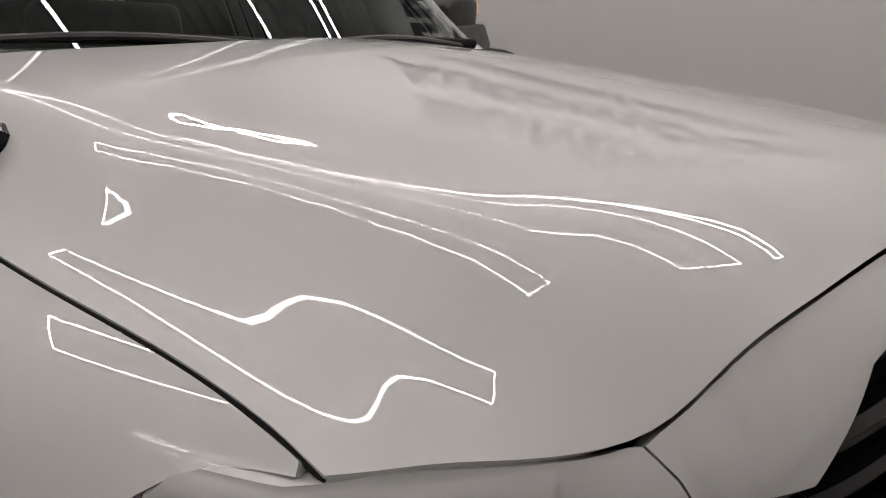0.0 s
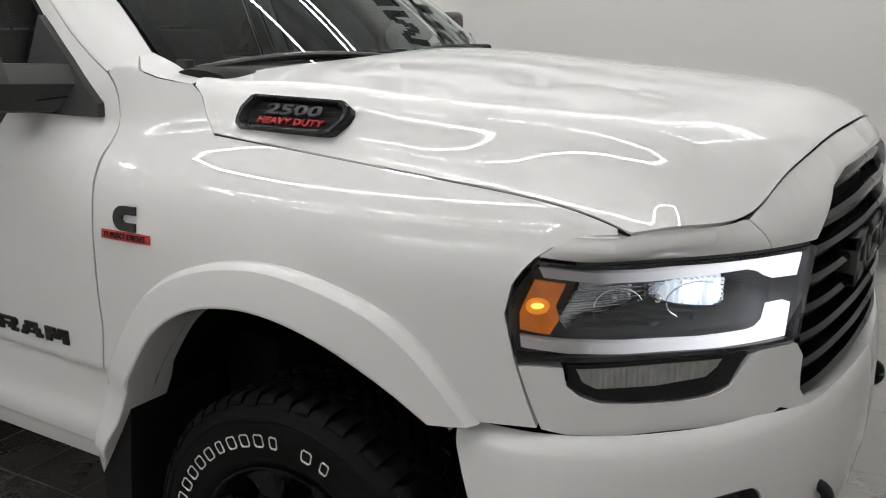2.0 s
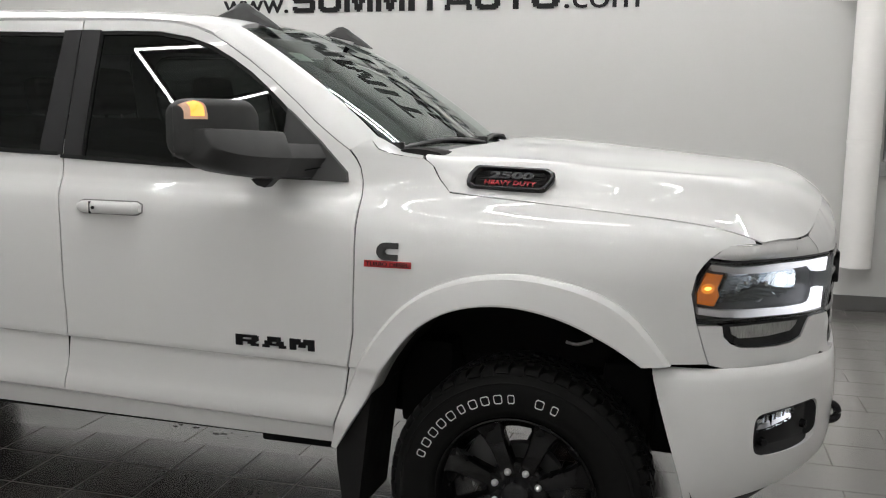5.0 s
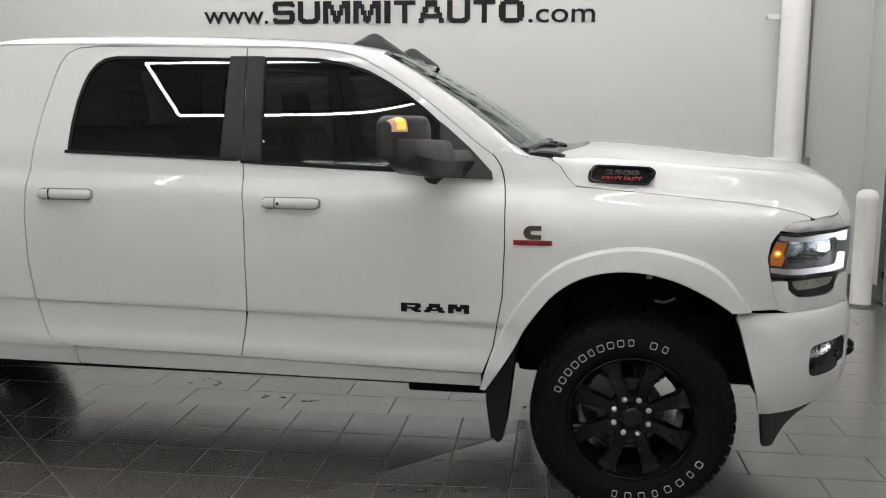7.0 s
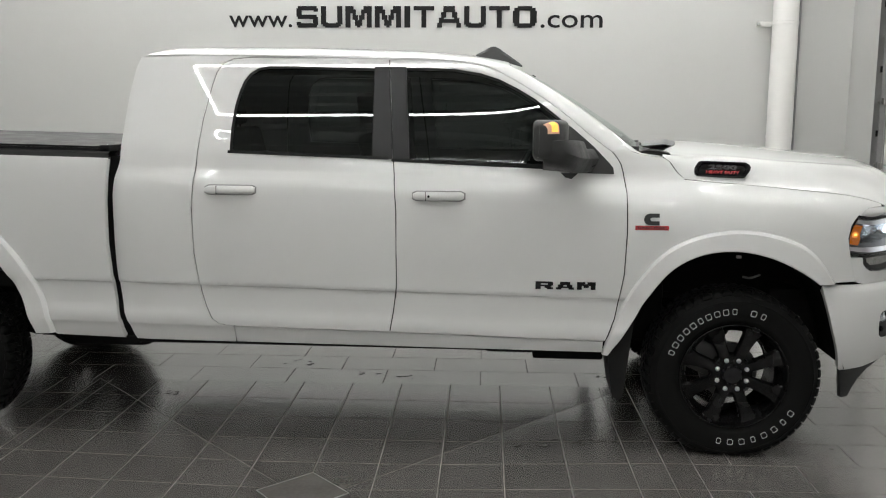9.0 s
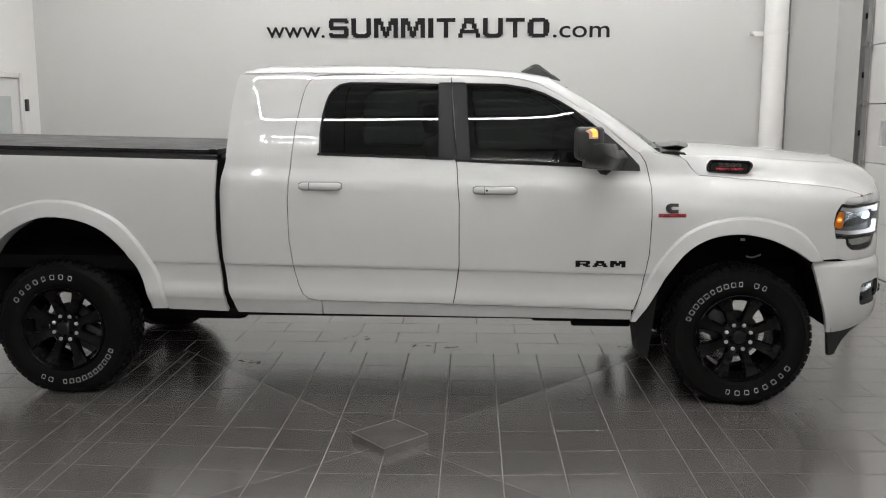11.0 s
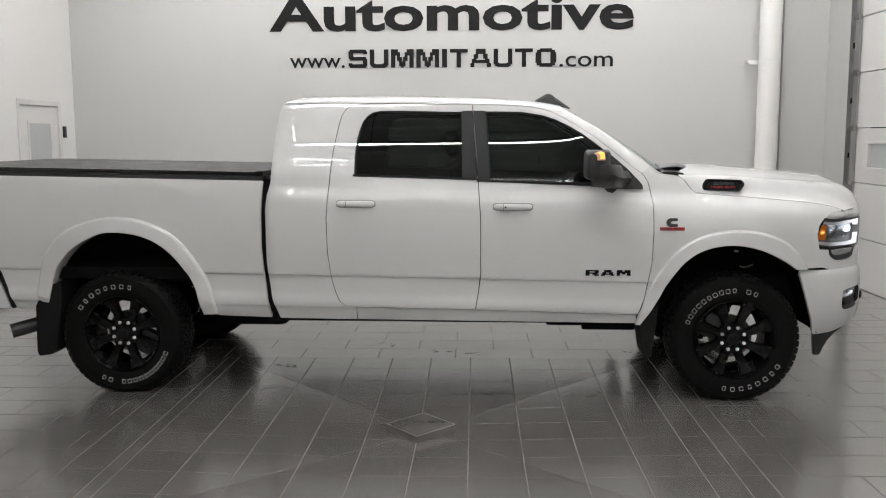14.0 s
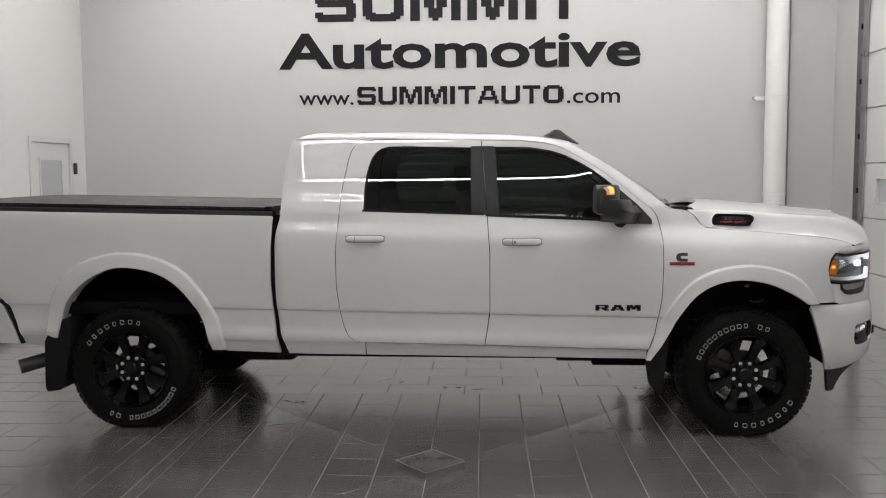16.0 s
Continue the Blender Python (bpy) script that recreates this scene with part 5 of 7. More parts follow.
refl_o = [(0.175, 1.145), (0.30, 1.143), (0.508, 1.146), (0.519, 1.138), (0.519, 1.098), (0.449, 1.076), (0.32, 1.065), (0.148, 1.066), (0.136, 1.084)]


def lamp_part(name, o, F, material, parents, label="", thick=0.006, ca=SC, cb=ZF, shadow=True):
    me = panel_mesh(name, dense(o, 0.015), F, ca, cb, material, (), thick, FWD)
    for par, data in zip(parents, (me, mirrored(me))):
        ob = new(name, data)
        ob.parent = par
        ob.visible_shadow = shadow
        if label:
            ob["label"] = label


me = panel_mesh("headlamp", shrink(dense(lamp_o, 0.02), 0.001), deep(F_front, 0.0, lambda a, b: 0.055 * min(1, max(0, min((b - 1.0) / 0.02, (1.19 - b) / 0.02, (a - 0.03) / 0.05, (0.76 - a) / 0.04)))), SC + [0.03, 0.05, 0.07, 0.09, 0.73, 0.75], ZF + [1.005, 1.01, 1.015, 1.17, 1.175, 1.183], LAMPBOX, (), 0.03, FWD)
lamps = both("headlamp", me, truck, "lit headlamp with white light pipes in a dark housing")
me = panel_mesh("lamp_bezel", shrink(dense(lamp_o, 0.02), 0.001), deep(F_front, 0.004), SC, ZF, GLOSSBLACK, (shrink(dense(lamp_o, 0.02), 0.009),), 0.03, FWD)
for par, data in zip(lamps, (me, mirrored(me))):
    ob = new("lamp_bezel", data)
    ob.parent = par
    ob["label"] = "gloss black lamp rim"
lamp_part("turn_lens", amber_o, deep(F_front, 0.016), AMBER, lamps, "amber turn lens")
lamp_part("turn_glow", [(0.092 + 0.026 * math.cos(0.5 * k), 1.112 + 0.016 * math.sin(0.5 * k)) for k in range(12)], deep(F_front, 0.0145), AMBERGLOW, lamps, "glowing amber reflector", 0.002)
lamp_part("turn_bulb", [(0.092 + 0.013 * math.cos(0.52 * k), 1.113 + 0.005 * math.sin(0.52 * k)) for k in range(12)], deep(F_front, 0.012), AMBERHOT, lamps, "glowing amber bulb")
lamp_part("light_pipe", drl_t, deep(F_front, 0.012), DRL, lamps, "lit white upper light pipe", 0.02)
lamp_part("light_pipe", drl_b, deep(F_front, 0.012), DRL, lamps, "lit white lower light pipe", 0.02)
lamp_part("reflector", refl_o, deep(F_front, 0.030, lambda a, b: 0.004 * math.sin(b * 700) + 0.014 * math.cos((a - 0.33) * 9) + (0.012 if 0.30 < a < 0.335 else 0.0)), REFLECTOR, lamps, "ribbed bright reflector", 0.02, SC + [0.30, 0.302, 0.333, 0.335], [1.06 + 0.0022 * k for k in range(42)])
lamp_part("reflector_visor", [(0.15, 1.068), (0.30, 1.066), (0.44, 1.078), (0.50, 1.092), (0.40, 1.100), (0.33, 1.118), (0.29, 1.110), (0.22, 1.095), (0.17, 1.090)], deep(F_front, 0.020, lambda a, b: 0.0012 * math.sin((b + a * 0.12) * 420)), GUNMETAL, lamps, "ribbed dark visor", 0.01, SC, [1.06 + 0.0015 * k for k in range(50)])
lamp_part("lit_lens", [(0.365, 1.138), (0.40, 1.1435), (0.506, 1.1445), (0.517, 1.137), (0.517, 1.100), (0.46, 1.083), (0.40, 1.079), (0.37, 1.095), (0.36, 1.118)], deep(F_front, 0.0225, lambda a, b: 0.0016 * math.sin(a * 420) + 0.006 * math.cos((b - 1.11) * 40)), LITLENS, lamps, "lit ribbed lens", 0.01, [0.36 + 0.004 * k for k in range(41)], [1.08 + 0.008 * k for k in range(9)])
lamp_part("projector", [(0.408, 1.112), (0.425, 1.104), (0.445, 1.108), (0.452, 1.122), (0.445, 1.138), (0.425, 1.142), (0.410, 1.134)], deep(F_front, 0.018), HOTLAMP, lamps, "bright white projector lens")
lamp_part("projector", [(0.488, 1.104), (0.500, 1.104), (0.503, 1.122), (0.497, 1.134), (0.487, 1.128)], deep(F_front, 0.018), HOTLAMP, lamps, "bright white projector lens")
lamp_part("lens_cover", lamp_o, deep(F_front, -0.001), LENS, lamps, "clear lens", 0.0, SC, ZF, False)
lamp_part("inner_badge", [(0.535, 1.105), (0.585, 1.104), (0.588, 1.126), (0.538, 1.128)], deep(F_front, 0.042), GUNMETAL, lamps)


def bowl_rim(cs, cz, rs, rz, a0, a1):
    def build(bm):
        tube(bm, [deep(F_front, 0.018)(cs + rs * math.cos(radians(a0 + (a1 - a0) * k / 14)), cz + rz * math.sin(radians(a0 + (a1 - a0) * k / 14))) for k in range(15)], 0.0016, 6)
    return build


for nm, fn in (("bowl_rim", bowl_rim(0.255, 1.102, 0.055, 0.038, 20, 200)), ("bowl_rim", bowl_rim(0.44, 1.106, 0.075, 0.036, 60, 230))):
    for ob, par in zip(pair(nm, fn, REFLECTOR, truck, "thin bright reflector rim"), lamps):
        ob.parent = par


def lamp_bulb(cs, cz, r):
    return lambda bm: bmesh.ops.create_uvsphere(bm, u_segments=12, v_segments=8, radius=r, matrix=Matrix.Translation(deep(F_front, 0.020)(cs, cz)))


for cs, cz, r in ((0.245, 1.122, 0.008), (0.275, 1.128, 0.006), (0.345, 1.115, 0.009)):
    for ob, par in zip(pair("bulb_shield", lamp_bulb(cs, cz, r), CHROME, truck, "small chrome bulb shield"), lamps):
        ob.parent = par
me = panel_mesh("side_turn_lamp", dense(turn_o, 0.02), deep(F_front, 0.002), SC, ZF, GLOSSBLACK, (), 0.03, FWD)
turns = both("side_turn_lamp", me, truck, "smoked lower turn lamp")
lamp_part("smoked_lens", [(0.166, 0.996), (0.178, 0.972), (0.205, 0.958), (0.34, 0.954), (0.46, 0.962), (0.49, 0.980), (0.50, 0.993)], deep(F_front, -0.002, lambda a, b: 0.001 * math.sin(a * 500)), SMOKE, turns, "smoked ribbed lens", 0.004, [0.005 * k for k in range(30, 102)])

# grille
grille_o = [(0.765, 1.01), (0.775, 0.90), (0.80, 0.868), (0.95, 0.852), (1.40, 0.843), (1.40, 1.318), (1.05, 1.312), (0.92, 1.290), (0.83, 1.228), (0.80, 1.19)]
me = panel_mesh("grille", dense(grille_o, 0.03), deep(F_front, 0.075), SC, ZF, UNDER, (), 0.0, FWD)
grilles = both("grille", me, truck, "black slatted grille")
for k in range(8):
    z0 = 0.885 + 0.058 * k
    s0 = 0.775 + (0.0 if z0 < 1.2 else (z0 - 1.2) * 1.1)
    for par, sg in zip(grilles, (1, -1)):
        bm = bmesh.new()
        rows = []
        for j in range(21):
            s = s0 + (1.395 - s0) * j / 20
            rise = 0.020 * (1 - ((s - 0.78) / 0.62)) * -1 + 0.010
            ring = []
            for dd, dz in ((0.052, -0.004), (0.016, -0.013), (0.008, 0.0), (0.014, 0.012), (0.052, 0.010)):
                p = deep(F_front, dd)(s, z0 + rise + dz)
                ring.append((p[0], p[1] * sg, p[2]))
            rows.append(ring)
        vs = grid(bm, rows, True)
        bm.faces.new(vs[0])
        bm.faces.new(vs[-1][::-1])
        bmesh.ops.recalc_face_normals(bm, faces=bm.faces)
        part("slat", bm, GLOSSBLACK, par, "", 50)
bm = bmesh.new()
for y0, y1 in ((-0.27, -0.12), (-0.085, 0.085), (0.12, 0.27)):
    box(bm, (0.955, y0, 1.05), (0.995, y1, 1.085), None, 0.006)
    box(bm, (0.955, y0, 1.125), (0.995, y1, 1.16), None, 0.006)
    box(bm, (0.955, y0, 1.05), (0.995, y0 + 0.04, 1.16), None, 0.006)
    box(bm, (0.955, y1 - 0.04, 1.05), (0.995, y1, 1.16), None, 0.006)
part("grille_emblem", bm, PLASTIC, truck, "black block emblem on the grille")

# bumper
bx = pch([0, 0.1, 0.22, 0.36, 0.5, 0.64, 0.78, 0.9, 1.05, 1.2], [0.40, 0.52, 0.645, 0.763, 0.860, 0.932, 0.980, 1.004, 1.017, 1.022])
by = pch([0, 0.1, 0.22, 0.36, 0.5, 0.64, 0.78, 0.9, 1.05, 1.2], [0.968, 0.962, 0.925, 0.845, 0.735, 0.60, 0.45, 0.30, 0.14, 0.0])
b_in = pch([0.40, 0.44, 0.50, 0.56, 0.62, 0.72, 0.80, 0.835, 0.855, 0.866, 0.872], [0.075, 0.050, 0.022, 0.008, 0.002, 0.0, 0.004, 0.010, 0.020, 0.034, 0.060])


def F_plan(s, z):
    return (bx(s), -by(s), z)


def F_bumper(s, z):
    e = 1e-3
    t = Vector((bx(s + e) - bx(s - e), -(by(s + e) - by(s - e)), 0)).normalized()
    n = Vector((-t.y, t.x, 0))
    if n.x - n.y < 0:
        n = -n
    k = b_in(z)
    return (bx(s) - n.x * k, -by(s) - n.y * k, z)


bump = [(0.008, 0.862), (0.012, 0.83), (0.028, 0.76), (0.055, 0.646), (0.082, 0.54), (0.104, 0.442), (0.12, 0.434), (0.25, 0.448), (0.40, 0.478), (0.52, 0.505), (0.64, 0.52), (1.20, 0.535), (1.20, 0.845), (0.90, 0.850), (0.70, 0.858), (0.60, 0.866), (0.40, 0.868), (0.10, 0.868), (0.02, 0.868)]
fog_o = soften([(0.298, 0.700), (0.308, 0.724), (0.34, 0.732), (0.44, 0.739), (0.555, 0.742), (0.592, 0.730), (0.602, 0.69), (0.600, 0.632), (0.575, 0.606), (0.53, 0.600), (0.42, 0.595), (0.34, 0.593), (0.306, 0.604), (0.297, 0.640)])
me = panel_mesh("front_bumper", dense(bump, 0.025), F_bumper, [0.025 * k for k in range(1, 48)], [0.44, 0.46, 0.48, 0.50, 0.53, 0.56, 0.60, 0.64, 0.68, 0.72, 0.76, 0.80, 0.82, 0.835, 0.845, 0.853, 0.859, 0.863, 0.866], PAINT, (dense(fog_o, 0.02),), 0.035, FWD)
both("front_bumper", me, truck)
me = panel_mesh("fog_bezel", shrink(dense(fog_o, 0.02), 0.001), deep(F_bumper, 0.0, lambda a, b: 0.003 + 0.022 * min(1, max(0, min((b - 0.597) / 0.02, (0.739 - b) / 0.02, (a - 0.30) / 0.03, (0.598 - a) / 0.03)))), [0.30 + 0.01 * k for k in range(30)], [0.60 + 0.008 * k for k in range(18)], SATIN, (), 0.02, FWD)
fogs = both("fog_bezel", me, truck, "black fog lamp bezel")
lamp_part("fog_lamp", [(0.315, 0.668), (0.322, 0.702), (0.36, 0.716), (0.47, 0.727), (0.478, 0.712), (0.455, 0.690), (0.36, 0.672)], deep(F_bumper, 0.012), LENS, fogs, "clear fog lamp lens", 0.01, [0.3 + 0.02 * k for k in range(12)])
lamp_part("fog_reflector", [(0.320, 0.673), (0.326, 0.702), (0.36, 0.713), (0.465, 0.724), (0.470, 0.712), (0.45, 0.693), (0.36, 0.676)], deep(F_bumper, 0.022, lambda a, b: 0.004 * math.sin(a * 160)), REFLECTOR, fogs, "faceted fog lamp reflector", 0.01, [0.3 + 0.006 * k for k in range(40)])
lamp_part("fog_light", [(0.322, 0.674), (0.33, 0.690), (0.41, 0.699), (0.462, 0.708), (0.462, 0.698), (0.36, 0.677)], deep(F_bumper, 0.015), DRL, fogs, "lit white fog lamp strip", 0.004, [0.3 + 0.02 * k for k in range(12)])
for s0, z0 in ((0.35, 0.632), (0.548, 0.655)):
    for par, sg in zip(fogs, (1, -1)):
        p = Vector(deep(F_bumper, 0.028)(s0, z0))
        q = Vector(deep(F_bumper, 0.010)(s0, z0))
        bm = bmesh.new()
        cyl(bm, p, q, 0.015, 0.012, 18)
        cyl(bm, q, q + (q - p) * 0.1, 0.006, 0.006, 12)
        bmesh.ops.transform(bm, matrix=Matrix.Diagonal((1, sg, 1, 1)), verts=bm.verts)
        bmesh.ops.recalc_face_normals(bm, faces=bm.faces)
        part("parking_sensor", bm, GLOSSBLACK, par)
# black insert, chin and hooks
chin = [(0.118, 0.440), (0.128, 0.37), (0.145, 0.290), (0.185, 0.295), (0.205, 0.34), (0.235, 0.385), (0.30, 0.43), (0.42, 0.468), (0.54, 0.500), (1.2, 0.515), (1.2, 0.545), (0.62, 0.535), (0.50, 0.512), (0.40, 0.490), (0.25, 0.458)]
me = panel_mesh("chin_valance", dense(chin, 0.02), deep(F_plan, 0.045, lambda a, b: 0.10 * (0.5 - b)), [0.03 * k for k in range(40)], [0.32, 0.36, 0.40, 0.44, 0.48, 0.52], PLASTIC, (), 0.03, FWD)
both("chin_valance", me, truck, "black plastic chin valance")


def hook(bm):
    box(bm, (0.930, -0.450, 0.560), (0.965, -0.390, 0.675), None, 0.008)
    tube(bm, curve([(0.950, -0.42, 0.655), (0.985, -0.42, 0.652), (1.002, -0.42, 0.637), (1.002, -0.42, 0.612), (0.985, -0.42, 0.597), (0.950, -0.42, 0.592)], 5), 0.014, 10)


pair("tow_hook", hook, GLOSSBLACK, truck, "black tow hook")

# wheel wells, engine bay, inner body
def liner(x0, inner):
    def build(bm):
        n = 32
        P = mid(inner, inner, n, 0)
        rows = []
        for yy in (-0.93, -0.90, -0.55):
            rows.append([(p.x, yy, p.y + (0.015 if yy > -0.92 else 0.0)) for p in P])
        rows.append([(x0 + (p.x - x0) * 0.72, -0.545, 0.50 + (p.y - 0.50) * 0.72) for p in P])
        grid(bm, rows)
        bmesh.ops.recalc_face_normals(bm, faces=bm.faces)
    return build


well_f = [(p.x, p.y) for p in front_in] + [(0.43, 0.80), (0.50, 0.62), (0.545, 0.44)]
pair("wheel_liner", liner(0.0, well_f), UNDER, truck, "black wheel well liner", 60)
pair("wheel_liner", liner(-4.08, rear_in), UNDER, truck, "black wheel well liner", 60)
for nm, a, b in (("engine_bay", (-0.55, -0.54, 0.74), (0.515, 0.54, 1.20)), ("radiator_support", (0.52, -0.70, 0.55), (0.595, 0.70, 1.15)), ("radiator", (0.60, -0.45, 0.55), (0.86, 0.45, 1.20))):
    bm = bmesh.new()
    box(bm, a, b, None, 0.01, 2)
    part(nm, bm, UNDER, truck, "", 0)
bm = bmesh.new()
for s in (-1, 1):
    rows = [[(x, s * (W(x, z) - 0.05), z) for z in (0.51, 0.6, 0.8, 1.0, 1.2, 1.36)] for x in (-3.0, -2.0, -0.6)]
    grid(bm, rows)
box(bm, (-3.03, -0.93, 0.50), (-0.58, 0.93, 0.56))
box(bm, (-3.04, -0.90, 0.56), (-2.99, 0.90, 1.42))
box(bm, (-0.66, -0.85, 0.56), (-0.60, 0.85, 1.36))
part("cab_inner", bm, UNDER, truck, "", 0)
bm = bmesh.new()
rows = [[(-3.02, -0.90 + 1.8 * k / 12, 1.42), (-2.985, -0.72 + 1.44 * k / 12, 1.955)] for k in range(13)]
grid(bm, rows)
part("cab_back", bm, PAINT, truck, "white rear wall of the cab", 0)
bm = bmesh.new()
box(bm, (-5.30, -0.93, 0.78), (-3.12, 0.93, 0.86))
box(bm, (-5.32, -0.97, 0.60), (-5.28, 0.97, bed_top(-5.3)))
part("bed_floor", bm, UNDER, truck, "", 0)
bm = bmesh.new()
P = even([Vector((-5.06, -0.985, 0.88)), Vector((-5.00, -0.985, 0.84)), Vector((-4.95, -0.98, 0.72)), Vector((-4.905, -0.97, 0.575))], 12)
rows = [[p + Vector((0, dy, 0)) for dy in (0.0, 1.97)] for p in P]
rows = [[(-5.50, -0.95, 0.86), (-5.50, 0.95, 0.86)]] + [[tuple(a), tuple(b)] for a, b in rows] + [[(-5.45, -0.93, 0.58), (-5.45, 0.93, 0.58)]]
vs = grid(bm, rows, False)
bm.faces.new([r[0] for r in vs])
bm.faces.new([r[1] for r in vs][::-1])
bmesh.ops.recalc_face_normals(bm, faces=bm.faces)
rb = part("rear_bumper", bm, PAINT, truck, "white rear step bumper")
bm = bmesh.new()
rows = [[p + Vector((0.012, -0.004, 0)), p + Vector((0.034, -0.004, 0.004)), p + Vector((0.034, 0.06, 0.004))] for p in P]
grid(bm, [[tuple(q) for q in r] for r in rows])
part("bumper_seal", bm, RUBBER, rb)

# underbody
def under_rail(bm):
    box(bm, (-5.2, -0.50, 0.66), (-3.5, -0.42, 0.80))
    box(bm, (-3.3, -0.50, 0.48), (-0.75, -0.42, 0.60))
    prism(bm, [(-0.75, -0.50, 0.48), (-0.75, -0.50, 0.60), (-0.5, -0.50, 0.82), (0.75, -0.50, 0.82), (0.75, -0.50, 0.70), (-0.42, -0.50, 0.70)], (0, 0.08, 0))


pair("frame_rail", under_rail, UNDER, truck, "black frame rail", 0)
bm = bmesh.new()
for x in (-4.112, 0.0):
    cyl(bm, (x, -0.78, 0.42), (x, 0.78, 0.42), 0.055, seg=16)
    bmesh.ops.create_uvsphere(bm, u_segments=16, v_segments=10, radius=0.16, matrix=Matrix.Translation((x, 0.12, 0.42)))
cyl(bm, (-3.9, 0.1, 0.46), (-1.6, 0.0, 0.54), 0.05, seg=14)
box(bm, (-1.75, -0.25, 0.40), (-0.75, 0.25, 0.60), None, 0.05)
part("axle_and_driveshaft", bm, UNDER, truck, "black axles and driveshaft")


for a, b, r in (((-1.22, -0.80, 0.455), (-0.98, -0.50, 0.50), 0.012), ((-0.98, -0.82, 0.43), (-0.62, -0.50, 0.50), 0.015), ((-1.62, -0.70, 0.470), (-1.50, -0.55, 0.50), 0.006), ((-3.45, -0.78, 0.43), (-3.03, -0.40, 0.53), 0.04), ((-3.12, -0.92, 0.485), (-3.02, -0.70, 0.525), 0.006), ((-3.56, -0.90, 0.515), (-3.06, -0.60, 0.545), 0.006), ((0.23, -0.68, 0.52), (0.40, -0.36, 0.80), 0.03), ((-0.50, -0.66, 0.50), (-0.30, -0.36, 0.82), 0.03)):
    pair("underbody_shield", lambda bm: box(bm, a, b, None, r), UNDER, truck, "black underbody shield")


def flap_panel(bm, pts, y0, y1):
    prism(bm, [(x, y0, z) for x, z in pts], (0, y1 - y0, 0))


pair("mud_flap", lambda bm: flap_panel(bm, [(-0.612, 0.535), (-0.505, 0.700), (-0.488, 0.704), (-0.500, 0.600), (-0.536, 0.290), (-0.556, 0.272), (-0.588, 0.296), (-0.610, 0.450)], -0.985, -0.70), RUBBER, truck, "black rubber mud flap", 0)
pair("mud_flap", lambda bm: flap_panel(bm, [(-4.640, 0.725), (-4.518, 0.775), (-4.53, 0.60), (-4.582, 0.288), (-4.61, 0.262), (-4.70, 0.250), (-4.716, 0.28), (-4.708, 0.60)], -1.005, -0.72), RUBBER, truck, "black rubber mud flap", 0)
bm = bmesh.new()
tube(bm, [(-4.55, -0.62, 0.50), (-4.70, -0.78, 0.46), (-4.93, -0.94, 0.405)], 0.050, 18)
part("exhaust_tip", bm, GUNMETAL, truck, "dark exhaust tip")

# ---- wheels ----
random.seed(8)
AX = Matrix.Rotation(radians(90), 4, "X")  # local z points to negative y


def at_arc(r, a, h):
    return Vector((r * math.cos(a), r * math.sin(a), h))


BRAKE = mat("dark_brake_steel", (0.05, 0.05, 0.05), 0.5, 0.5, 0, 0.2, 14, 0.2)
NUT = mat("bright_lug_nut", (0.75, 0.75, 0.75), 0.3, 0.6, 0, 0.05)


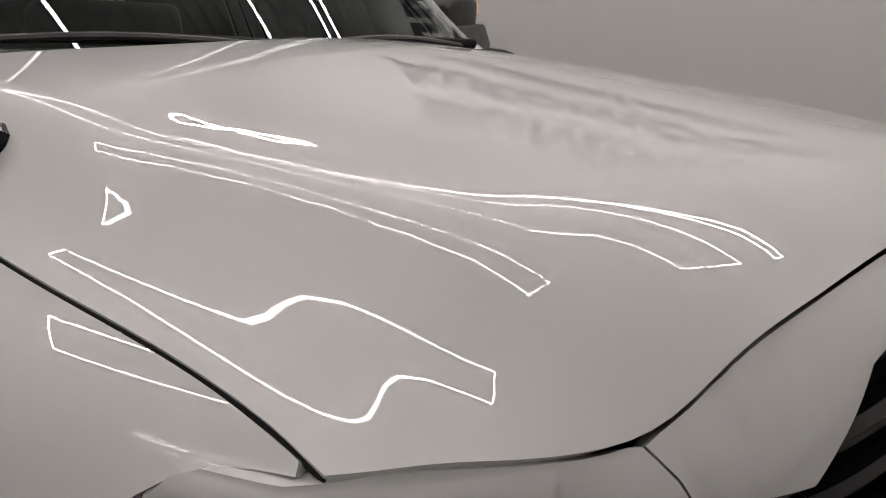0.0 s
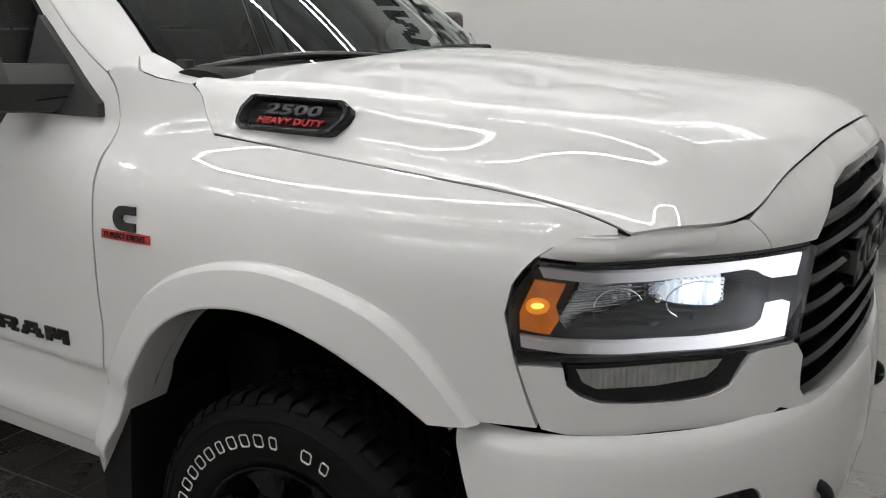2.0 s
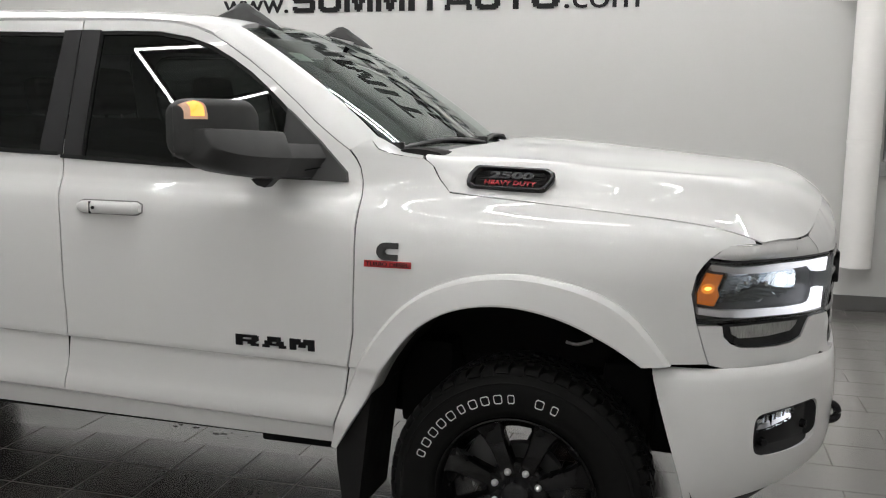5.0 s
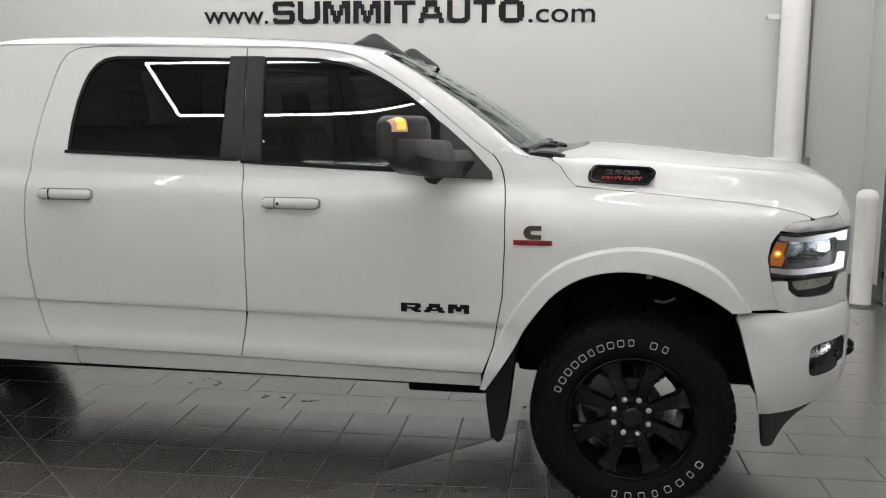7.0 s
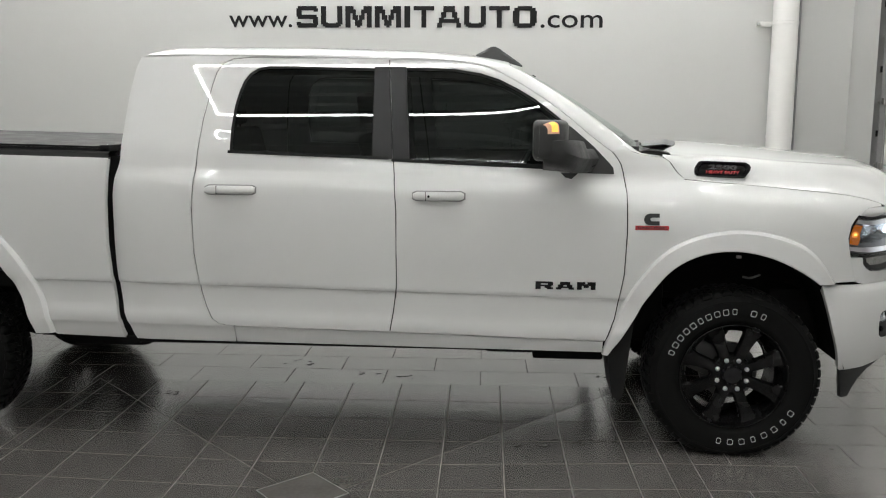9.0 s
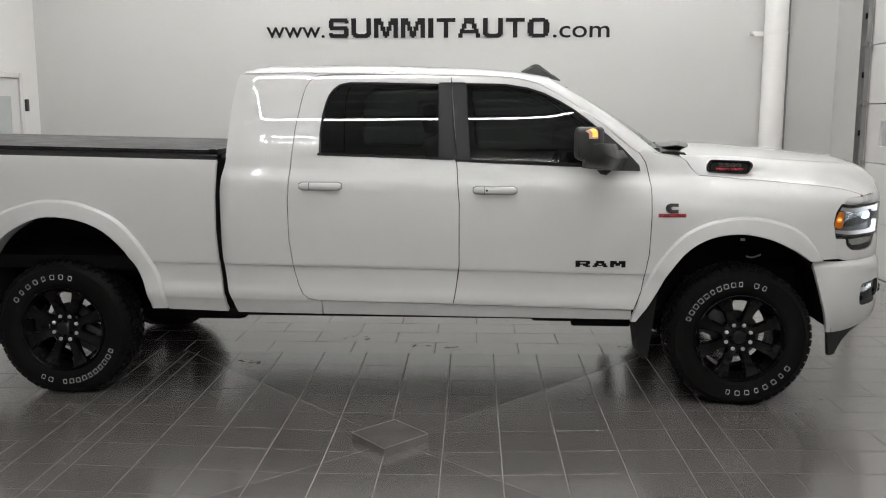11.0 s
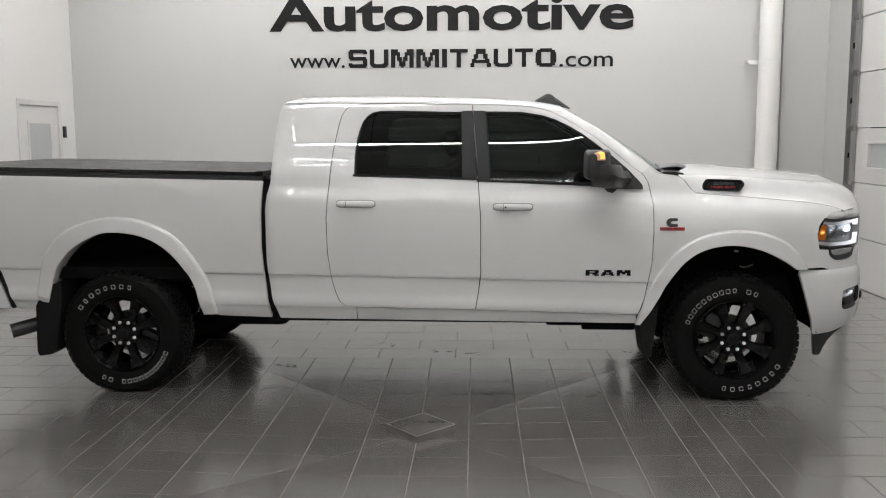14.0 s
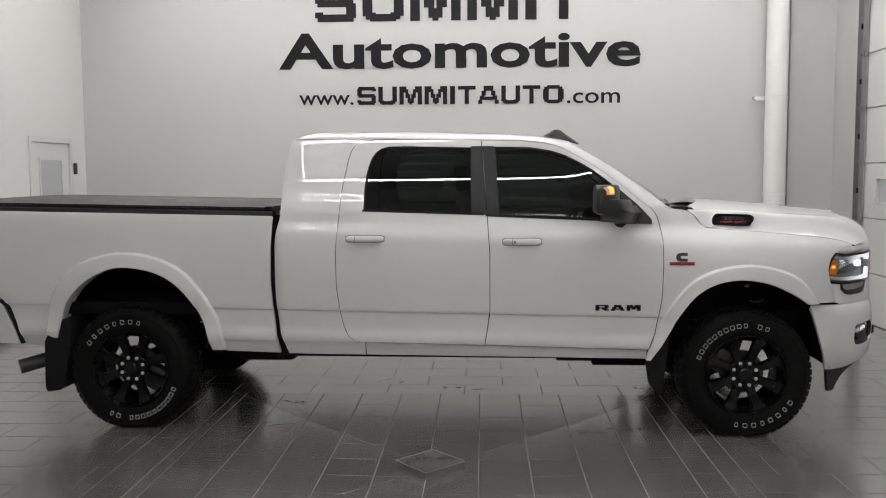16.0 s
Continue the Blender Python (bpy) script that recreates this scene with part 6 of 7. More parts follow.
def wheel_parts():
    meshes = {}
    bm = bmesh.new()
    half = [(0.252, 0.095), (0.258, 0.118), (0.266, 0.126), (0.285, 0.136), (0.292, 0.1375), (0.296, 0.1375), (0.310, 0.1425), (0.335, 0.1450), (0.362, 0.1430), (0.372, 0.1410), (0.374, 0.1425), (0.380, 0.1420), (0.382, 0.138), (0.398, 0.129), (0.408, 0.118), (0.413, 0.105), (0.416, 0.06), (0.417, 0.0)]
    prof = half + [(r, -h) for r, h in half[-2::-1]]
    lathe(bm, prof, AX, 96)
    bmesh.ops.recalc_face_normals(bm, faces=bm.faces)
    meshes["tyre"] = (bm, TYRE)
    bm = bmesh.new()
    n = 54
    for k in range(n):
        a0 = 2 * math.pi * k / n
        da = 2 * math.pi / n
        for sgn in (1, -1):
            off = 0 if sgn > 0 else 0.5 * da
            long = k % 2
            # shoulder lug with a foot on the sidewall
            A, B = a0 + off + 0.10 * da, a0 + off + 0.80 * da
            sec = [(0.414, 0.055), (0.4265, 0.058), (0.4255, 0.104), (0.418, 0.117), (0.402 if long else 0.408, 0.1285 if long else 0.124), (0.395 if long else 0.404, 0.122)]
            loops = []
            for ang, tw in ((A, 0), (B, 0.12 * da)):
                loops.append([bm.verts.new(AX @ at_arc(r, ang + tw * (1 if i > 2 else -1), sgn * h)) for i, (r, h) in enumerate(sec)])
            m = len(sec)
            for i in range(m):
                j = (i + 1) % m
                bm.faces.new((loops[0][i], loops[0][j], loops[1][j], loops[1][i]))
            bm.faces.new(loops[0])
            bm.faces.new(loops[1][::-1])
            # zigzag centre lugs
            for h0, h1, ph in ((0.006, 0.028, 0.0), (0.031, 0.052, 0.45)):
                a1 = a0 + off + ph * da
                q = []
                for r in (0.414, 0.4268):
                    q.append([bm.verts.new(AX @ at_arc(r, a1 + u * da, sgn * h)) for u, h in ((0.05, h0), (0.62, h0), (0.86, h1), (0.28, h1))])
                bm.faces.new(q[1])
                for i in range(4):
                    j = (i + 1) % 4
                    bm.faces.new((q[0][i], q[0][j], q[1][j], q[1][i]))
    bmesh.ops.recalc_face_normals(bm, faces=bm.faces)
    meshes["tread"] = (bm, TYRE)
    # raised outlined devices for the sidewall, at angle zero
    for nm, da, dr in (("marking_wide", 0.042, 0.0148), ("marking_slim", 0.033, 0.0144)):
        bm = bmesh.new()
        t, r_mid = 0.0029, 0.329
        outer = [(-da, -dr), (da, -dr), (da, dr), (-da, dr)]
        pts = []
        for (u0, v0), (u1, v1) in zip(outer, outer[1:] + outer[:1]):
            pts += [(u0 + (u1 - u0) * 0.16, v0 + (v1 - v0) * 0.16), (u1 - (u1 - u0) * 0.16, v1 - (v1 - v0) * 0.16)]
        P = [Vector((u * r_mid, v, 0)) for u, v in pts]
        rows = []
        for thin, h in ((0, 0.1435), (0, 0.1462), (1, 0.1462), (1, 0.1435)):
            rows.append([AX @ at_arc(r_mid + q.y, q.x / r_mid, h) for q in [p * (1 - thin * t / p.length * (1.0 if abs(p.y) < 0.9 * dr else 1.15)) for p in P]])
        grid(bm, rows, True)
        bmesh.ops.recalc_face_normals(bm, faces=bm.faces)
        meshes[nm] = (bm, LETTER)
    # rim
    bm = bmesh.new()
    lathe(bm, [(0.266, 0.120), (0.264, 0.127), (0.258, 0.128), (0.252, 0.120), (0.247, 0.105), (0.240, 0.088), (0.222, 0.070), (0.214, 0.03), (0.208, -0.11), (0.262, -0.12)], AX, 72)
    for k in range(8):
        a = radians(22.5 + 45 * k)
        rows = []
        for r, wd, top, depth in ((0.050, 0.026, 0.082, 0.05), (0.085, 0.026, 0.088, 0.05), (0.110, 0.027, 0.086, 0.045), (0.160, 0.030, 0.088, 0.04), (0.205, 0.037, 0.095, 0.035), (0.232, 0.047, 0.099, 0.03), (0.249, 0.062, 0.104, 0.03)):
            row = []
            for u, hh in ((-1.0, top - depth), (-1.0, top - 0.010), (-0.78, top), (-0.25, top - 0.001), (0.25, top - 0.001), (0.78, top), (1.0, top - 0.010), (1.0, top - depth)):
                v = Matrix.Rotation(a, 4, "Z") @ Vector((r, u * wd, hh))
                row.append(AX @ v)
            rows.append(row)
        grid(bm, rows, True)
    lathe(bm, [(0.0, 0.084), (0.05, 0.084), (0.092, 0.082), (0.100, 0.074), (0.102, 0.03)], AX, 40)
    bmesh.ops.recalc_face_normals(bm, faces=bm.faces)
    meshes["rim"] = (bm, RIM)
    bm = bmesh.new()
    lathe(bm, [(0.0, 0.118), (0.030, 0.118), (0.040, 0.115), (0.046, 0.108), (0.050, 0.090), (0.056, 0.084), (0.058, 0.080)], AX, 36)
    for u in (-1, 1):
        box(bm, (-0.006 + 0.012 * u, -0.016, 0.117), (0.006 + 0.012 * u, 0.016, 0.121), AX)
    bmesh.ops.recalc_face_normals(bm, faces=bm.faces)
    meshes["hub_cap"] = (bm, GLOSSBLACK)
    bm = bmesh.new()
    lathe(bm, [(0.06, 0.0), (0.06, 0.014), (0.09, 0.014), (0.09, 0.012), (0.142, 0.012), (0.142, -0.022), (0.06, -0.022)], AX, 48)
    bmesh.ops.recalc_face_normals(bm, faces=bm.faces)
    meshes["brake_disc"] = (bm, BRAKE)
    bm = bmesh.new()
    box(bm, (-0.205, -0.07, -0.05), (-0.10, 0.09, 0.040), AX @ Matrix.Rotation(radians(-25), 4, "Z"), 0.012)
    meshes["brake_caliper"] = (bm, BRAKE)
    bm = bmesh.new()
    lathe(bm, [(0.0, 0.110), (0.005, 0.109), (0.009, 0.106), (0.0112, 0.100), (0.0118, 0.094), (0.0118, 0.080)], AX, 12)
    bmesh.ops.recalc_face_normals(bm, faces=bm.faces)
    meshes["lug_nut"] = (bm, NUT)
    out = {}
    for nm, (b, mt) in meshes.items():
        me = bpy.data.meshes.new(nm)
        b.to_mesh(me)
        b.free()
        me.materials.append(mt)
        me.polygons.foreach_set("use_smooth", [True] * len(me.polygons))
        me.set_sharp_from_angle(angle=radians(35))
        out[nm] = me
    return out


def pressed(me, base):
    """A copy of the tyre's mesh that the truck's weight flattens where it meets the floor."""
    me, back = me.copy(), base.inverted()
    for v in me.vertices:
        w = base @ v.co
        if w.z < 0.03:
            w.z = 0.03 * math.exp((w.z - 0.03) / 0.03)
            v.co = back @ w
    return me


WM = wheel_parts()
for x, y, spin in ((0.0, -0.858, 0), (-4.112, -0.876, 178), (0.0, 0.858, 40), (-4.112, 0.876, 90)):
    base = Matrix.Translation((x, y, 0.4100)) @ (Matrix.Rotation(math.pi, 4, "Z") if y > 0 else Matrix()) @ Matrix.Rotation(radians(-spin), 4, "Y")
    hubw = new("wheel", pressed(WM["tyre"], base))
    hubw.parent = truck
    hubw.matrix_world = base
    hubw["label"] = "black alloy wheel with an all-terrain tyre"
    for nm in ("tread", "rim", "hub_cap", "brake_disc", "brake_caliper"):
        o = new(nm, pressed(WM[nm], base) if nm == "tread" else WM[nm])
        o.parent = hubw
        if nm in ("rim", "hub_cap"):
            o.matrix_basis = Matrix.Translation((0, -0.008, 0))
    for a, nm in [(159 - 7.4 * k, "marking_slim" if k in (0, 5, 9) else "marking_wide") for k in range(10)] + [(76.5, "marking_wide"), (68, "marking_slim")] + [(-32 - 9.8 * k, "marking_slim" if k % 3 == 1 else "marking_wide") for k in range(8)]:
        o = new("sidewall_marking", WM[nm])
        o.parent = hubw
        o.matrix_basis = Matrix.Rotation(radians(-a), 4, "Y")
    for k in range(8):
        o = new("lug_nut", WM["lug_nut"])
        o.parent = hubw
        a = radians(45 * k + 22.5)
        o.matrix_basis = AX @ Matrix.Translation((0.077 * math.cos(a), 0.077 * math.sin(a), 0)) @ AX.inverted()

# ---- mirrors ----
def rounded(bm, a, b, r, m=None):
    box(bm, a, b, m, r, 4)


def m_sail(bm):
    pts = [(-0.604, 1.392), (-0.608, 1.424), (-0.639, 1.458), (-0.704, 1.525), (-0.796, 1.604), (-0.83, 1.630), (-0.83, 1.45), (-0.82, 1.400)]
    A = [Vector((x, -W(x, z) - 0.020, z)) for x, z in pts]
    B = [Vector((x, -W(x, z) + 0.006, z)) for x, z in pts]
    va, vb = [bm.verts.new(p) for p in A], [bm.verts.new(p) for p in B]
    bm.faces.new(va)
    for i in range(len(va)):
        j = (i + 1) % len(va)
        bm.faces.new((va[i], va[j], vb[j], vb[i]))
    bmesh.ops.recalc_face_normals(bm, faces=bm.faces)


def shell(bm, y0, y1, us, section):
    """A body lofted along y through rounded sections, closed at both ends."""
    rows = []
    for u in us:
        xa, xb, z0, z1, r = section(u)
        ring = []
        for cx, cz, a0 in ((xa - r, z1 - r, 0), (xb + r, z1 - r, 90), (xb + r, z0 + r, 180), (xa - r, z0 + r, 270)):
            for m in range(5):
                a = radians(a0 + 22.5 * m)
                px_, pz_ = cx + r * math.cos(a), cz + r * math.sin(a)
                ring.append((px_, y0 + (y1 - y0) * u, pz_))
        rows.append(ring)
    vs = grid(bm, rows, True)
    bm.faces.new(vs[0])
    bm.faces.new(vs[-1])
    bmesh.ops.recalc_face_normals(bm, faces=bm.faces)


def spar(bm, stations):
    """A creased body lofted along y: the front leans back above the crease and tucks in below it."""
    rows = []
    for y, xf, xb, z0, z1, zc in stations:
        rows.append([(x, y, z) for x, z in ((xb, z0 + 0.012), (xf - 0.085, z0 + 0.002), (xf - 0.050, z0), (xf - 0.030, z0 + 0.006), (xf - 0.004, zc - 0.010), (xf, zc - 0.003), (xf - 0.003, zc + 0.004), (xf - 0.028, z1 - 0.006), (xf - 0.035, z1), (xb, z1))])
    vs = grid(bm, rows, True)
    bm.faces.new(vs[0])
    bm.faces.new(vs[-1])
    bmesh.ops.recalc_face_normals(bm, faces=bm.faces)


def m_arm(bm):
    spar(bm, ((-0.862, -0.655, -0.800, 1.396, 1.512, 1.470), (-0.900, -0.672, -0.815, 1.398, 1.514, 1.471), (-1.070, -0.745, -0.880, 1.407, 1.521, 1.477)))


def m_seam(bm):
    tube(bm, [(-0.706, -0.898, 1.514), (-0.674, -0.898, 1.472), (-0.685, -0.899, 1.440), (-0.704, -0.960, 1.436), (-0.716, -0.990, 1.433)], 0.0022, 6)


def m_lower(bm):
    spar(bm, ((-1.042, -0.7325, -0.955, 1.405, 1.554, 1.476), (-1.050, -0.735, -0.955, 1.406, 1.556, 1.477), (-1.130, -0.760, -0.955, 1.412, 1.560, 1.480), (-1.200, -0.785, -0.955, 1.422, 1.564, 1.486), (-1.255, -0.808, -0.957, 1.437, 1.566, 1.494), (-1.290, -0.832, -0.960, 1.453, 1.567, 1.504), (-1.306, -0.850, -0.965, 1.466, 1.566, 1.512), (-1.312, -0.868, -0.970, 1.478, 1.562, 1.518)))


def head_face(w):
    e = min(1.0, max(0.0, (w - 0.70) / 0.30))
    k = 1 - math.sqrt(1 - e * e)
    return -0.818 - 0.075 * w ** 2 - 0.045 * k, 1.655 - 0.030 * k, 1.470 + 0.035 * k


def m_upper(bm):
    def sec(u):
        i = max(0.0, 0.30 - u) / 0.30
        xf, top, low = head_face(u)
        return xf, -0.985, low, top - 0.034 * i ** 3, 0.024
    shell(bm, -1.066, -1.326, (0, 0.02, 0.06, 0.12, 0.2, 0.3, 0.5, 0.7, 0.8, 0.86, 0.91, 0.95, 0.98, 0.995, 1.0), sec)


def m_lamp(bm, s=0.0):
    """A lens wrapped over the head's upper outer corner, its inner edge sweeping up in a curve."""
    rows = []
    for k in range(13):
        u = k / 12
        y = -1.282 - s - (0.0425 - 2 * s) * u
        xf, top, low = head_face(min(1.0, (-y - 1.066) / 0.260))
        xf, top = xf + 0.0035, top + 0.003
        lo_z = min(1.594 + s, top - 0.032)
        flat = top - 0.024 - lo_z
        reach = (flat + 0.024 * 1.5 - s) * min(1.0, 0.22 + 0.78 * math.sqrt(u / 0.55))
        row = []
        for m in range(9):
            d = reach * m / 8
            if d < flat:
                row.append((xf, y, lo_z + d))
            else:
                a = (d - flat) / 0.024
                row.append((xf - 0.024 + 0.024 * math.cos(a), y, top - 0.024 + 0.024 * math.sin(a)))
        rows.append(row)
    grid(bm, rows)
    bmesh.ops.recalc_face_normals(bm, faces=bm.faces)
    if sum(f.normal.x for f in bm.faces) < 0:
        bmesh.ops.reverse_faces(bm, faces=bm.faces)


def m_bulb(bm):
    m_lamp(bm, 0.008)
    bmesh.ops.translate(bm, vec=(0.0015, -0.001, 0.001), verts=bm.verts)


MIRRORLAMP = mat("mirror_lamp_lens", (0.62, 0.42, 0.30), 0.2, 0, 0.4, 0.15, 60, 0, 200, 0.05, 0.5, (1.0, 0.55, 0.25), 0.12)
MIRRORBULB = mat("mirror_lamp_light", (0.9, 0.5, 0.15), 0.3, 0, 0, 0.3, 70, 0, 200, 0.05, 0.5, (1.0, 0.50, 0.07), 1.1)
mirrors = pair("towing_mirror", m_lower, PLASTIC, truck, "black folding towing mirror with an amber lamp", 35)
for nm, fn, mt in (("mirror_base", m_sail, PLASTIC), ("mirror_arm", m_arm, PLASTIC), ("fold_seam", m_seam, UNDER), ("mirror_head", m_upper, PLASTIC), ("mirror_lamp", m_lamp, MIRRORLAMP), ("mirror_lamp_bulb", m_bulb, MIRRORBULB)):
    for ob, par in zip(pair(nm, fn, mt, truck, "", 35), mirrors):
        ob.parent = par
        if nm in ("mirror_head", "mirror_lamp", "mirror_lamp_bulb"):
            ob.data.transform(Matrix.Translation((-0.022, 0, 0)))
        if nm == "mirror_lamp":
            ob["label"] = "lit amber mirror lamp with a pale lens"
for ob, par in zip(pair("mirror_glass", lambda bm: box(bm, (-0.990, -1.318, 1.490), (-0.986, -1.10, 1.63)), CHROME, truck, "", 0), mirrors):
    ob.parent = par
for ob, par in zip(pair("camera_pod", lambda bm: prism(bm, [(-0.79, -1.02, 1.405), (-0.87, -1.02, 1.405), (-0.85, -1.02, 1.385), (-0.82, -1.02, 1.378)], (0, -0.05, 0)), PLASTIC, truck, "", 0), mirrors):
    ob.parent = par

bm = bmesh.new()
tube(bm, curve([(0.10, -0.66, 0.852), (0.14, -0.66, 0.846), (0.19, -0.655, 0.863)], 5), 0.006, 8)
part("brake_hose", bm, STEEL, truck, "thin steel brake line in the wheel well")
bm = bmesh.new()
box(bm, (0.060, -0.68, 0.950), (0.085, -0.66, 0.964), None, 0.003)
part("hose_bracket", bm, STEEL, truck, "small steel bracket in the wheel well")

# ---- badges ----
def side_m(x, z, surf):
    """A frame on the near side: local x along the truck, local y up, local z outwards."""
    p = Vector(surf(x, z))
    up = (Vector(surf(x, z + 0.02)) - p).normalized()
    ax = (Vector(surf(x + 0.05, z)) - p).normalized()
    nz = ax.cross(up).normalized()
    if nz.y > 0:
        nz = -nz
    return Matrix.Translation(p) @ Matrix((ax, up, nz)).transposed().to_4x4()


def twin(name, make, material, parents, label):
    bm = make()
    near = part(name, bm, material, parents[0], label, 30)
    bm = make()
    bmesh.ops.transform(bm, matrix=Matrix.Diagonal((1, -1, 1, 1)), verts=bm.verts)
    bmesh.ops.reverse_faces(bm, faces=bm.faces)
    far = part(name, bm, material, parents[1], label, 30)
    return near, far


EMBLEM = (
    (0.0, 0.086, [(0, 0, 0.3, 1), (0.2, 0.76, 0.92, 1), (0.7, 0.5, 1, 0.92), (0.2, 0.36, 0.92, 0.56), (0.52, 0.16, 0.86, 0.4), (0.66, 0, 1, 0.24)]),
    (0.100, 0.088, [(0, 0, 0.3, 0.26), (0.1, 0.2, 0.4, 0.62), (0.22, 0.56, 0.78, 1), (0.6, 0.2, 0.9, 0.62), (0.7, 0, 1, 0.26), (0.3, 0.2, 0.7, 0.38)]),
    (0.202, 0.090, [(0, 0, 0.26, 1), (0.2, 0.5, 0.44, 1), (0.36, 0.24, 0.64, 0.74), (0.56, 0.5, 0.8, 1), (0.74, 0, 1, 1)]),
)
for x0, w, shapes in EMBLEM:
    def door_block():
        bm = bmesh.new()
        m = side_m(-0.977, 0.832, F_side)
        plate(bm, shapes, lambda u, v, d: m @ Vector((x0 + u * w, v * 0.038, 0.0005 + 0.0055 * d)))
        return bm
    twin("emblem_block", door_block, GLOSSBLACK, doors["front_door"], "black raised block")


def c_badge():
    bm = bmesh.new()
    m = side_m(-0.425, 1.155, F_fender)
    outer = [(0.034, 0.0565)] + [(-0.008 + 0.031 * math.cos(a), 0.028 + 0.0285 * math.sin(a)) for a in [math.pi / 2 + math.pi * k / 12 for k in range(13)]] + [(0.034, -0.0005)]
    inner = [(0.034, 0.037)] + [(0.002 + 0.012 * math.cos(a), 0.028 + 0.009 * math.sin(a)) for a in [math.pi / 2 + math.pi * k / 12 for k in range(13)]] + [(0.034, 0.019)]
    lo = [[m @ Vector((x, y, h)) for x, y in loop] for loop, h in ((outer, 0.0), (outer, 0.006), (inner, 0.006), (inner, 0.0))]
    vs = grid(bm, lo)
    for i in (0, -1):
        bm.faces.new([r[i] for r in vs])
    bmesh.ops.recalc_face_normals(bm, faces=bm.faces)
    return bm


fenders = [o for o in truck.children if o.name.startswith("front_fender")]
fenders.sort(key=lambda o: sum(v.co.y for v in o.data.vertices[:50]))
twin("engine_emblem", c_badge, PLASTIC, fenders, "black open-ring emblem")


def red_bar():
    bm = bmesh.new()
    m = side_m(-0.425, 1.142, F_fender)
    box(bm, (-0.080, -0.011, 0.0005), (0.080, 0.011, 0.005), m, 0.002)
    return bm


twin("badge_plate", red_bar, RED, fenders, "red name plate under the emblem")
for k, far in ((0, False), (1, True)):
    m = side_m(-0.425, 1.142, F_fender)
    bm = words("TURBO DIESEL", 0.146, 0.013, 0.0015, m @ Matrix.Translation((-0.073, -0.0065, 0.005)), 0.01)
    if far:
        bmesh.ops.transform(bm, matrix=Matrix.Translation((-0.85, 0, 0)) @ Matrix.Rotation(math.pi, 4, "Z"), verts=bm.verts)
    part("badge_lettering", bm, INK, fenders[k], "small black lettering", 0)

# hood scoops with badges
tl, tr_, br_, bl_ = Vector((-0.192, -0.812, 1.444)), Vector((0.060, -0.784, 1.438)), Vector((0.052, -0.822, 1.372)), Vector((-0.200, -0.850, 1.380))
o_ = (tl + tr_ + br_ + bl_) / 4
ux = ((tr_ + br_) - (tl + bl_)).normalized()
uy = ((tl + tr_) - (bl_ + br_))
uy = (uy - ux * uy.dot(ux)).normalized()
uz = ux.cross(uy)
SM = Matrix.Translation(o_ + uz * 0.018) @ Matrix((ux, uy, uz)).transposed().to_4x4()
hexa = [(-0.142, -0.016), (-0.138, 0.008), (-0.118, 0.036), (-0.106, 0.040), (0.120, 0.038), (0.138, 0.026), (0.142, 0.012), (0.136, -0.006), (0.112, -0.036), (0.100, -0.040), (-0.128, -0.040), (-0.140, -0.030)]


def scoop_bezel():
    bm = bmesh.new()
    rows = []
    for sc_, h in ((1.0, -0.020), (1.0, 0.002), (0.965, 0.008), (0.90, 0.008), (0.86, 0.004), (0.80, -0.010)):
        rows.append([SM @ Vector((x * sc_ - 0.0 * (1 - sc_), y * (sc_ if sc_ > 0.95 else 1 - (1 - sc_) * 1.7), h)) for x, y in hexa])
    vs = grid(bm, rows, True)
    bmesh.ops.recalc_face_normals(bm, faces=bm.faces)
    return bm


sc1 = twin("hood_scoop", scoop_bezel, GLOSSBLACK, (truck, truck), "gloss black hood scoop with a raised badge")


def scoop_plate():
    bm = bmesh.new()
    bm.faces.new([bm.verts.new(SM @ Vector((x * 0.82, y * 0.70, -0.007))) for x, y in hexa])
    return bm


twin("scoop_plate", scoop_plate, RUBBER, sc1, "matt black plate")


for k in range(7):
    def scoop_rib():
        bm = bmesh.new()
        box(bm, (-0.112, -0.024 + 0.007 * k, -0.0069), (0.112, -0.021 + 0.007 * k, -0.005), SM)
        return bm
    twin("rib", scoop_rib, RUBBER, sc1, "")

for k in (0, 1):
    for txt, x, y, w, h, mt, lb, bold in (("2500", -0.072, -0.002, 0.144, 0.025, GUNMETAL, "grey raised numerals", 0.03), ("HEAVY DUTY", -0.085, -0.024, 0.168, 0.015, REDLETTER, "red lettering", 0.02)):
        bm = words(txt, w, h, 0.007, SM @ Matrix.Translation((x, y, -0.006)), bold, 0.12)
        if k:
            c = Vector((o_.x, 0, 0))
            bmesh.ops.transform(bm, matrix=Matrix.Translation(c) @ Matrix.Rotation(math.pi, 4, "Z") @ Matrix.Translation(-c), verts=bm.verts)
        part("scoop_lettering", bm, mt, sc1[k], lb, 0)

# ---- cab interior ----
def seat(bm, y, x, w):
    box(bm, (x - 0.30, y - w / 2, 0.86), (x + 0.26, y + w / 2, 1.02), None, 0.05, 3)
    box(bm, (-0.07, -w / 2, 0.0), (0.07, w / 2, 0.62), pose(x - 0.28, y, 0.98, 0, -14, 0), 0.05, 3)
    for yy in ((y,) if w < 0.8 else (y - 0.45, y + 0.45)):
        box(bm, (-0.05, -0.13, 0.0), (0.05, 0.13, 0.19), pose(x - 0.44, yy, 1.60, 0, -10, 0), 0.04, 3)
        cyl(bm, (x - 0.42, yy - 0.05, 1.52), (x - 0.44, yy - 0.05, 1.64), 0.007, seg=8)
        cyl(bm, (x - 0.42, yy + 0.05, 1.52), (x - 0.44, yy + 0.05, 1.64), 0.007, seg=8)


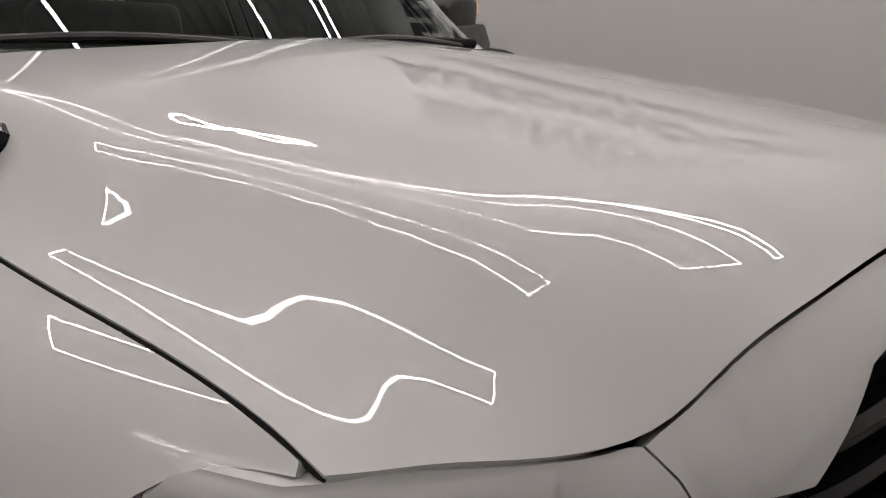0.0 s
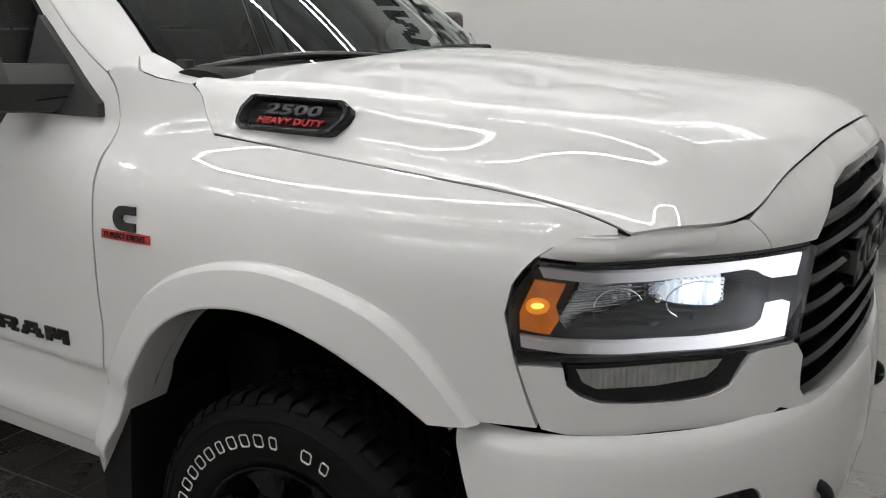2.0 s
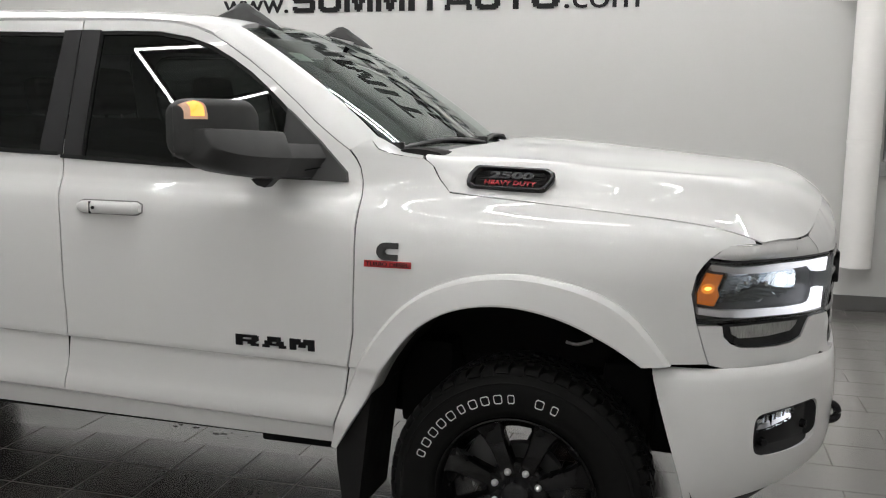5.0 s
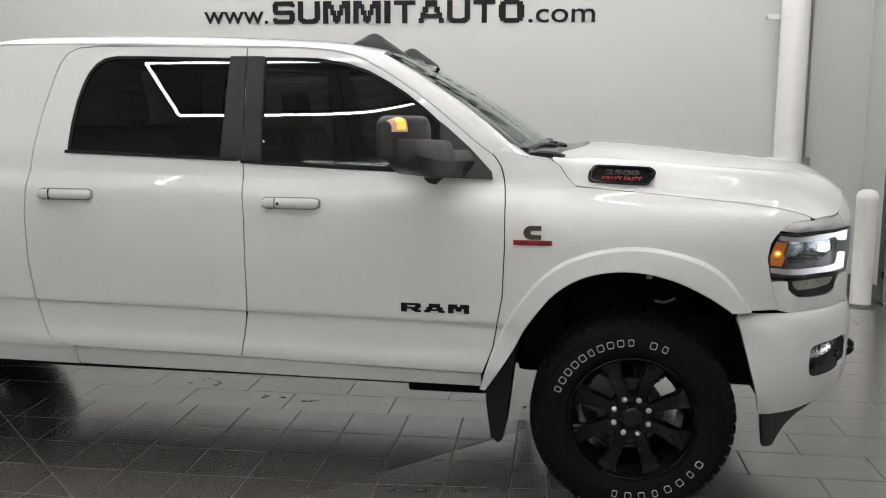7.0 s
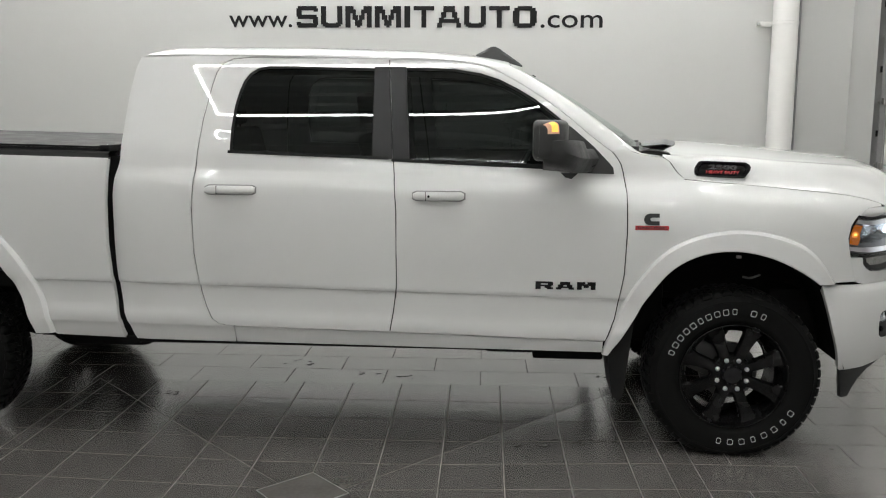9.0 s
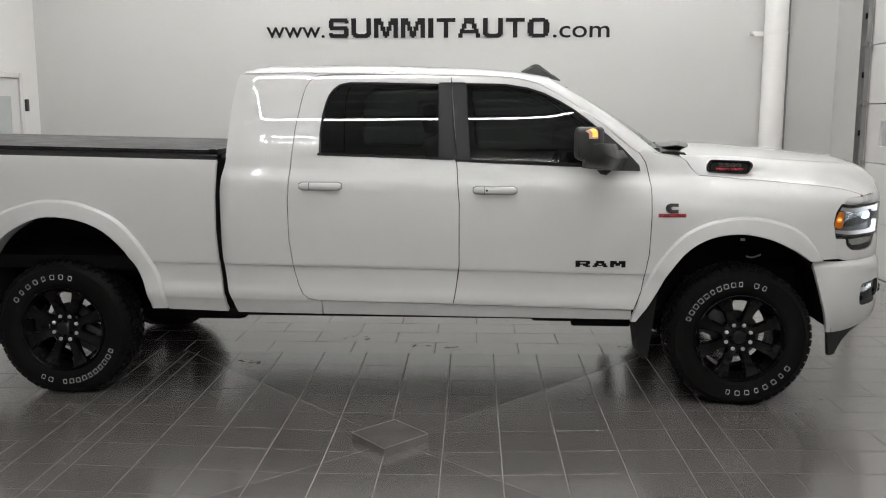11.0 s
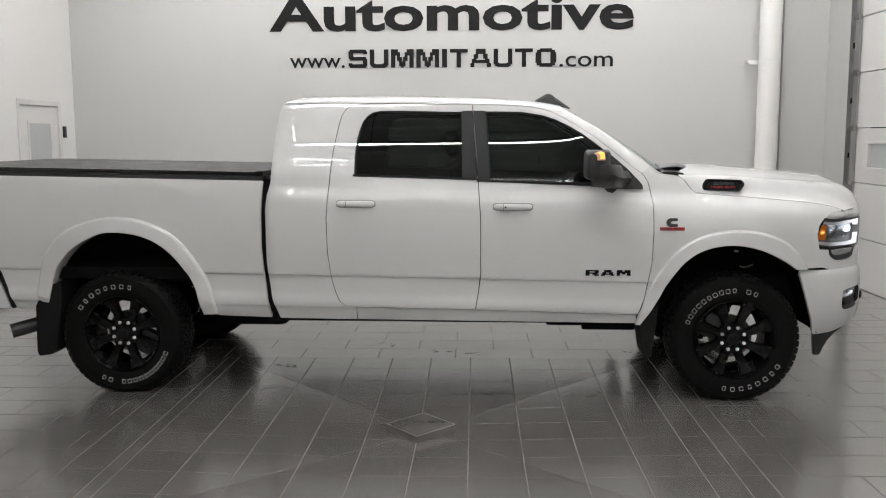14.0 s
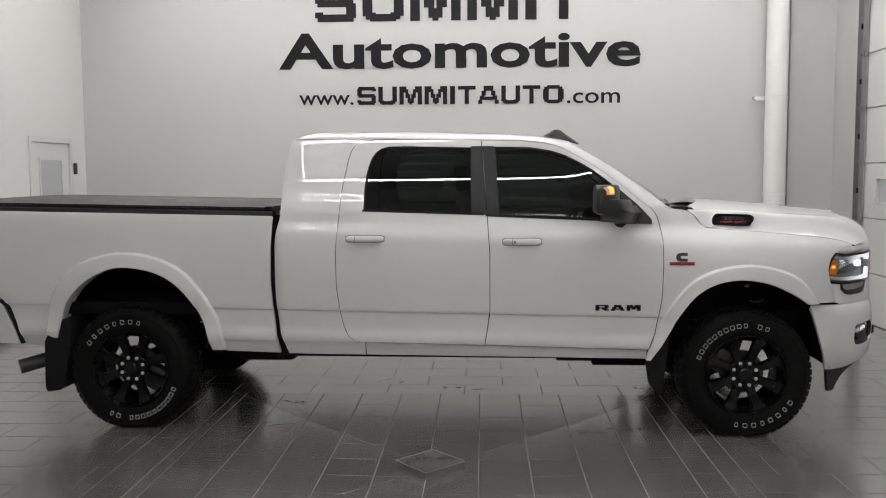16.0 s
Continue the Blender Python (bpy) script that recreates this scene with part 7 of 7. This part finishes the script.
for y, x, w in ((-0.42, -1.42, 0.54), (0.42, -1.42, 0.54), (0, -2.45, 1.5)):
    bm = bmesh.new()
    seat(bm, y, x, w)
    part("seat", bm, SEAT, truck, "dark seat with a headrest")
bm = bmesh.new()
box(bm, (-0.98, -0.80, 1.02), (-0.52, 0.80, 1.44), None, 0.06, 3)
box(bm, (-1.05, -0.16, 0.86), (-0.9, 0.16, 1.30), None, 0.03)
part("dashboard", bm, SEAT, truck, "dark dashboard")
bm = bmesh.new()
bmesh.ops.transform(bm, matrix=Matrix(), verts=[])
tube(bm, [pose(-1.08, 0.42, 1.28, 0, -62, 0) @ Vector((0.19 * math.cos(a), 0.19 * math.sin(a), 0)) for a in [2 * math.pi * k / 24 for k in range(25)]], 0.015, 8)
cyl(bm, (-1.08, 0.42, 1.28), (-0.95, 0.42, 1.20), 0.05, seg=14)
part("steering_wheel", bm, SEAT, truck, "dark steering wheel")
bm = bmesh.new()
rounded(bm, (-0.02, -0.12, -0.035), (0.02, 0.12, 0.035), 0.015, pose(-1.02, 0.0, 1.82))
cyl(bm, (-1.01, 0, 1.85), (-0.98, 0, 1.90), 0.01, seg=8)
part("interior_mirror", bm, GLOSSBLACK, truck)
bm = bmesh.new()
rows = [[(x, -0.68 + 1.36 * k / 8, F_roof(x, 0)[2] - 0.05 - 0.05 * abs(-1 + k / 4) ** 2) for k in range(9)] for x in (-2.95, -2.2, -1.5, -1.2)]
grid(bm, rows)
part("headliner", bm, mat("headliner_cloth", (0.25, 0.25, 0.24), 0.9), truck, "grey headliner", 60)

# ---- floor ----
def tile_mat(name, isl):
    m = TILE.copy()
    m.name = name
    n, ln = m.node_tree.nodes, m.node_tree.links.new
    b = n["Principled BSDF"]
    src = b.inputs["Base Color"].links[0].from_socket
    rnd = n.new("ShaderNodeNewGeometry") if isl else n.new("ShaderNodeObjectInfo")
    k = n.new("ShaderNodeMapRange")
    k.inputs["To Min"].default_value, k.inputs["To Max"].default_value = 0.94, 1.06
    ln(rnd.outputs["Random Per Island" if isl else "Random"], k.inputs["Value"])
    # every tile shows its own patch of the glaze
    geo, mix_ = n.new("ShaderNodeNewGeometry"), n.new("ShaderNodeVectorMath")
    mix_.operation = "MULTIPLY_ADD"
    ln(rnd.outputs["Random Per Island" if isl else "Random"], mix_.inputs[0])
    mix_.inputs[1].default_value = (23.0, 41.0, 7.0)
    ln(geo.outputs["Position"], mix_.inputs[2])
    for tex in [t_ for t_ in n if t_.bl_idname == "ShaderNodeTexNoise"]:
        ln(mix_.outputs["Vector"], tex.inputs["Vector"])
    sc_ = n.new("ShaderNodeVectorMath")
    sc_.operation = "SCALE"
    ln(src, sc_.inputs[0])
    ln(k.outputs["Result"], sc_.inputs["Scale"])
    ln(sc_.outputs["Vector"], b.inputs["Base Color"])
    return m


P_ = 0.307
tiles = []
k0 = int((YF - 0.13) / P_) - 1
for k in range(k0, int((YB - 0.13) / P_) + 1):
    y0 = max(0.13 + P_ * k, YF)
    y1 = min(0.13 + P_ * (k + 1), YB - 0.02)
    if y1 - y0 < 0.05:
        continue
    joints = set()
    off = -3.114 + (P_ if k % 2 else 0)
    j = -20
    while off + 2 * P_ * j < XR + 0.7:
        x = off + 2 * P_ * j
        if not (k < 0 and -3.95 < x < -0.2):
            joints.add(round(x, 3))
        j += 1
    if k < 0:
        joints |= {round(-3.914 + P_ * i, 3) for i in range(13)}
    js = sorted(min(max(x, XL), XR) for x in joints)
    for a, b in zip(js, js[1:]):
        if b - a > 0.06:
            tiles.append((a, b, y0, y1))


def tile_geo(w, d):
    g, c, t = 0.0026, 0.0007, 0.006
    hw, hd = w / 2 - g, d / 2 - g
    v = [(-hw, -hd, -t), (hw, -hd, -t), (hw, hd, -t), (-hw, hd, -t), (-hw, -hd, -c), (hw, -hd, -c), (hw, hd, -c), (-hw, hd, -c), (-hw + c, -hd + c, 0), (hw - c, -hd + c, 0), (hw - c, hd - c, 0), (-hw + c, hd - c, 0)]
    f = [(8, 9, 10, 11)] + [(i + o, (i + 1) % 4 + o, (i + 1) % 4 + o + 4, i + o + 4) for o in (0, 4) for i in range(4)]
    return v, f


def cut(poly, a, b, c):
    """The part of a polygon where a x + b y <= c."""
    out = []
    for (x0, y0), (x1, y1) in zip(poly, poly[1:] + poly[:1]):
        d0, d1 = a * x0 + b * y0 - c, a * x1 + b * y1 - c
        if d0 <= 0:
            out.append((x0, y0))
        if d0 * d1 < 0:
            k = d0 / (d0 - d1)
            out.append((x0 + (x1 - x0) * k, y0 + (y1 - y0) * k))
    return out


def basin_pieces(a, b, c, d):
    """A tile of the basin, cut where the four slopes meet."""
    cx, cy, h = DRAIN
    box_ = [(a, c), (b, c), (b, d), (a, d)]
    for q, p, r in ((1, 0, cx + h), (-1, 0, h - cx), (0, 1, cy + h), (0, -1, h - cy)):
        box_ = cut(box_, q, p, r) if box_ else box_
    for sx, sy in ((1, 0), (-1, 0), (0, 1), (0, -1)):
        # the slope on whose side the distance from the middle is the largest
        poly = box_
        for ox, oy in ((sy, sx), (-sy, -sx)):
            ex, ey = ox - sx, oy - sy
            poly = cut(poly, ex, ey, ex * cx + ey * cy) if poly else poly
        keep = [p for k, p in enumerate(poly) if math.dist(p, poly[k - 1]) > 1e-4]
        if len(keep) > 2:
            area = 0.5 * sum(p[0] * q[1] - q[0] * p[1] for p, q in zip(keep, keep[1:] + keep[:1]))
            if area > 0.0006:
                yield keep


def in_basin(q):
    cx, cy, h = DRAIN
    return q[1] > cx - h and q[0] < cx + h and q[3] > cy - h and q[2] < cy + h


floor_ob = bpy.data.objects["floor"]
near_t = sorted(tiles, key=lambda q: math.hypot((q[0] + q[1]) / 2 + 1.6, ((q[2] + q[3]) / 2 + 1.3) * 1.25))
shared = {}
TM = tile_mat("tile_single", False)
for a, b, c, d in near_t[:300]:
    if in_basin((a, b, c, d)):
        cx, cy, h = DRAIN
        loose = [list(p) for p in basin_pieces(a, b, c, d)]
        # what is left of the tile on the level floor round the basin
        for q in ((1, 0, cx - h), (-1, 0, -cx - h), (0, 1, cy - h), (0, -1, -cy - h)):
            rest = cut([(a, c), (b, c), (b, d), (a, d)], *q)
            if len(rest) > 2:
                loose.append(rest)
        for poly in loose:
            inner = shrink(poly, 0.0026)
            if len({(round(p.x, 4), round(p.y, 4)) for p in inner}) < 3:
                continue
            n = len(inner)
            tip = shrink(inner, 0.0007)
            v = [(p.x, p.y, basin_z(p.x, p.y) - 0.0055) for p in inner] + [(p.x, p.y, basin_z(p.x, p.y) - 0.0007) for p in inner] + [(p.x, p.y, basin_z(p.x, p.y)) for p in tip]
            f = [tuple(range(2 * n, 3 * n))] + [(k + o, (k + 1) % n + o, (k + 1) % n + o + n, k + o + n) for o in (0, n) for k in range(n)]
            me = bpy.data.meshes.new("tile")
            me.from_pydata(v, [], f)
            me.materials.append(TM)
            o = new("tile", me)
            o.parent = floor_ob
            o.matrix_world = ROOM
        continue
    key = (round(b - a, 3), round(d - c, 3))
    if key not in shared:
        v, f = tile_geo(*key)
        me = bpy.data.meshes.new("tile")
        me.from_pydata(v, [], f)
        me.materials.append(TM)
        shared[key] = me
    o = new("tile", shared[key])
    o.parent = floor_ob
    o.matrix_world = ROOM @ Matrix.Translation(((a + b) / 2, (c + d) / 2, random.uniform(-0.0004, 0.0)))
vv, ff = [], []
for a, b, c, d in near_t[300:]:
    v, f = tile_geo(b - a, d - c)
    k = len(vv)
    vv += [ROOM @ Vector((p[0] + (a + b) / 2, p[1] + (c + d) / 2, p[2])) for p in v]
    ff += [tuple(i + k for i in q) for q in f]
me = bpy.data.meshes.new("outer_tiles")
me.from_pydata(vv, [], ff)
me.materials.append(tile_mat("tile_joined", True))
o = new("outer_tiles", me)
o.parent = floor_ob
tagged(o, "grey porcelain floor tiles", "", "", "stuff")

HATCH = mat("hatch_tile", (0.150, 0.140, 0.132), 0.2, 0, 0.5, 0.3, 5, 0.02, 60)
HATCH.node_tree.nodes["Principled BSDF"].inputs["Coat Roughness"].default_value = 0.14
TRIMSTRIP = mat("hatch_edge", (0.32, 0.31, 0.30), 0.35, 0.3)
WATER = mat("dirty_water", (0.05, 0.048, 0.045), 0.05, 0, 0.6, 0.2, 30)
PUDDLES = ((-1.05, -0.885, 0.02, 5), (-0.91, -0.877, 0.02, 6), (-0.67, -0.824, 0.07, 12), (-3.17, -0.193, 0.07, 10), (-3.13, -0.80, 0.06, 8), (-1.73, 0.237, 0.06, 5), (-2.02, 0.277, 0.04, 4), (-0.47, 0.344, 0.06, 6), (-2.53, 0.52, 0.08, 6), (0.553, -0.835, 0.02, 2), (-0.51, -0.59, 0.03, 4))

# diamond floor hatch in front of the truck and dried water marks
hatch = thing("floor_hatch", "square grey floor hatch set cornerwise among the tiles", "floor hatch", pose(-2.014, -1.585, -0.0435))
bm = bmesh.new()
D = [(-0.207, -0.012), (0.0, 0.208), (0.207, -0.006), (-0.004, -0.240)]
rows = [[(x * 1.0, y * 1.0, 0.0) for x, y in D], [(x * 0.995, y * 0.995, 0.0465) for x, y in D]]
vs = grid(bm, rows, True)
bm.faces.new(vs[-1])
bmesh.ops.recalc_face_normals(bm, faces=bm.faces)
part("plate", bm, HATCH, hatch, "", 0)
for k in range(4):
    (x0, y0), (x1, y1) = D[k], D[(k + 1) % 4]
    bm = bmesh.new()
    prism(bm, [(x0, y0, 0.0435), (x1, y1, 0.0435), (x1 * 1.014, y1 * 1.014, 0.0435), (x0 * 1.014, y0 * 1.014, 0.0435)], (0, 0, 0.005))
    bmesh.ops.recalc_face_normals(bm, faces=bm.faces)
    part("edge_strip", bm, TRIMSTRIP, hatch, "", 0)
random.seed(21)
bm = bmesh.new()


def puddle(cx, cy, r):
    n = 11
    ph = random.uniform(0, 6)
    ring = [(cx + 1.5 * r * (0.7 + 0.5 * math.sin(ph + 2.3 * k) * math.cos(1.7 * k)) * math.cos(2 * math.pi * k / n), cy + r * (0.7 + 0.4 * math.sin(ph + 3.1 * k)) * math.sin(2 * math.pi * k / n)) for k in range(n)]
    flat = ROOM.inverted() @ Vector((cx, cy, 0))
    zb = basin_z(flat.x, flat.y)
    lo = [bm.verts.new((x, y, zb - 0.0004)) for x, y in ring]
    hi = [bm.verts.new((cx + (x - cx) * 0.8, cy + (y - cy) * 0.8, zb + 0.0022)) for x, y in ring]
    bm.faces.new(hi)
    for k in range(n):
        bm.faces.new((lo[k], lo[(k + 1) % n], hi[(k + 1) % n], hi[k]))


for cx, cy, spread, count in PUDDLES:
    for _ in range(count):
        puddle(cx + random.gauss(0, spread), cy + random.gauss(0, spread * 0.35), random.uniform(0.004, 0.016))
bmesh.ops.recalc_face_normals(bm, faces=bm.faces)
drops = part("water_drops", bm, WATER, None, "", 60)
tagged(drops, "small drips of dirty water on the floor tiles under the truck", "water drops", "", "stuff")
